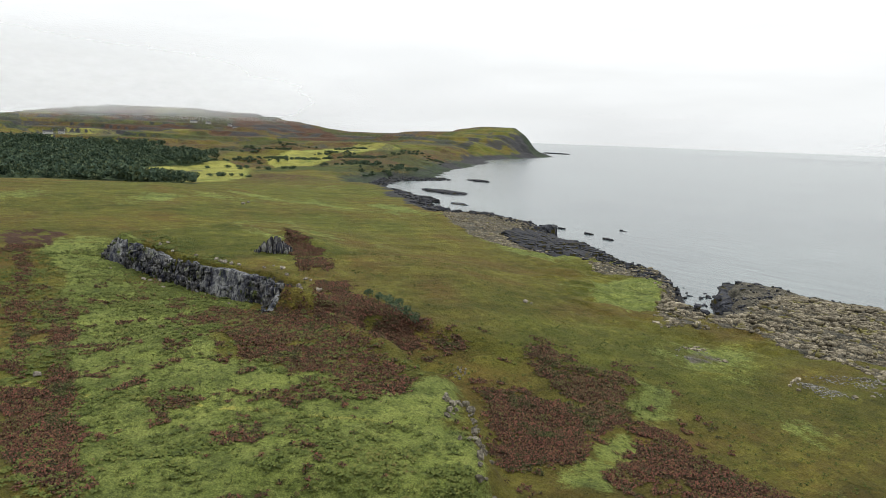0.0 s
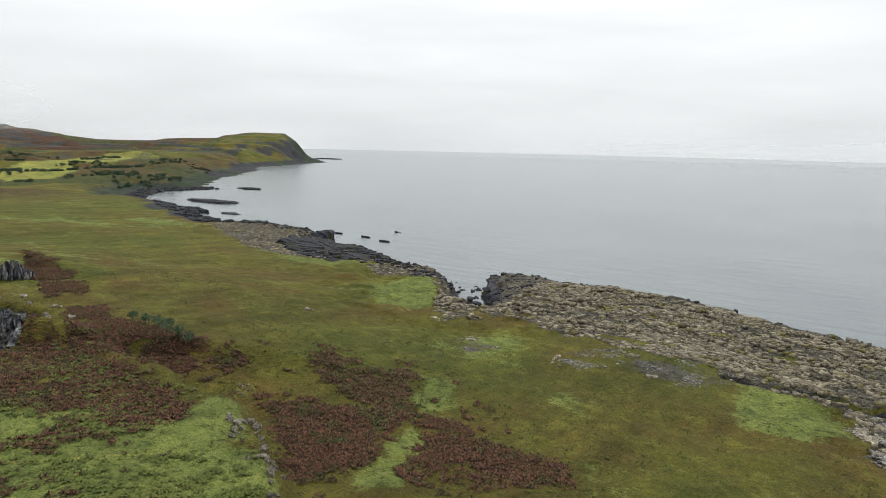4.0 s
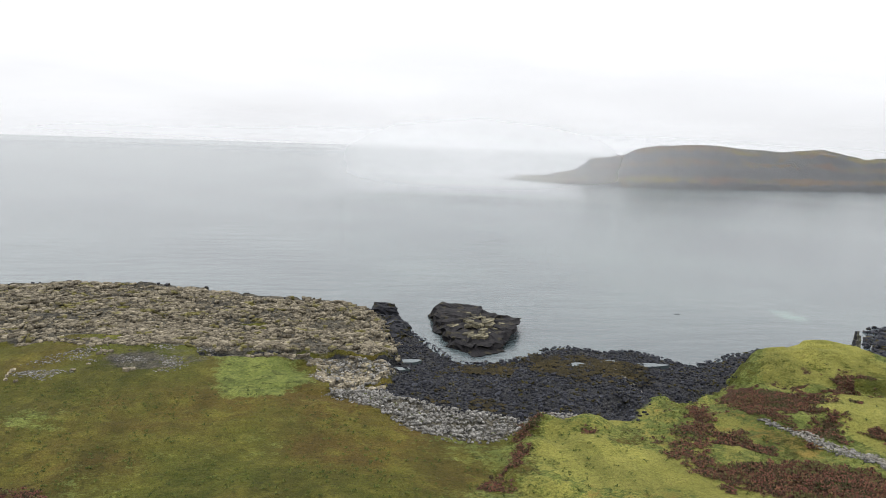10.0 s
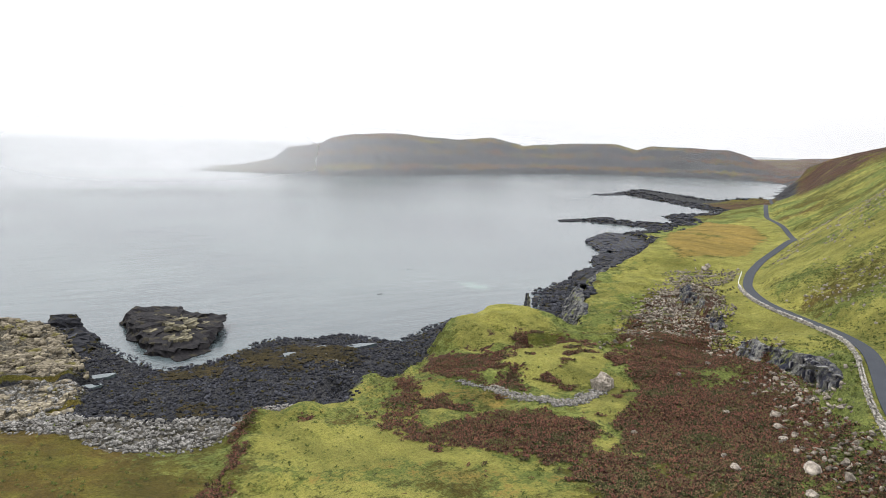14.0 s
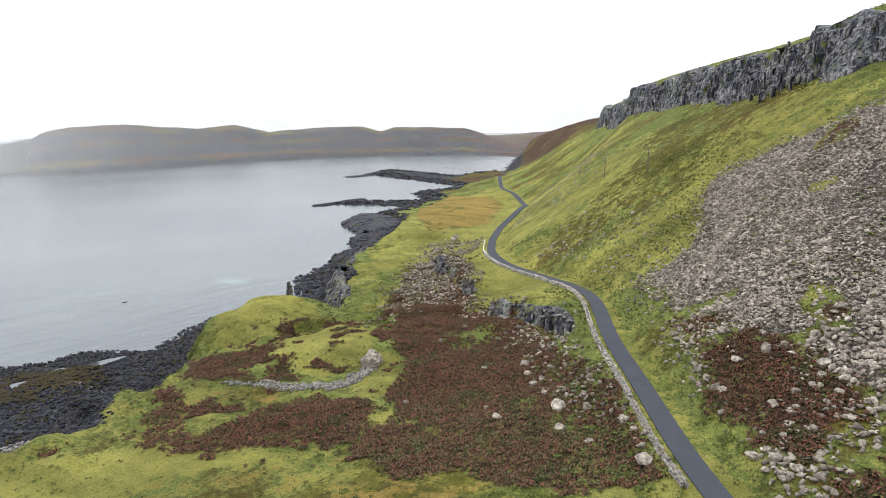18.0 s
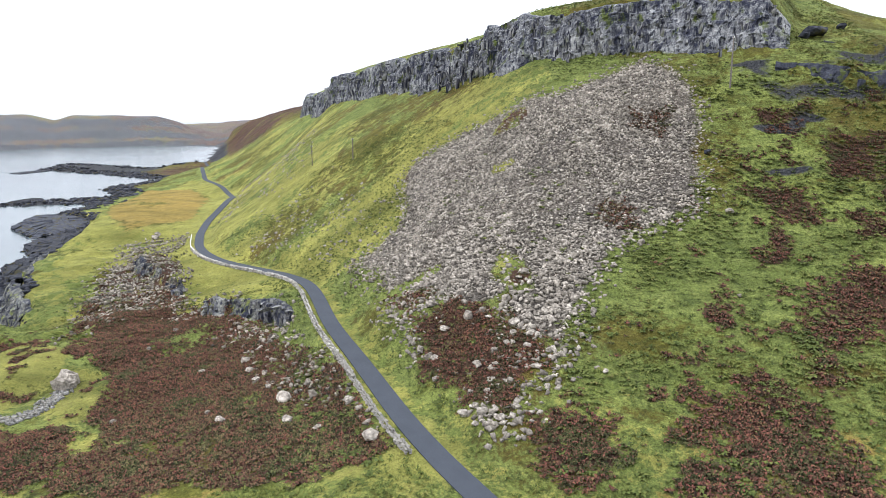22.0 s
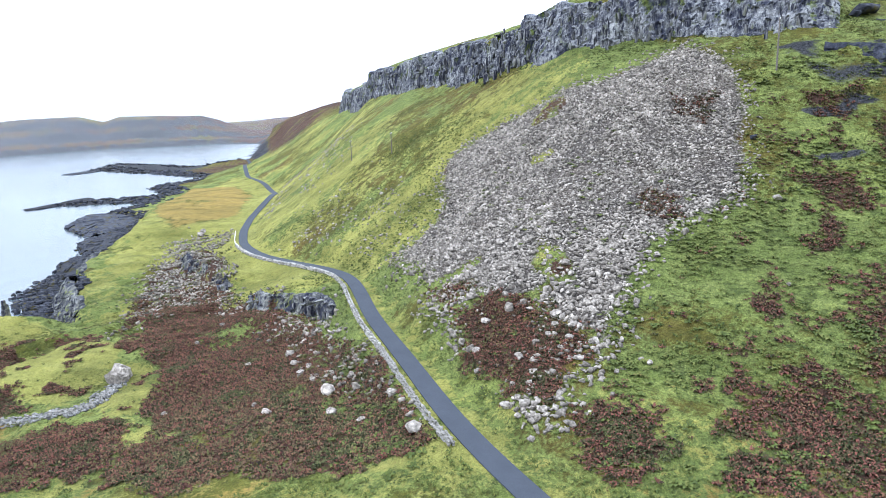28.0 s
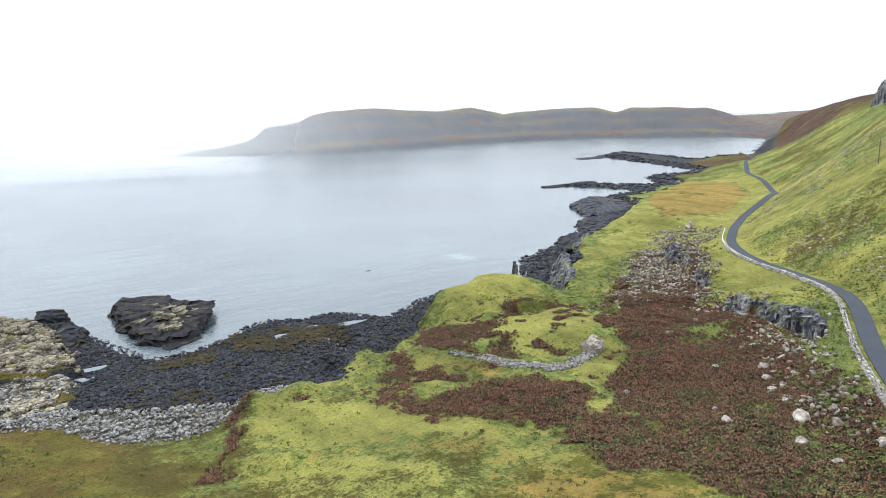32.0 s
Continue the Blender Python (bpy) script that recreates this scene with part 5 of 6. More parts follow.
stone_field("rubble_bank", x[:3000], y[:3000], 0.35, 1.1, RUBBLE, "pale angular rubble lying thick in the bracken below the road", "rubble", -0.12, kinds=SHARDS)
x, y = strewn(rng, 14000, box_of(ROCKY_BEDS[2:]), lambda x, y: most(x, y, ROCKY_BEDS[2:], 2.0) * ease(0.0, 0.4, grain(x, y, 5, 106, 3)))
stone_field("pale_stones", x[:900], y[:900], 0.25, 0.6, RUBBLE_PALE, "small pale stones showing through thin turf", "stones", 0.15, flat=0.6)


def slope_chance(x, y):
    d, side, along = line_distance(x, y, ROAD)
    return (side < 0) * ease(4, 8, d) * (1 - ease(22, 46, d)) * np.clip(0.03 + 1.1 * grain(x, y, 16, 74, 3), 0, 1)


x, y = strewn(rng, 16000, (85, 20, 300, 160), slope_chance)
stone_field("hillside_stones", x[:3200], y[:3200], 0.3, 1.15, TALUS, "grey stones strewn over the grassy hillside", "stones", 0.1, kinds=SHARDS)


WRACK = plant_material("seaweed", ((0.0, (0.010, 0.009, 0.006)), (0.5, (0.028, 0.023, 0.011)), (1.0, (0.060, 0.044, 0.014))), 0.95)
WEED_BEDS = [[(16, 132), (21, 131), (28, 125), (33, 120), (30, 117), (23, 122), (17, 127)], [(46, 166), (58, 163), (71, 150), (68, 138), (54, 134), (46, 148)], [(28, 158), (40, 157), (38, 148), (28, 150)]]
weed = [frond_clump(rng, 5, 0.5, 0.12, 0.16) for _ in range(4)]
x, y = strewn(rng, 9000, box_of(WEED_BEDS), lambda x, y: most(x, y, WEED_BEDS, 3.0) * np.clip(0.6 + 0.9 * grain(x, y, 8, 77, 3), 0, 1))
size = rng.uniform(0.8, 1.6, len(x))
tagged(new("seaweed", joined("seaweed", weed, rng.integers(0, 4, len(x)), np.stack([x, y, floor_at(x, y) + 0.35], 1), np.stack([size, size, size], 1), rng.uniform(0, 6.28, len(x)), WRACK)),
       "brown wrack lying over the beach boulders", "seaweed", kind="stuff")


def boulders(spots, mat, label, group, flat=0.85):
    for k, (bx, by, bs) in enumerate(spots):
        m = piece_pose(bx, by, float(floor_at(bx, by)[0]) + bs * 0.22, bs, bs * rng.uniform(0.75, 1.0), bs * rng.uniform(0.7, 1.1) * flat, rng.uniform(0, 6.28), rng.uniform(-0.2, 0.2))
        ob = new("boulder", STONE_MESHES[mat.name][k % 8])
        ob.matrix_world = m
        tagged(ob, label, "boulder", group)


# ------------------------------------------------------------ boulders that stand out
boulders([(80.5, 39, 2.4), (80.2, 34.6, 1.8), (76.6, 46.4, 1.5), (79.9, 50.3, 1.0), (76.6, 63, 1.1), (98, 54, 1.7), (107, 51, 1.5), (101, 46, 1.4), (66.4, 22, 2.0), (72.6, 25.4, 1.3), (75, 27.5, 1.4),
          (115, 78, 1.2), (103.7, 76, 1.1), (95.7, 60.7, 1.2), (75, 36, 1.5), (71.4, 30.4, 1.4), (90, 48, 1.3), (86, 44, 1.1), (94, 51, 1.5), (84, 37, 1.6)], TALUS,
         "pale grey boulder half sunk in red-brown bracken below the road", "boulders in the bracken")
boulders([(70.2, 12.3, 1.5), (68, 7.9, 1.3), (69.2, 10, 1.4), (69.6, 6.2, 1.1), (82.4, 19, 1.3), (84.9, 20.8, 1.4), (81.9, 18.2, 1.3), (76.8, 4.7, 1.4), (76.1, -3.3, 0.9), (102.4, -8.8, 1.5), (111.7, -22.5, 1.6),
          (91.4, -20.5, 0.9), (89.7, 15, 1.9), (95.4, 21.8, 1.6), (86.3, 8.3, 1.7), (96, 28, 1.3), (83, 5.8, 1.4), (92, 10, 1.7), (88, 18, 1.5), (98, 8, 1.5), (100, 16, 1.4), (94, 3, 1.4), (79, 12, 1.2)], TALUS,
         "large pinkish-grey boulder at the foot of the scree", "boulders of the scree")
bx, by = strewn(rng, 900, box_of(SCREE_BEDS), lambda x, y: most(x, y, SCREE_BEDS, 1.0) * (1 - ease(85, 120, x)) * (1 - 0.9 * most(x, y, BRACKEN_BEDS, 2.0)))
boulders([(float(a), float(b), float(rng.uniform(0.8, 1.4))) for a, b in zip(bx[:120], by[:120]) if float(line_distance(np.array([a]), np.array([b]), ROAD)[0][0]) > 4.5], TALUS, "angular pinkish-grey boulder lying on the scree", "boulders of the scree")
bx, by = strewn(rng, 900, (10, 100, 100, 165), lambda x, y: 0.9 * beach(x, y))
boulders([(float(a), float(b), float(rng.uniform(1.0, 1.7))) for a, b in zip(bx[:90], by[:90])], BASALT, "wet black basalt boulder on the beach", "boulders of the beach")
boulders([(-113, 176, 3.2), (-110, 172.5, 2.6), (-106.5, 171, 3.0), (-116, 180, 2.8), (-104, 174, 2.4), (-109, 177, 2.2), (-119, 184, 2.4)], BASALT, "black block fallen into the head of the sea gap", "blocks of the gap")
boulders([(180, 177, 5.0), (176, 174, 4.0), (184, 180, 4.2)], BASALT, "dark block fallen from the cove cliff", "blocks of the cove")
boulders([(-331, 118, 2.2), (-337, 123, 2.0), (-119, 113, 1.4), (-119, 9, 1.4), (-118, 114, 0.9), (214, 150, 3.2), (217, 151, 2.4)], TALUS, "grey boulder standing alone in the rough grass", "lone boulders")

# ------------------------------------------------------------ crags of broken upright blocks
CHUNKS = [stone_bm(rng, 1.0, 16) for _ in range(8)]
CHUNK_TRIS = [triangles(b.copy()) for b in CHUNKS]


def along_line(line, step):
    out = []
    for (ax, ay), (bx, by) in zip(line, line[1:]):
        n = max(1, int(math.dist((ax, ay), (bx, by)) / step))
        d = math.dist((ax, ay), (bx, by))
        out += [(ax + (bx - ax) * k / n, ay + (by - ay) * k / n, -(by - ay) / d, (bx - ax) / d) for k in range(n)]
    return out


def rock_face(top, line, face, mat, fine=0.42, proud=0.0, foot=0.0):
    """The living rock of a crag: one fissured, stepped sheet from its foot to under the turf at its head."""
    p = np.array(along_line(line, fine))
    run = np.r_[0, np.cumsum(np.hypot(*np.diff(p[:, :2], axis=0).T))]
    foot = foot * (0.75 + 0.6 * grain(run, 0 * run, 11, 93, 3)) * ease(18, 46, run)
    low, high = floor_at(p[:, 0] - p[:, 2] * (face + foot + 1.6 * proud), p[:, 1] - p[:, 3] * (face + foot + 1.6 * proud)), floor_at(p[:, 0] + p[:, 2] * face * 1.3, p[:, 1] + p[:, 3] * face * 1.3)
    rows = max(6, int((high - low).max() / fine))
    size = min(1.0, face / 4.0)
    verts = []
    for k in np.linspace(0, 1, rows):
        h = low - 0.8 + (high - low + 0.6) * k
        lean = 0.25 * h
        col = lattice(np.floor((run + lean) / 1.1 + 0.6 * grain(run, h, 5, 87, 2)), np.floor(h / 3.2 + 0.5 * grain(run, h, 3, 88, 2)), 89)
        chip = lattice(np.floor(run / 0.75 + 0.5 * grain(run, h, 2, 85, 2)), np.floor(h / 1.1 + 0.5 * grain(run, h, 2, 86, 2)), 90)
        ledge = np.floor(h / 3.4 + 0.8 * grain(run, h, 14, 91, 2)) * 3.4 - h
        out = (1.9 * grain(run, h * 0.25, 13, 82, 3) + 1.25 * grain(run, h * 0.30, 4.5, 83, 3) + 0.50 * col + 0.18 * chip - 0.16 * ledge) * size
        hem = ease(0.88, 1.0, k + 0.10 * grain(run, h * 0.1, 7, 92, 3))
        off = (-0.62 + 1.0 * k ** 1.15) * face - foot * (1 - k) - (proud + out) * (1 - hem) + 2.0 * hem
        verts.append(np.stack([p[:, 0] + p[:, 2] * off, p[:, 1] + p[:, 3] * off, h - 0.7 * hem + 0.15 * grain(run, h, 1.5, 84, 2)], 1))
    n = len(p)
    i = (np.arange(rows - 1)[:, None] * n + np.arange(n - 1)).ravel()
    mesh = bpy.data.meshes.new("rock_face")
    mesh.from_pydata((np.concatenate(verts) - np.array(top.location)).tolist(), [], np.stack([i, i + 1, i + n + 1, i + n], 1).tolist())
    mesh.materials.append(mat)
    return part("rock_face", mesh, mat, top)


def crag(name, line, step, rows, face, mat, label, most_parts=300, wide=(1.0, 1.9), keep_share=0.15, face_mat=None, proud=0.0, foot=0.0):
    """A rock face of stacked upright blocks along a line (high ground to its left); rows of offset and greatest share of the height."""
    spots = []
    for px, py, nx, ny in along_line(line, step):
        bulge = 1.6 * float(grain(np.array([px]), np.array([py]), 9.0, 86, 2)[0])
        for off, hi in rows:
            j = rng.uniform(-0.5, 0.5, 2) * step
            spots.append((px + nx * (off + bulge) + j[0], py + ny * (off + bulge) + j[1], px - nx * face, py - ny * face, px + nx * face * 1.2, py + ny * face * 1.2, hi))
    a = np.array(spots)
    low, high = np.minimum(floor_at(a[:, 2], a[:, 3]), floor_at(a[:, 0], a[:, 1])), floor_at(a[:, 4], a[:, 5])
    keep = (high - low) > 0.9
    a, low, high = a[keep], low[keep], high[keep]
    blocks = []
    for (bx, by, _, _, _, _, share), z0, z1 in zip(a, low, high):
        z, end = z0 - 0.6, z0 + (z1 - z0) * share
        while z < end - 0.3:
            tall = min(rng.uniform(1.2, 2.8) * step * 0.8, max(end - z, 0.5))
            blocks.append((bx + rng.uniform(-0.3, 0.3), by + rng.uniform(-0.3, 0.3), z + tall * 0.5, rng.uniform(*wide) * step, max(tall * 1.1, 0.5), rng.uniform(0, 6.28)))
            z += tall * 0.8
    a = np.array(blocks)
    a = a[rng.random(len(a)) < keep_share]
    order = np.argsort(np.hypot(a[:, 0], a[:, 1]))
    near, rest = order[:most_parts], order[most_parts:]
    first = a[near[0]]
    top = thing(name, float(first[0]), float(first[1]), float(first[2] - first[4] / 2), label, "crag")
    shared = [mesh_of("rock_block", b.copy(), mat) for b in CHUNKS]
    for k in near:
        bx, by, bz, w, tall, turn = a[k]
        part("rock_block", shared[k % 8], mat, top, m=piece_pose(bx, by, bz, w, w * 0.85, tall, turn, rng.uniform(-0.08, 0.08)))
    if len(rest):
        n = len(rest)
        mesh = joined("rock_mass", CHUNK_TRIS, rng.integers(0, 8, n), a[rest, :3] - np.array(top.location), np.stack([a[rest, 3], a[rest, 3] * 0.85, a[rest, 4]], 1), a[rest, 5], mat, rng.uniform(-0.1, 0.1, n))
        tagged(part("rock_mass", mesh, mat, top), kind="stuff")
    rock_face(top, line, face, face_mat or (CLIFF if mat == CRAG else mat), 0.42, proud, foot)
    return top


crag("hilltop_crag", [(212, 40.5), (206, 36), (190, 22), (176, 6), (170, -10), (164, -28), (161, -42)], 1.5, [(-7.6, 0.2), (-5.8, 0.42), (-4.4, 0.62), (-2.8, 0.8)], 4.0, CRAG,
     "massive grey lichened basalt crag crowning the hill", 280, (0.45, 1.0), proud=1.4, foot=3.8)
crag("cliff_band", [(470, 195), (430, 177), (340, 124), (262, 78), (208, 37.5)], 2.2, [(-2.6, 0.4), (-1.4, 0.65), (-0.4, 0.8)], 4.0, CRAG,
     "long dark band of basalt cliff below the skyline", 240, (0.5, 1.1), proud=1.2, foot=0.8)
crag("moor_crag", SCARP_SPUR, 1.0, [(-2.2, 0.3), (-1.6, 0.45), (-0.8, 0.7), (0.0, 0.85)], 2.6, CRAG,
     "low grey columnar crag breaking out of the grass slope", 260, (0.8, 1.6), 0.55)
kx, ky = -183.5, 74.4
knoll = thing("rock_knoll", kx, ky, float(floor_at(kx, ky)[0]), "upright grey basalt blocks standing on the bracken slope", "rock knoll")
knoll_mesh = [mesh_of("rock_block", b.copy(), CRAG) for b in CHUNKS]
for k in range(64):
    along, out = rng.normal(0, 2.2), rng.normal(0, 1.3)
    px, py = kx + 0.55 * along + out, ky + 0.83 * along
    tall = max(0.9, 6.4 - 1.0 * abs(along) - 1.0 * abs(out) + rng.uniform(-0.7, 0.7))
    part("rock_block", knoll_mesh[k % 8], CRAG, knoll, m=piece_pose(px, py, float(floor_at(px, py)[0]) + tall * 0.38, rng.uniform(0.8, 1.7), rng.uniform(0.8, 1.5), tall, rng.uniform(0, 6.28), rng.uniform(-0.15, 0.15)))
crag("roadside_crag", SCARP_ROAD, 1.0, [(-1.1, 0.5), (-0.2, 0.8)], 2.4, CRAG, "short dark columnar rock face below the road", 90, keep_share=0.4, face_mat=MOSSY)
boulders([(163, -47, 5.0), (166, -49, 3.6), (161, -44.5, 3.2), (172, -55, 2.6), (125, -21, 1.6)], BASALT, "dark grey outcrop of rock in the hillside turf", "rocks of the hillside")
gx, gy = strewn(rng, 400, (-78, 44, -52, 62), lambda x, y: 1 - ease(0.8, 2.6, line_distance(x, y, [(-75, 58), (-68, 54.5), (-64, 53), (-57, 49), (-54, 47)])[0]))
boulders([(float(a), float(b), float(rng.uniform(0.5, 1.4))) for a, b in zip(gx[:28], gy[:28])], LICHEN, "pale-topped broken rock on the edge of the grass spur", "rocks of the spur", 1.2)
crag("roadside_crag", SCARP_LEDGE, 1.0, [(-1.1, 0.5), (-0.2, 0.8)], 2.4, CRAG, "broken columnar rock ledge above the bracken", 90, keep_share=0.4, face_mat=MOSSY)
PEAT = rock_material("bare_peat", (0.020, 0.022, 0.032), (0.080, 0.084, 0.104), 0.9, (0.060, 0.070, 0.022), False, False)
for bank in (SCARP_BANDS, SCARP_BANK):
    crag("terrace_bank", bank, 1.5, [(-0.8, 0.5)], 2.6, PEAT, "dark slumped bank of rock and peat across the grass hillside", 40)
crag("cove_cliff", COVE_FOOT[:6][::-1], 1.0, [(-1.0, 0.4), (1.0, 0.6)], 4.5, CRAG, "mossy grey cliff above the cove", 120, keep_share=0.3, face_mat=MOSSY)
ex, ey = strewn(rng, 500, (-205, 30, -135, 70), lambda x, y: 1 - ease(4, 9, np.abs(line_distance(x, y, SCARP_SPUR)[0] + 0)))
boulders([(float(a), float(b), float(rng.uniform(0.7, 1.6))) for a, b in zip(ex[:46], ey[:46])], TALUS, "grey boulder fallen from the moor crag", "boulders below the crag")

# ------------------------------------------------------------ the coastal rock shelf
SLABS = [slab_bm(rng) for _ in range(8)]
SLAB_TRIS = [triangles(b.copy()) for b in SLABS]


def shelf_chance(x, y, low=8, high=900):
    z, s, face, road = ground(x, y)
    (br, rock, lush, turf), (dark, scree, wood, straw) = covers(x, y, z, s, face, road)
    edge = s + 3.5 * grain(x, y, 11, 78, 3) - 18 * np.exp(-((x + 118) / 15) ** 2 - ((y - 210) / 16) ** 2) - 18 * np.exp(-((x + 109) / 7) ** 2 - ((y - 174) / 8) ** 2) - 16 * np.exp(-((x + 212) / 34) ** 2 - ((y - 218) / 14) ** 2)
    edge = np.where((within(x, y, SHELF_STRIP, -2.5, 2.0, 2.0, 49) > 0.5) & (s > 1.0), np.maximum(edge, 9), edge)
    return np.clip(rock, 0, 1) * np.clip(0.8 + 0.9 * grain(x, y, 9, 79, 3), 0.15, 1) * (s > 1.0) * (edge > low) * (edge <= high) * (line_distance(x, y, CREVICE)[0] > 2.0) * (1 - most(x, y, ROCKY_BEDS[2:], 2.0))


def shelf(name, box, count, label, mat, chance=shelf_chance):
    x, y = strewn(rng, count * 5, box, chance)
    x, y = x[:count], y[:count]
    z = floor_at(x, y)
    size = rng.uniform(0.7, 2.0, len(x)) * (0.6 + 0.7 * rng.random(len(x)) ** 2)
    thick = rng.uniform(0.7, 1.9, len(x)) * size ** 0.5
    order = np.argsort(y)
    near, rest = order[:260], order[260:]
    top = thing(name, float(x[near[0]]), float(y[near[0]]), float(z[near[0]]), label, "rock shelf")
    shared = [mesh_of("slab", b.copy(), mat) for b in SLABS]
    for k in near:
        part("slab", shared[k % 8], mat, top, m=piece_pose(x[k], y[k], z[k] + 0.12, size[k], size[k] * 0.75, thick[k], rng.uniform(0, 6.28), rng.uniform(-0.16, 0.16)))
    n = len(rest)
    mesh = joined("slab_mass", SLAB_TRIS, rng.integers(0, 8, n), np.stack([x[rest], y[rest], z[rest] + 0.12], 1) - np.array(top.location),
                  np.stack([size[rest], size[rest] * 0.7, thick[rest]], 1), rng.uniform(0, 6.28, n), mat, rng.uniform(-0.2, 0.2, n))
    tagged(part("slab_mass", mesh, mat, top), kind="stuff")


SHELF = rock_material("shelf_slab", (0.115, 0.100, 0.074), (0.50, 0.445, 0.325), 0.5, (0.17, 0.155, 0.055))
shelf("rock_shelf", (-135, 130, 16, 234), 11000, "broad shelf of pale lichened basalt slabs above the sea", SHELF)
shelf("rock_shelf", (-330, 150, -96, 300), 3600, "weathered grey slab shore beyond the narrow sea gap", SHELF)
shelf("shelf_edge", (-310, 150, 16, 300), 1900, "black wave-washed slabs along the seaward edge of the shelf", BASALT, lambda x, y: shelf_chance(x, y, -9, 8))


def sea_rock(name, ring, tops, mat, label, category="sea rock", under=0.0, seed=0):
    """A rock that stands in the sea: a ring on the plan, steep stepped sides and an uneven tilted top."""
    r2 = np.random.default_rng(seed)
    c = np.mean(ring, 0)
    fine = []
    for (ax, ay), (bx, by) in zip(ring, ring[1:] + ring[:1]):
        n = max(3, int(math.dist((ax, ay), (bx, by)) / 1.4))
        fine += [(ax + (bx - ax) * k / n, ay + (by - ay) * k / n) for k in range(n)]
    fine = np.array(fine)
    rad = np.hypot(*(fine - c).T).mean()
    lo, hi, way = tops
    bm, rows = bmesh.new(), []
    tilt = np.array([math.cos(way), math.sin(way)])
    for share, up in ((1.06, -2.5), (1.02, 0.1), (0.99, 0.35), (0.96, 0.6), (0.93, 0.85), (0.88, 1.0), (0.74, 1.0), (0.58, 1.02), (0.4, 1.04), (0.2, 1.03)):
        joint = lattice(np.floor(np.arange(len(fine)) / 2.3 + 0.4 * len(rows)), np.full(len(fine), float(len(rows) // 2)), seed + 9)
        p = c + (fine - c) * (share * (1 + 0.07 * (joint - 0.5) * (share > 0.8)))[:, None]
        p[:, 0] -= under * np.clip(1 - max(up, 0), 0, 1) * np.clip((p[:, 0] - c[0]) / rad, 0, 1.5)
        h = lo + (hi - lo) * (0.5 + ((p - c) @ tilt) / (2.2 * rad))
        h = h + 0.25 * (np.round(h / 0.7) * 0.7 - h) * 3.2
        z = h * up if up > 0 else np.full(len(p), up)
        z = z + (0.32 * grain(p[:, 0], p[:, 1], 4.0, seed, 4) + 0.25 * np.sign(grain(p[:, 0], p[:, 1], 3.0, seed + 5, 2))) * (up > 0.3) * min(1.0, hi / 2)
        j = r2.normal(0, min(0.4, 0.06 * rad), (len(p), 2)) * (share > 0.5)
        rows.append([bm.verts.new((a + q, b + w, d)) for (a, b), d, (q, w) in zip(p, z, j)])
    for a, b in zip(rows, rows[1:]):
        for k in range(len(a)):
            bm.faces.new((a[k - 1], a[k], b[k], b[k - 1]))
    bm.faces.new(rows[-1])
    bmesh.ops.recalc_face_normals(bm, faces=bm.faces)
    ob = new(name, mesh_of(name, bm, mat))
    return tagged(ob, label, category)


SKERRY = rock_material("weedy_basalt", (0.011, 0.011, 0.015), (0.056, 0.054, 0.056), 0.7, (0.060, 0.055, 0.036))
sea_rock("skerry", [(27, 205), (31, 211), (43, 209), (45, 200), (56, 194), (50, 180), (43, 169), (34, 165), (29, 173), (27, 186)], (2.2, 4.0, 1.9), SKERRY,
         "tilted dark skerry with a pale lichened back and weed-brown rim", "skerry", under=7.0, seed=3)
sea_rock("sea_rock", [(3, 190), (7, 203), (16, 204), (20, 192), (16, 178), (5, 180)], (1.6, 3.0, 1.7), BASALT, "black block of basalt at the end of the shelf", "sea rock", seed=4)
sea_rock("sea_rock", [(9, 197), (9, 204), (16, 204), (17, 197)], (4.4, 5.2, 1.5), BASALT, "square black rock knob on the shore", "sea rock", seed=5)
sea_rock("sea_rock", [(-257, 246), (-262, 254), (-250, 258), (-244, 250)], (7.0, 9.5, 0.4), BASALT, "dark blocky rock rising from the shelf edge", "sea rock", seed=6)
sea_rock("rock_mass", [(-222, 200), (-190, 195), (-170, 209), (-174, 220), (-205, 233), (-240, 238), (-260, 232), (-250, 216)], (6.4, 8.4, 2.4), BASALT,
         "long dark tilted rock mass on the seaward side of the shore", "rock mass", seed=8)
sea_rock("headrock", [(-115, 192), (-126, 207), (-133, 220), (-124, 229), (-110, 226), (-103, 210), (-105, 196)], (4.0, 6.2, 2.2), BASALT, "blunt dark rock head beside the sea gap", "rock head", seed=7)
for k, ring in enumerate([[(277.5, 272.8), (303.1, 282.8), (323.9, 268.0), (307.5, 241.3), (274.1, 227.1), (255.8, 242.6)],
                          [(235.2, 226.6), (259.0, 228.0), (260.7, 216.0), (231.9, 195.3), (216.1, 205.3)],
                          [(196.9, 200.1), (214.9, 207.2), (212.8, 196.8), (186.8, 177.8), (176.9, 179.3)]]):
    sea_rock("rock_ledge", ring, (1.6, 3.2, 0.8 + k), BASALT, "flat-topped black basalt ledge running into the bay", "rock ledge", seed=50 + k)
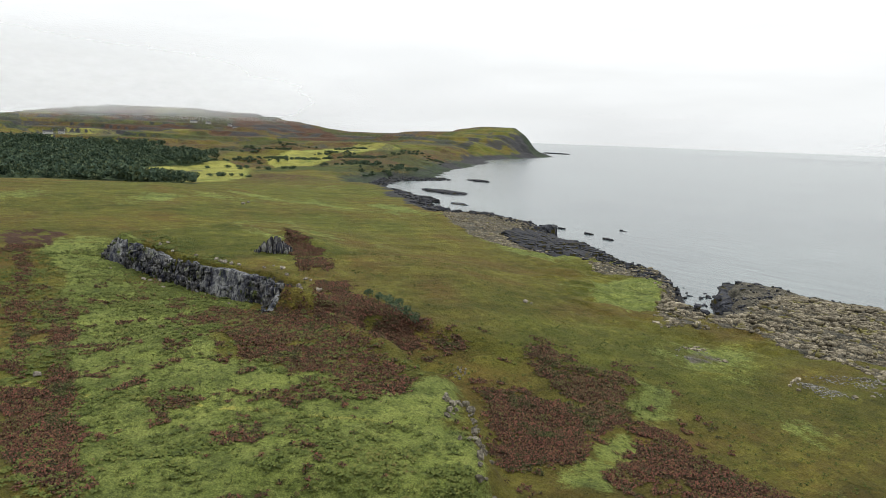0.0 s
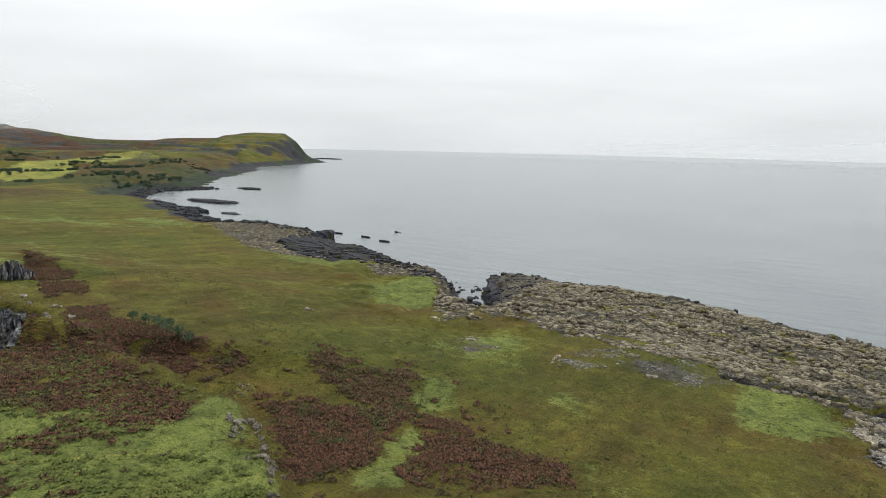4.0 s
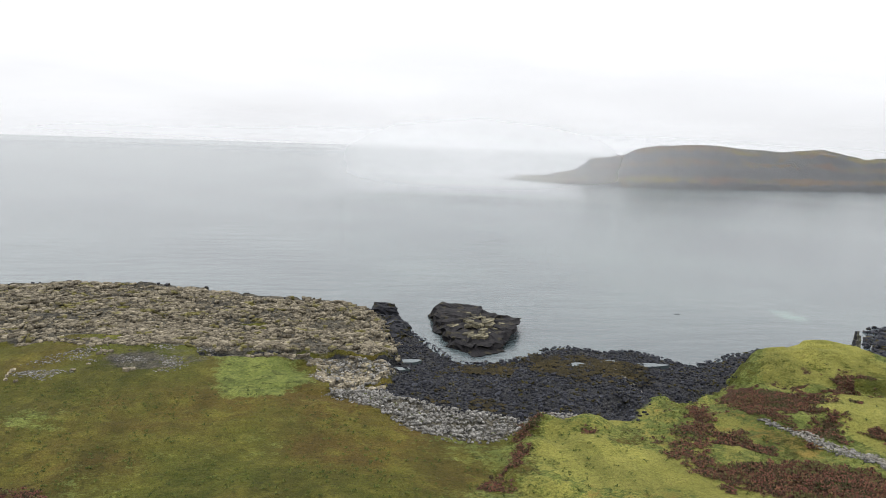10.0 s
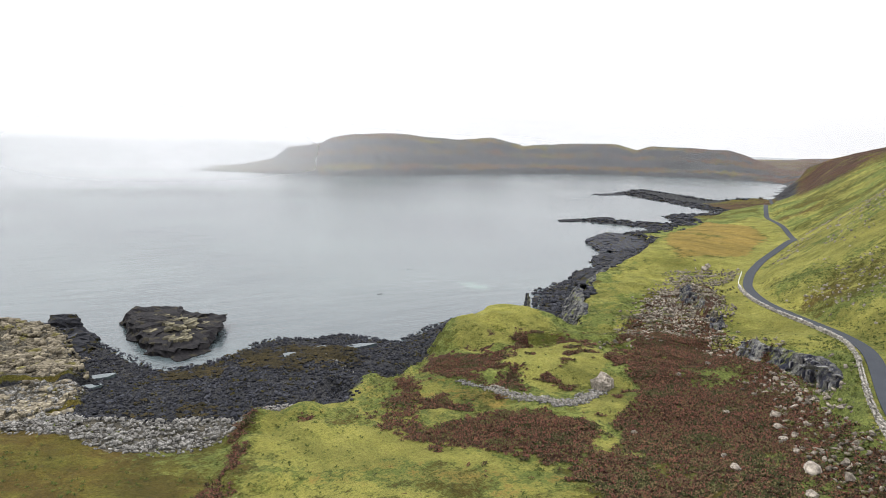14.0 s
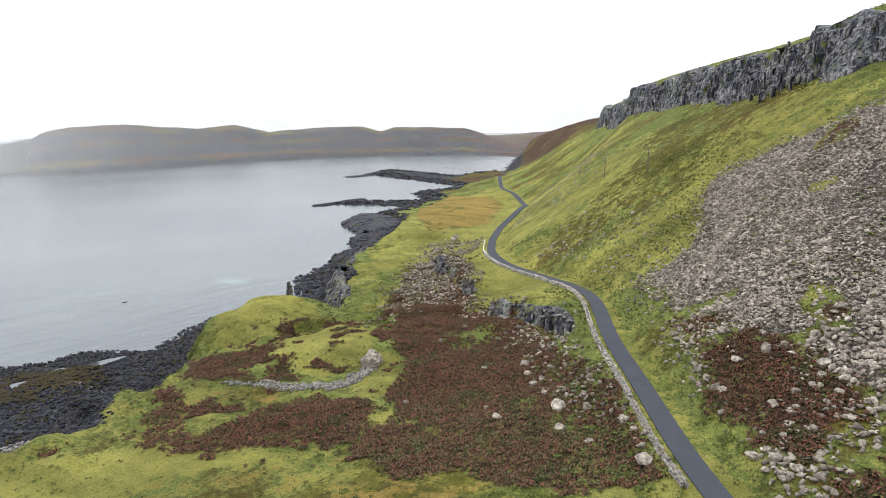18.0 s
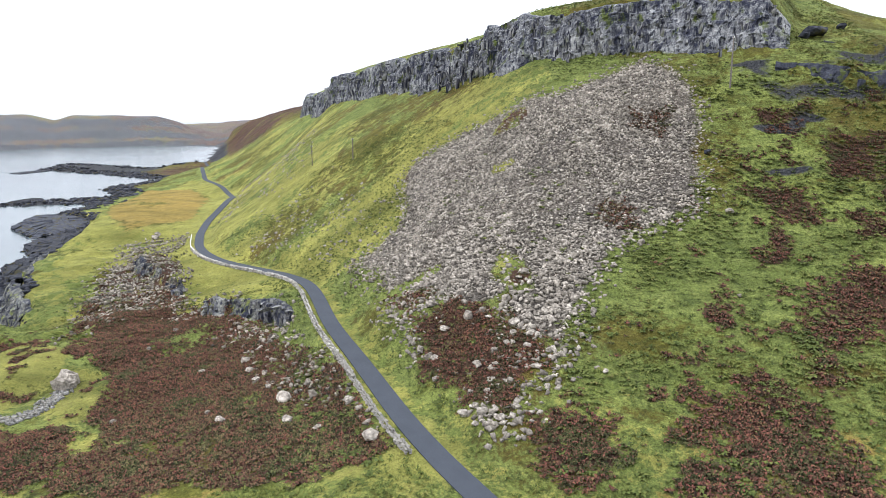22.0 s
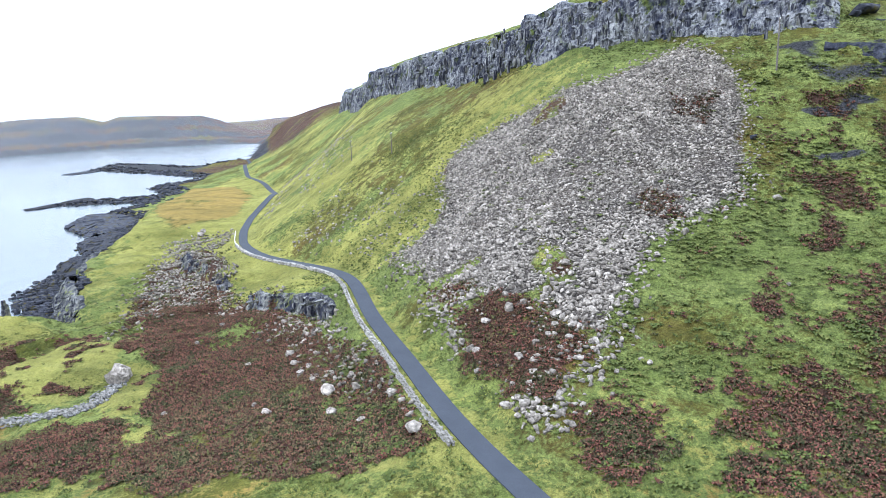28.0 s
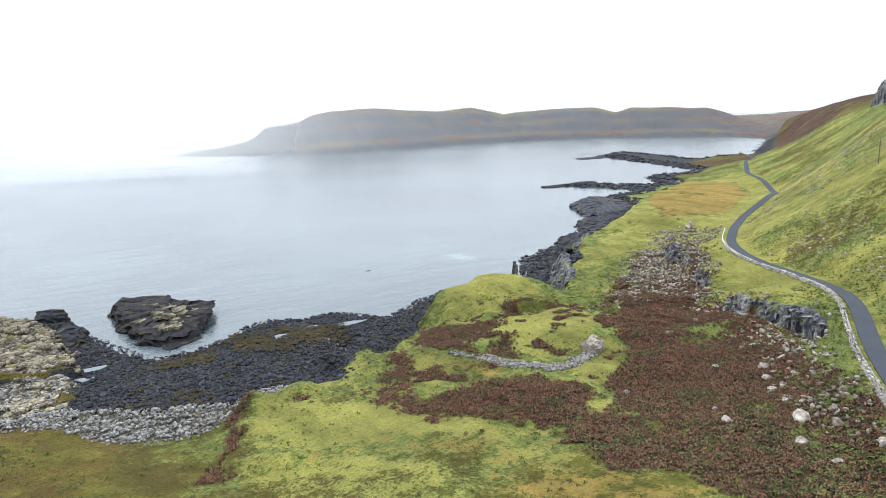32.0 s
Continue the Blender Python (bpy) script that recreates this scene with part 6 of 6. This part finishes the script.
for k, (ix, iy, ir, ih) in enumerate([(144, 242, 1.0, 0.3), (111, 207, 0.8, 0.25), (105, 192, 0.6, 0.2), (-243, 290, 2.6, 0.6), (-262, 296, 2.4, 0.7), (-285, 297, 2.0, 0.6), (-512, 372, 22, 1.6), (-620, 500, 14, 1.4),
                                      (-452, 312, 12, 3.0), (-420, 322, 7, 0.8), (-262, 326, 2, 0.4), (-1531, 1552, 34, 3.0),
                                      (372, 352, 10, 1.0), (346, 350, 12, 0.9), (560, 520, 16, 1.0)]):
    ring = [(ix + ir * (1.5 + 0.3 * math.sin(3 * a + k)) * math.cos(a), iy + ir * (0.55 + 0.12 * math.cos(2 * a + k)) * math.sin(a)) for a in np.linspace(0, 2 * math.pi, 9)[:-1]]
    sea_rock("islet", ring, (ih * 0.6, ih, k), BASALT, "low wave-washed black rock in the sea", "islet", seed=20 + k)
pz = float(floor_at(111.5, 128.5)[0])
pillar = thing("rock_pillar", 111.5, 128.5, pz, "slender mossy rock pillar at the edge of the grass mound", "rock pillar")
for px, py, up, wide, tall in ((0, 0, -0.3, 1.7, 1.7), (0.1, 0.05, 1.2, 1.35, 1.3), (-0.05, 0.1, 2.3, 1.0, 1.1)):
    part("rock_block", column_bm(rng), MOSSY, pillar, m=Matrix.Translation((111.5 + px, 128.5 + py, pz + up)) @ Matrix.Diagonal((wide, wide * 0.85, tall, 1)))


def slabs_on(top_name, ring, count, low, high, mat, label, category, seed):
    """Loose slabs and blocks piled on a rock in the sea, as parts of one thing."""
    r2 = np.random.default_rng(seed)
    p = np.array(ring)
    x, y = strewn(r2, count * 6, (p[:, 0].min(), p[:, 1].min(), p[:, 0].max(), p[:, 1].max()), lambda x, y: inside(x, y, ring) * 1.0)
    x, y = x[:count], y[:count]
    top = thing(top_name, float(p[:, 0].mean()), float(p[:, 1].mean()), 0.0, label, category)
    shared = [mesh_of("slab", b.copy(), mat) for b in SLABS]
    for k in range(len(x)):
        w = r2.uniform(1.6, 4.2)
        d = float(line_distance(x[k:k + 1], y[k:k + 1], ring + ring[:1])[0][0])
        z = low + (high - low) * min(1.0, d / 5.0) * r2.uniform(0.6, 1.05)
        part("slab", shared[k % 8], mat, top, m=piece_pose(x[k], y[k], z, w, w * 0.7, r2.uniform(1.4, 3.2), r2.uniform(0.2, 1.0), r2.uniform(-0.14, 0.14)))


SKERRY_TOP = rock_material("skerry_back", (0.050, 0.047, 0.036), (0.30, 0.275, 0.18), 0.35, (0.022, 0.021, 0.022))
slabs_on("skerry_slabs", [(31, 200), (34, 204), (40, 202), (43, 195), (48, 191), (44, 181), (39, 174), (35, 173), (32, 178), (31, 188)], 60, 2.2, 3.7, SKERRY_TOP,
         "dark broken slabs heaped over the tilted skerry", "rock slabs", 31)
slabs_on("stack_slabs", [(4, 190), (8, 202), (15, 203), (19, 192), (15, 179), (6, 181)], 45, 0.5, 2.6, BASALT, "black blocks piled at the end of the rock shelf", "rock slabs", 32)
slabs_on("rock_mass_slabs", [(-220, 202), (-190, 198), (-173, 210), (-177, 219), (-206, 231), (-240, 236), (-257, 231), (-248, 218)], 120, 5.2, 8.0, BASALT, "dark blocks and slabs capping the long rock mass", "rock slabs", 34)
slabs_on("headrock_slabs", [(-114, 195), (-124, 208), (-131, 219), (-123, 227), (-111, 224), (-105, 210), (-106, 198)], 70, 3.0, 5.8, BASALT, "dark blocks capping the rock head beside the gap", "rock slabs", 33)


def shore_chance(x, y):
    s = shore(x, y)
    return ((s > -4) & (s < 17)) * np.clip(0.75 + 0.8 * grain(x, y, 14, 95, 3), 0, 1) * np.where(s < 0, 0.35, 1.0)


for name, box, n, big in (("shore_rocks", (128, 140, 330, 330), 2300, 3.0), ("shore_rocks", (330, 260, 700, 560), 1500, 5.0), ("shore_rocks", (-660, 215, -300, 480), 1300, 5.5), ("shore_rocks", (-300, 195, -125, 275), 900, 2.6)):
    x, y = strewn(rng, n * 14, box, shore_chance)
    x, y = x[:n], y[:n]
    size = rng.uniform(0.35, 1.0, len(x)) ** 1.5 * big + 0.4
    z = np.maximum(floor_at(x, y), -0.2) + 0.05 * size
    tagged(new(name, joined(name, SLAB_TRIS + STONES, rng.integers(0, 18, len(x)), np.stack([x, y, z], 1), np.stack([size, size * 0.7, size * rng.uniform(0.5, 0.95, len(x))], 1),
                            rng.uniform(0, 6.28, len(x)), BASALT, rng.uniform(-0.2, 0.2, len(x)))), "jumbled black basalt rocks along the tideline", "shore rocks", kind="stuff")

# ------------------------------------------------------------ dry-stone walls
PALE = rock_material("bleached_stone", (0.26, 0.25, 0.22), (0.66, 0.63, 0.56), 1.2)
STONE_MESHES[PALE.name] = [mesh_of("stone", stone_bm(rng, rng.uniform(0.6, 0.95), 16), PALE) for _ in range(8)]
def stone_wall(name, line, half, tall, step, label, most_parts=300, mat=LICHEN, ragged=0.35):
    spots = []
    for px, py, nx, ny in along_line(line, step):
        ruin = 0.5 + 0.5 * float(grain(np.array([px]), np.array([py]), 6.0, 81, 2)[0])
        if ragged > 0.45 and ruin > 0.72:
            continue
        courses = max(1, int(tall / 0.28 * (1 - ragged * ruin) + 0.5))
        for c in range(courses):
            for side in (-1, 1):
                off = side * half * (1 - 0.3 * c / max(1, courses)) + rng.uniform(-1, 1) * (0.06 + 0.7 * (ragged > 0.45))
                spots.append((px + nx * off + rng.uniform(-0.1, 0.1), py + ny * off, c * 0.27 + 0.1, math.atan2(-nx, ny), rng.uniform(0.42, 0.75)))
    a = np.array(spots)
    z = floor_at(a[:, 0], a[:, 1]) + a[:, 2]
    order = np.argsort(np.hypot(a[:, 0], a[:, 1]))
    near, rest = order[:most_parts], order[most_parts:]
    k0 = near[0]
    top = thing(name, float(a[k0, 0]), float(a[k0, 1]), float(z[k0]) - 0.1, label, "stone wall")
    for k in near:
        part("stone", STONE_MESHES[mat.name][k % 8], mat, top, m=piece_pose(a[k, 0], a[k, 1], z[k], a[k, 4], a[k, 4] * 0.7, a[k, 4] * 0.65, a[k, 3] + rng.uniform(-0.3, 0.3)))
    if len(rest):
        n = len(rest)
        mesh = joined("stone_mass", STONES, rng.integers(0, 10, n), np.stack([a[rest, 0], a[rest, 1], z[rest]], 1) - np.array(top.location),
                      np.stack([a[rest, 4], a[rest, 4] * 0.7, a[rest, 4] * 0.75], 1), a[rest, 3], mat)
        tagged(part("stone_mass", mesh, mat, top), kind="stuff")


def road_side(a, b, off):
    """A line beside the road, from a to b of its length, off metres to its left."""
    p = ROAD_LINE
    t = np.gradient(p, axis=0)
    t /= np.hypot(*t.T)[:, None]
    runs = np.r_[0, np.cumsum(np.hypot(*np.diff(p, axis=0).T))]
    runs = runs - runs[np.argmin(np.hypot(p[:, 0] - 22, p[:, 1] + 26))]
    sel = (runs >= a) & (runs <= b)
    return [(float(x - ty * off), float(y + tx * off)) for (x, y), (tx, ty) in zip(p[sel], t[sel])]


stone_wall("roadside_wall", road_side(58, 212, 2.5), 0.24, 0.95, 0.45, "low pale dry-stone wall along the seaward side of the road", mat=PALE)
stone_wall("ruined_wall", [(70, 99), (72, 94), (72.5, 89), (75, 83)], 0.7, 0.8, 0.5, "tumbled dry-stone enclosure wall in the grass", 150, PALE, 0.5)
stone_wall("ruined_wall", [(75, 83), (76.5, 79), (80, 78), (86, 79.5)], 0.45, 0.6, 0.5, "spread heap of pale stones from a fallen wall", 120, PALE, 0.6)
wx, wy = strewn(rng, 9000, (64, 74, 92, 102), lambda x, y: 1 - ease(0.6, 2.4, line_distance(x, y, [(70, 99), (72, 94), (72.5, 89), (75, 83), (76.5, 79), (80, 78), (86, 79.5)])[0] + 1.2 * ease(80, 95, y)))
stone_field("tumbled_stones", wx[:900], wy[:900], 0.25, 0.75, RUBBLE_PALE, "pale stones tumbled from the ruined wall", "stones", 0.05)
sea_rock("rounded_rock", [(86.6, 79.5), (87, 82.4), (90, 82.6), (90.6, 79.6), (88.5, 78.4)], (13.0, 13.8, 0.4), TALUS, "rounded brown-grey rock heap beside the ruined wall", "rock heap", seed=12)
stone_wall("field_dyke", [(-90, 70.5), (-83, 64.5), (-76, 60), (-69, 57), (-62, 52)], 0.4, 0.5, 0.6, "pale line of stones down the edge of the spur", 90, ragged=0.5)

# ------------------------------------------------------------ rock pools
for k, (qx, qy, rx, ry) in enumerate([(16, 158, 3.2, 1.5), (13, 150, 2.4, 1.3), (57, 150, 2.6, 1.6), (74, 150, 5.0, 1.2), (66, 154, 2.0, 0.9)]):
    z = float(floor_at(qx, qy)[0]) + 0.42
    bm = bmesh.new()
    ring = [(qx + rx * (1 + 0.2 * math.sin(3 * a + k)) * math.cos(a), qy + ry * (1 + 0.2 * math.cos(2 * a + k)) * math.sin(a)) for a in np.linspace(0, 2 * math.pi, 18)[:-1]]
    a, b = [bm.verts.new((x, y, z)) for x, y in ring], [bm.verts.new((x, y, z - 0.8)) for x, y in ring]
    bm.faces.new(a)
    for q in range(len(a)):
        bm.faces.new((a[q - 1], b[q - 1], b[q], a[q]))
    bmesh.ops.recalc_face_normals(bm, faces=bm.faces)
    tagged(new("rock_pool", mesh_of("rock_pool", bm, SEA)), "still pool of sea water among dark beach stones", "rock pool", "pools of the beach")

# ------------------------------------------------------------ road furniture and poles
WHITE = material("white_paint", 0.6)[0]
WHITE.node_tree.nodes["Principled BSDF"].inputs["Base Color"].default_value = (0.75, 0.75, 0.72, 1)
TIMBER = rock_material("weathered_timber", (0.16, 0.14, 0.12), (0.30, 0.27, 0.24), 2.0)


def rod(ax, ay, az, bx, by, bz, r, sides=8, taper=1.0):
    bm = bmesh.new()
    d = Vector((bx - ax, by - ay, bz - az))
    bmesh.ops.create_cone(bm, cap_ends=True, segments=sides, radius1=r, radius2=r * taper, depth=d.length)
    bmesh.ops.transform(bm, matrix=Matrix.Translation((Vector((ax, ay, az)) + Vector((bx, by, bz))) / 2) @ d.to_track_quat('Z', 'Y').to_matrix().to_4x4(), verts=bm.verts)
    return bm


def block(sx, sy, sz, x=0.0, y=0.0, z=0.0, bevel=0.02):
    bm = bmesh.new()
    bmesh.ops.create_cube(bm, size=1)
    bmesh.ops.transform(bm, matrix=Matrix.Translation((x, y, z)) @ Matrix.Diagonal((sx, sy, sz, 1)), verts=bm.verts)
    bmesh.ops.bevel(bm, geom=bm.edges[:], offset=bevel, segments=1, affect='EDGES')
    return bm


fence = road_side(206, 236, 2.5)
fz = floor_at([p[0] for p in fence], [p[1] for p in fence])
bend = thing("bend_railing", fence[0][0], fence[0][1], float(fz[0]), "low white-painted post and rail barrier on the bend", "railing")
for k in range(0, len(fence)):
    part("post", rod(0, 0, -0.1, 0, 0, 0.95, 0.09, 6, 0.9), WHITE, bend, m=Matrix.Translation((*fence[k], float(fz[k]))))
for k in range(len(fence) - 1):
    part("rail", rod(0, 0, 0, fence[k + 1][0] - fence[k][0], fence[k + 1][1] - fence[k][1], float(fz[k + 1] - fz[k]), 0.06, 6), WHITE, bend, m=Matrix.Translation((*fence[k], float(fz[k]) + 0.75)))


def power_pole(x, y, tall):
    z = float(floor_at(x, y)[0])
    top = thing("power_pole", x, y, z, "slim weathered timber power pole standing on the hillside", "pole", "poles of the power line")
    at = Matrix.Translation((x, y, z))
    part("post", rod(0, 0, -0.4, 0, 0, tall, 0.17, 8, 0.7), TIMBER, top, m=at)
    part("crossarm", block(1.5, 0.1, 0.12, z=tall - 0.35), TIMBER, top, m=at)
    for k in (-0.6, 0.0, 0.6):
        part("insulator", rod(k, 0, tall - 0.29, k, 0, tall - 0.05, 0.06, 6), WHITE, top, m=at)


for px, py, tall in ((142, -27, 9.4), (184, -70.5, 10.0), (205, 85, 6.5), (187, 65, 6.0), (-122, 4, 11.0)):
    power_pole(px, py, tall)

# ------------------------------------------------------------ shrubs, woodland and cottages
def leaf_crown(rng, n, wide, tall, size):
    """Leaf clumps through an uneven crown with gaps: small crossed triangles."""
    v, f = [], []
    lobes = [(rng.uniform(-0.5, 0.5) * wide, rng.uniform(-0.5, 0.5) * wide, tall * rng.uniform(0.45, 0.85), rng.uniform(0.3, 0.55)) for _ in range(6)]
    for k in range(n):
        lx, ly, lz, lr = lobes[k % 6]
        d = rng.normal(size=3)
        d /= np.linalg.norm(d)
        p = np.array([lx, ly, lz]) + d * np.array([wide, wide, tall * 0.6]) * lr * rng.uniform(0.75, 1.05)
        u, w = rng.normal(size=3), rng.normal(size=3)
        u, w = u / np.linalg.norm(u) * size, w / np.linalg.norm(w) * size
        i = len(v)
        v += [p - u, p + u * 0.6 + w * 0.7, p + u * 0.4 - w * 0.7]
        f.append((i, i + 1, i + 2))
    return np.array(v), np.array(f)


def plain_mesh(name, v, f, mat):
    mesh = bpy.data.meshes.new(name)
    mesh.from_pydata(v.tolist(), [], f.tolist())
    mesh.materials.append(mat)
    return mesh


for bx, by, bs in ((-125, 71.8, 2.0), (-121, 72, 2.3), (-118, 72.3, 2.2), (-115, 71.6, 2.6), (-112, 71.2, 2.4), (-109, 71.5, 2.2), (-106.5, 71.8, 2.0), (-117.6, 75, 1.6)):
    z = float(floor_at(bx, by)[0])
    bush = thing("willow_bush", bx, by, z, "grey-green willow bush in the wet gully", "bush", "bushes in the gully")
    at = Matrix.Translation((bx, by, z))
    part("stem", rod(0, 0, -0.2, 0.15, 0.1, bs * 0.6, 0.09, 6, 0.5), TIMBER, bush, m=at)
    part("stem", rod(0, 0, -0.2, -0.3, 0.2, bs * 0.55, 0.07, 6, 0.5), TIMBER, bush, m=at)
    v, f = leaf_crown(rng, 260, bs * 0.75, bs, 0.2)
    part("crown", plain_mesh("crown", v, f, SHRUB), SHRUB, bush, m=at)

crowns = [leaf_crown(rng, 150, 1.0, 1.3, 0.2) for _ in range(6)]
x, y = strewn(rng, 5200, box_of(WOOD_BEDS), lambda x, y: most(x, y, WOOD_BEDS, 14.0) * np.clip(0.8 + 0.8 * grain(x, y, 60, 91, 3), 0, 1))
x, y = x[:1500], y[:1500]
size = rng.uniform(3.5, 8.5, len(x)) * (1 + 0.35 * grain(x, y, 50, 93, 2))
tagged(new("woodland", joined("woodland", crowns, rng.integers(0, 6, len(x)), np.stack([x, y, floor_at(x, y) - 1.0], 1), np.stack([size, size, size], 1), rng.uniform(0, 6.28, len(x)), LEAF)),
       "dark green broadleaved woodland filling the valley", "wood", kind="stuff")
x, y = strewn(rng, 2600, (-1150, 180, -620, 640), lambda x, y: ease(0.2, 0.5, grain(x, y, 70, 92, 3)) * (shore(x, y) > 30))
size = rng.uniform(2.5, 5.0, len(x))
tagged(new("scrub", joined("scrub", crowns, rng.integers(0, 6, len(x)), np.stack([x, y, floor_at(x, y) - 0.8], 1), np.stack([size, size, size * 0.8], 1), rng.uniform(0, 6.28, len(x)), LEAF)),
       "dark scrub and hedges between far fields", "scrub", kind="stuff")

LIME = rock_material("limewash", (0.62, 0.62, 0.60), (0.78, 0.78, 0.76), 0.5)
SLATE = rock_material("slate_roof", (0.07, 0.07, 0.08), (0.13, 0.13, 0.14), 1.0)
PANE = material("dark_window", 0.2)[0]
PANE.node_tree.nodes["Principled BSDF"].inputs["Base Color"].default_value = (0.03, 0.03, 0.035, 1)


def cottage(x, y, long, turn):
    z = float(floor_at(x, y)[0])
    home = thing("cottage", x, y, z, "small whitewashed cottage with a slate roof beyond the wood", "house", "far cottages")
    at = Matrix.Translation((x, y, z)) @ Matrix.Rotation(turn, 4, 'Z')
    part("wall", block(long, 6.5, 4.4, z=2.0, bevel=0.05), LIME, home, m=at)
    bm = bmesh.new()
    v = [bm.verts.new(p) for p in ((-long / 2 - .3, -3.6, 4.1), (long / 2 + .3, -3.6, 4.1), (long / 2 + .3, 3.6, 4.1), (-long / 2 - .3, 3.6, 4.1), (-long / 2 - .3, 0, 6.9), (long / 2 + .3, 0, 6.9))]
    for q in ((0, 1, 5, 4), (2, 3, 4, 5), (0, 4, 3), (1, 2, 5), (3, 2, 1, 0)):
        bm.faces.new([v[i] for i in q])
    bmesh.ops.recalc_face_normals(bm, faces=bm.faces)
    roof = part("roof", bm, SLATE, home, m=at)
    for k in (-1, 1):
        part("chimney", block(0.8, 1.2, 1.8, x=k * (long / 2 - 0.5), z=7.0), LIME, roof, m=at)
    for k in (-0.3, 0.3):
        for side in (-1, 1):
            part("window", block(1.0, 0.1, 1.3, x=k * long, y=side * 3.26, z=2.1), PANE, home, m=at)
    part("door", block(1.0, 0.1, 2.0, y=-3.27, z=1.0), PANE, home, m=at)


for az, r, long, turn in ((-83.96, 1480, 17, 1.5), (-83.1, 1490, 11, 1.4), (-74.0, 1820, 16, 1.2), (-72.9, 1830, 12, 1.6), (-70.8, 1800, 18, 1.3), (-71.3, 1830, 10, 1.1)):
    cottage(r * math.sin(radians(az)), r * math.cos(radians(az)), long, turn)

# ------------------------------------------------------------ drifting mist
def mist_material(name, thick, grainy):
    m = bpy.data.materials.new(name)
    m.use_nodes = True
    n, l = m.node_tree.nodes, m.node_tree.links
    n.remove(n["Principled BSDF"])
    soft = n.new("ShaderNodeAttribute")
    soft.attribute_name = "thickness"
    place = n.new("ShaderNodeTexCoord").outputs["Object"]
    squash = n.new("ShaderNodeMapping")
    squash.inputs["Scale"].default_value = (1, 1, 3)
    l.new(place, squash.inputs[0])
    wisps = noise_node(n, l, grainy, 5, 0.6, squash.outputs[0])
    k = math_node(n, l, 'MULTIPLY', soft.outputs["Fac"], ramp(n, l, wisps, (0.3, (0.6, 0.6, 0.6)), (0.65, (1, 1, 1))))
    k = math_node(n, l, 'MULTIPLY', k, thick, True)
    a, b, both, air, out = n.new("ShaderNodeBsdfDiffuse"), n.new("ShaderNodeBsdfTranslucent"), n.new("ShaderNodeMixShader"), n.new("ShaderNodeBsdfTransparent"), n.new("ShaderNodeMixShader")
    for q in (a, b):
        q.inputs["Color"].default_value = (0.97, 0.98, 1.0, 1)
    both.inputs[0].default_value = 0.5
    l.new(a.outputs[0], both.inputs[1]), l.new(b.outputs[0], both.inputs[2])
    l.new(k, out.inputs[0]), l.new(air.outputs[0], out.inputs[1]), l.new(both.outputs[0], out.inputs[2])
    l.new(out.outputs[0], n["Material Output"].inputs["Surface"])
    return m


def mist_bank(name, az0, az1, r, heights, az_mid, spread, mat, label):
    """A thin curved veil of mist: densest between the middle heights and towards az_mid."""
    zs, azs = heights, np.linspace(az0, az1, 40)
    grid = [[(r * math.sin(radians(a)), r * math.cos(radians(a)), z) for a in azs] for z, d in zs]
    v = [p for row in grid for p in row]
    n = len(azs)
    f = [(i * n + k, i * n + k + 1, (i + 1) * n + k + 1, (i + 1) * n + k) for i in range(len(zs) - 1) for k in range(n - 1)]
    mesh = bpy.data.meshes.new(name)
    mesh.from_pydata(v, [], f)
    mesh.polygons.foreach_set("use_smooth", np.ones(len(mesh.polygons), bool))
    side = ease(0, 5, azs - az0) * ease(0, 5, az1 - azs) * np.exp(-((azs - az_mid) / spread) ** 2)
    layer = mesh.attributes.new("thickness", 'FLOAT', 'POINT')
    layer.data.foreach_set("value", np.concatenate([d * side for z, d in zs]).astype(np.float32))
    mesh.materials.append(mat)
    return tagged(new(name, mesh), label, "mist", kind="stuff")


mist_bank("hill_mist", -118, -48, 1700, [(50, 0), (62, 0.12), (74, 0.6), (88, 0.95), (104, 1.0), (150, 0.9), (210, 0.5), (300, 0)], -92, 24, mist_material("low_cloud", 1.0, 0.004), "low grey cloud lying on the hilltop")
mist_bank("sea_mist", -4, 75, 690, [(-1, 0.15), (6, 0.35), (20, 0.7), (45, 0.7), (75, 0.35), (130, 0)], 11, 14, mist_material("sea_haze", 0.85, 0.0025), "pale sea mist drifting round the far headland")
mist_bank("bay_haze", 5, 80, 850, [(-1, 0.5), (30, 0.8), (60, 0.7), (90, 0.3), (140, 0)], 40, 60, mist_material("bay_haze", 0.22, 0.002), "thin sea haze hanging in the bay")
mist_bank("horizon_haze", -50, 70, 3200, [(-1, 0.25), (20, 0.55), (48, 0.9), (70, 0.8), (110, 0.35), (170, 0)], 12, 42, mist_material("horizon_haze", 0.6, 0.0008), "pale haze where sea and sky meet")
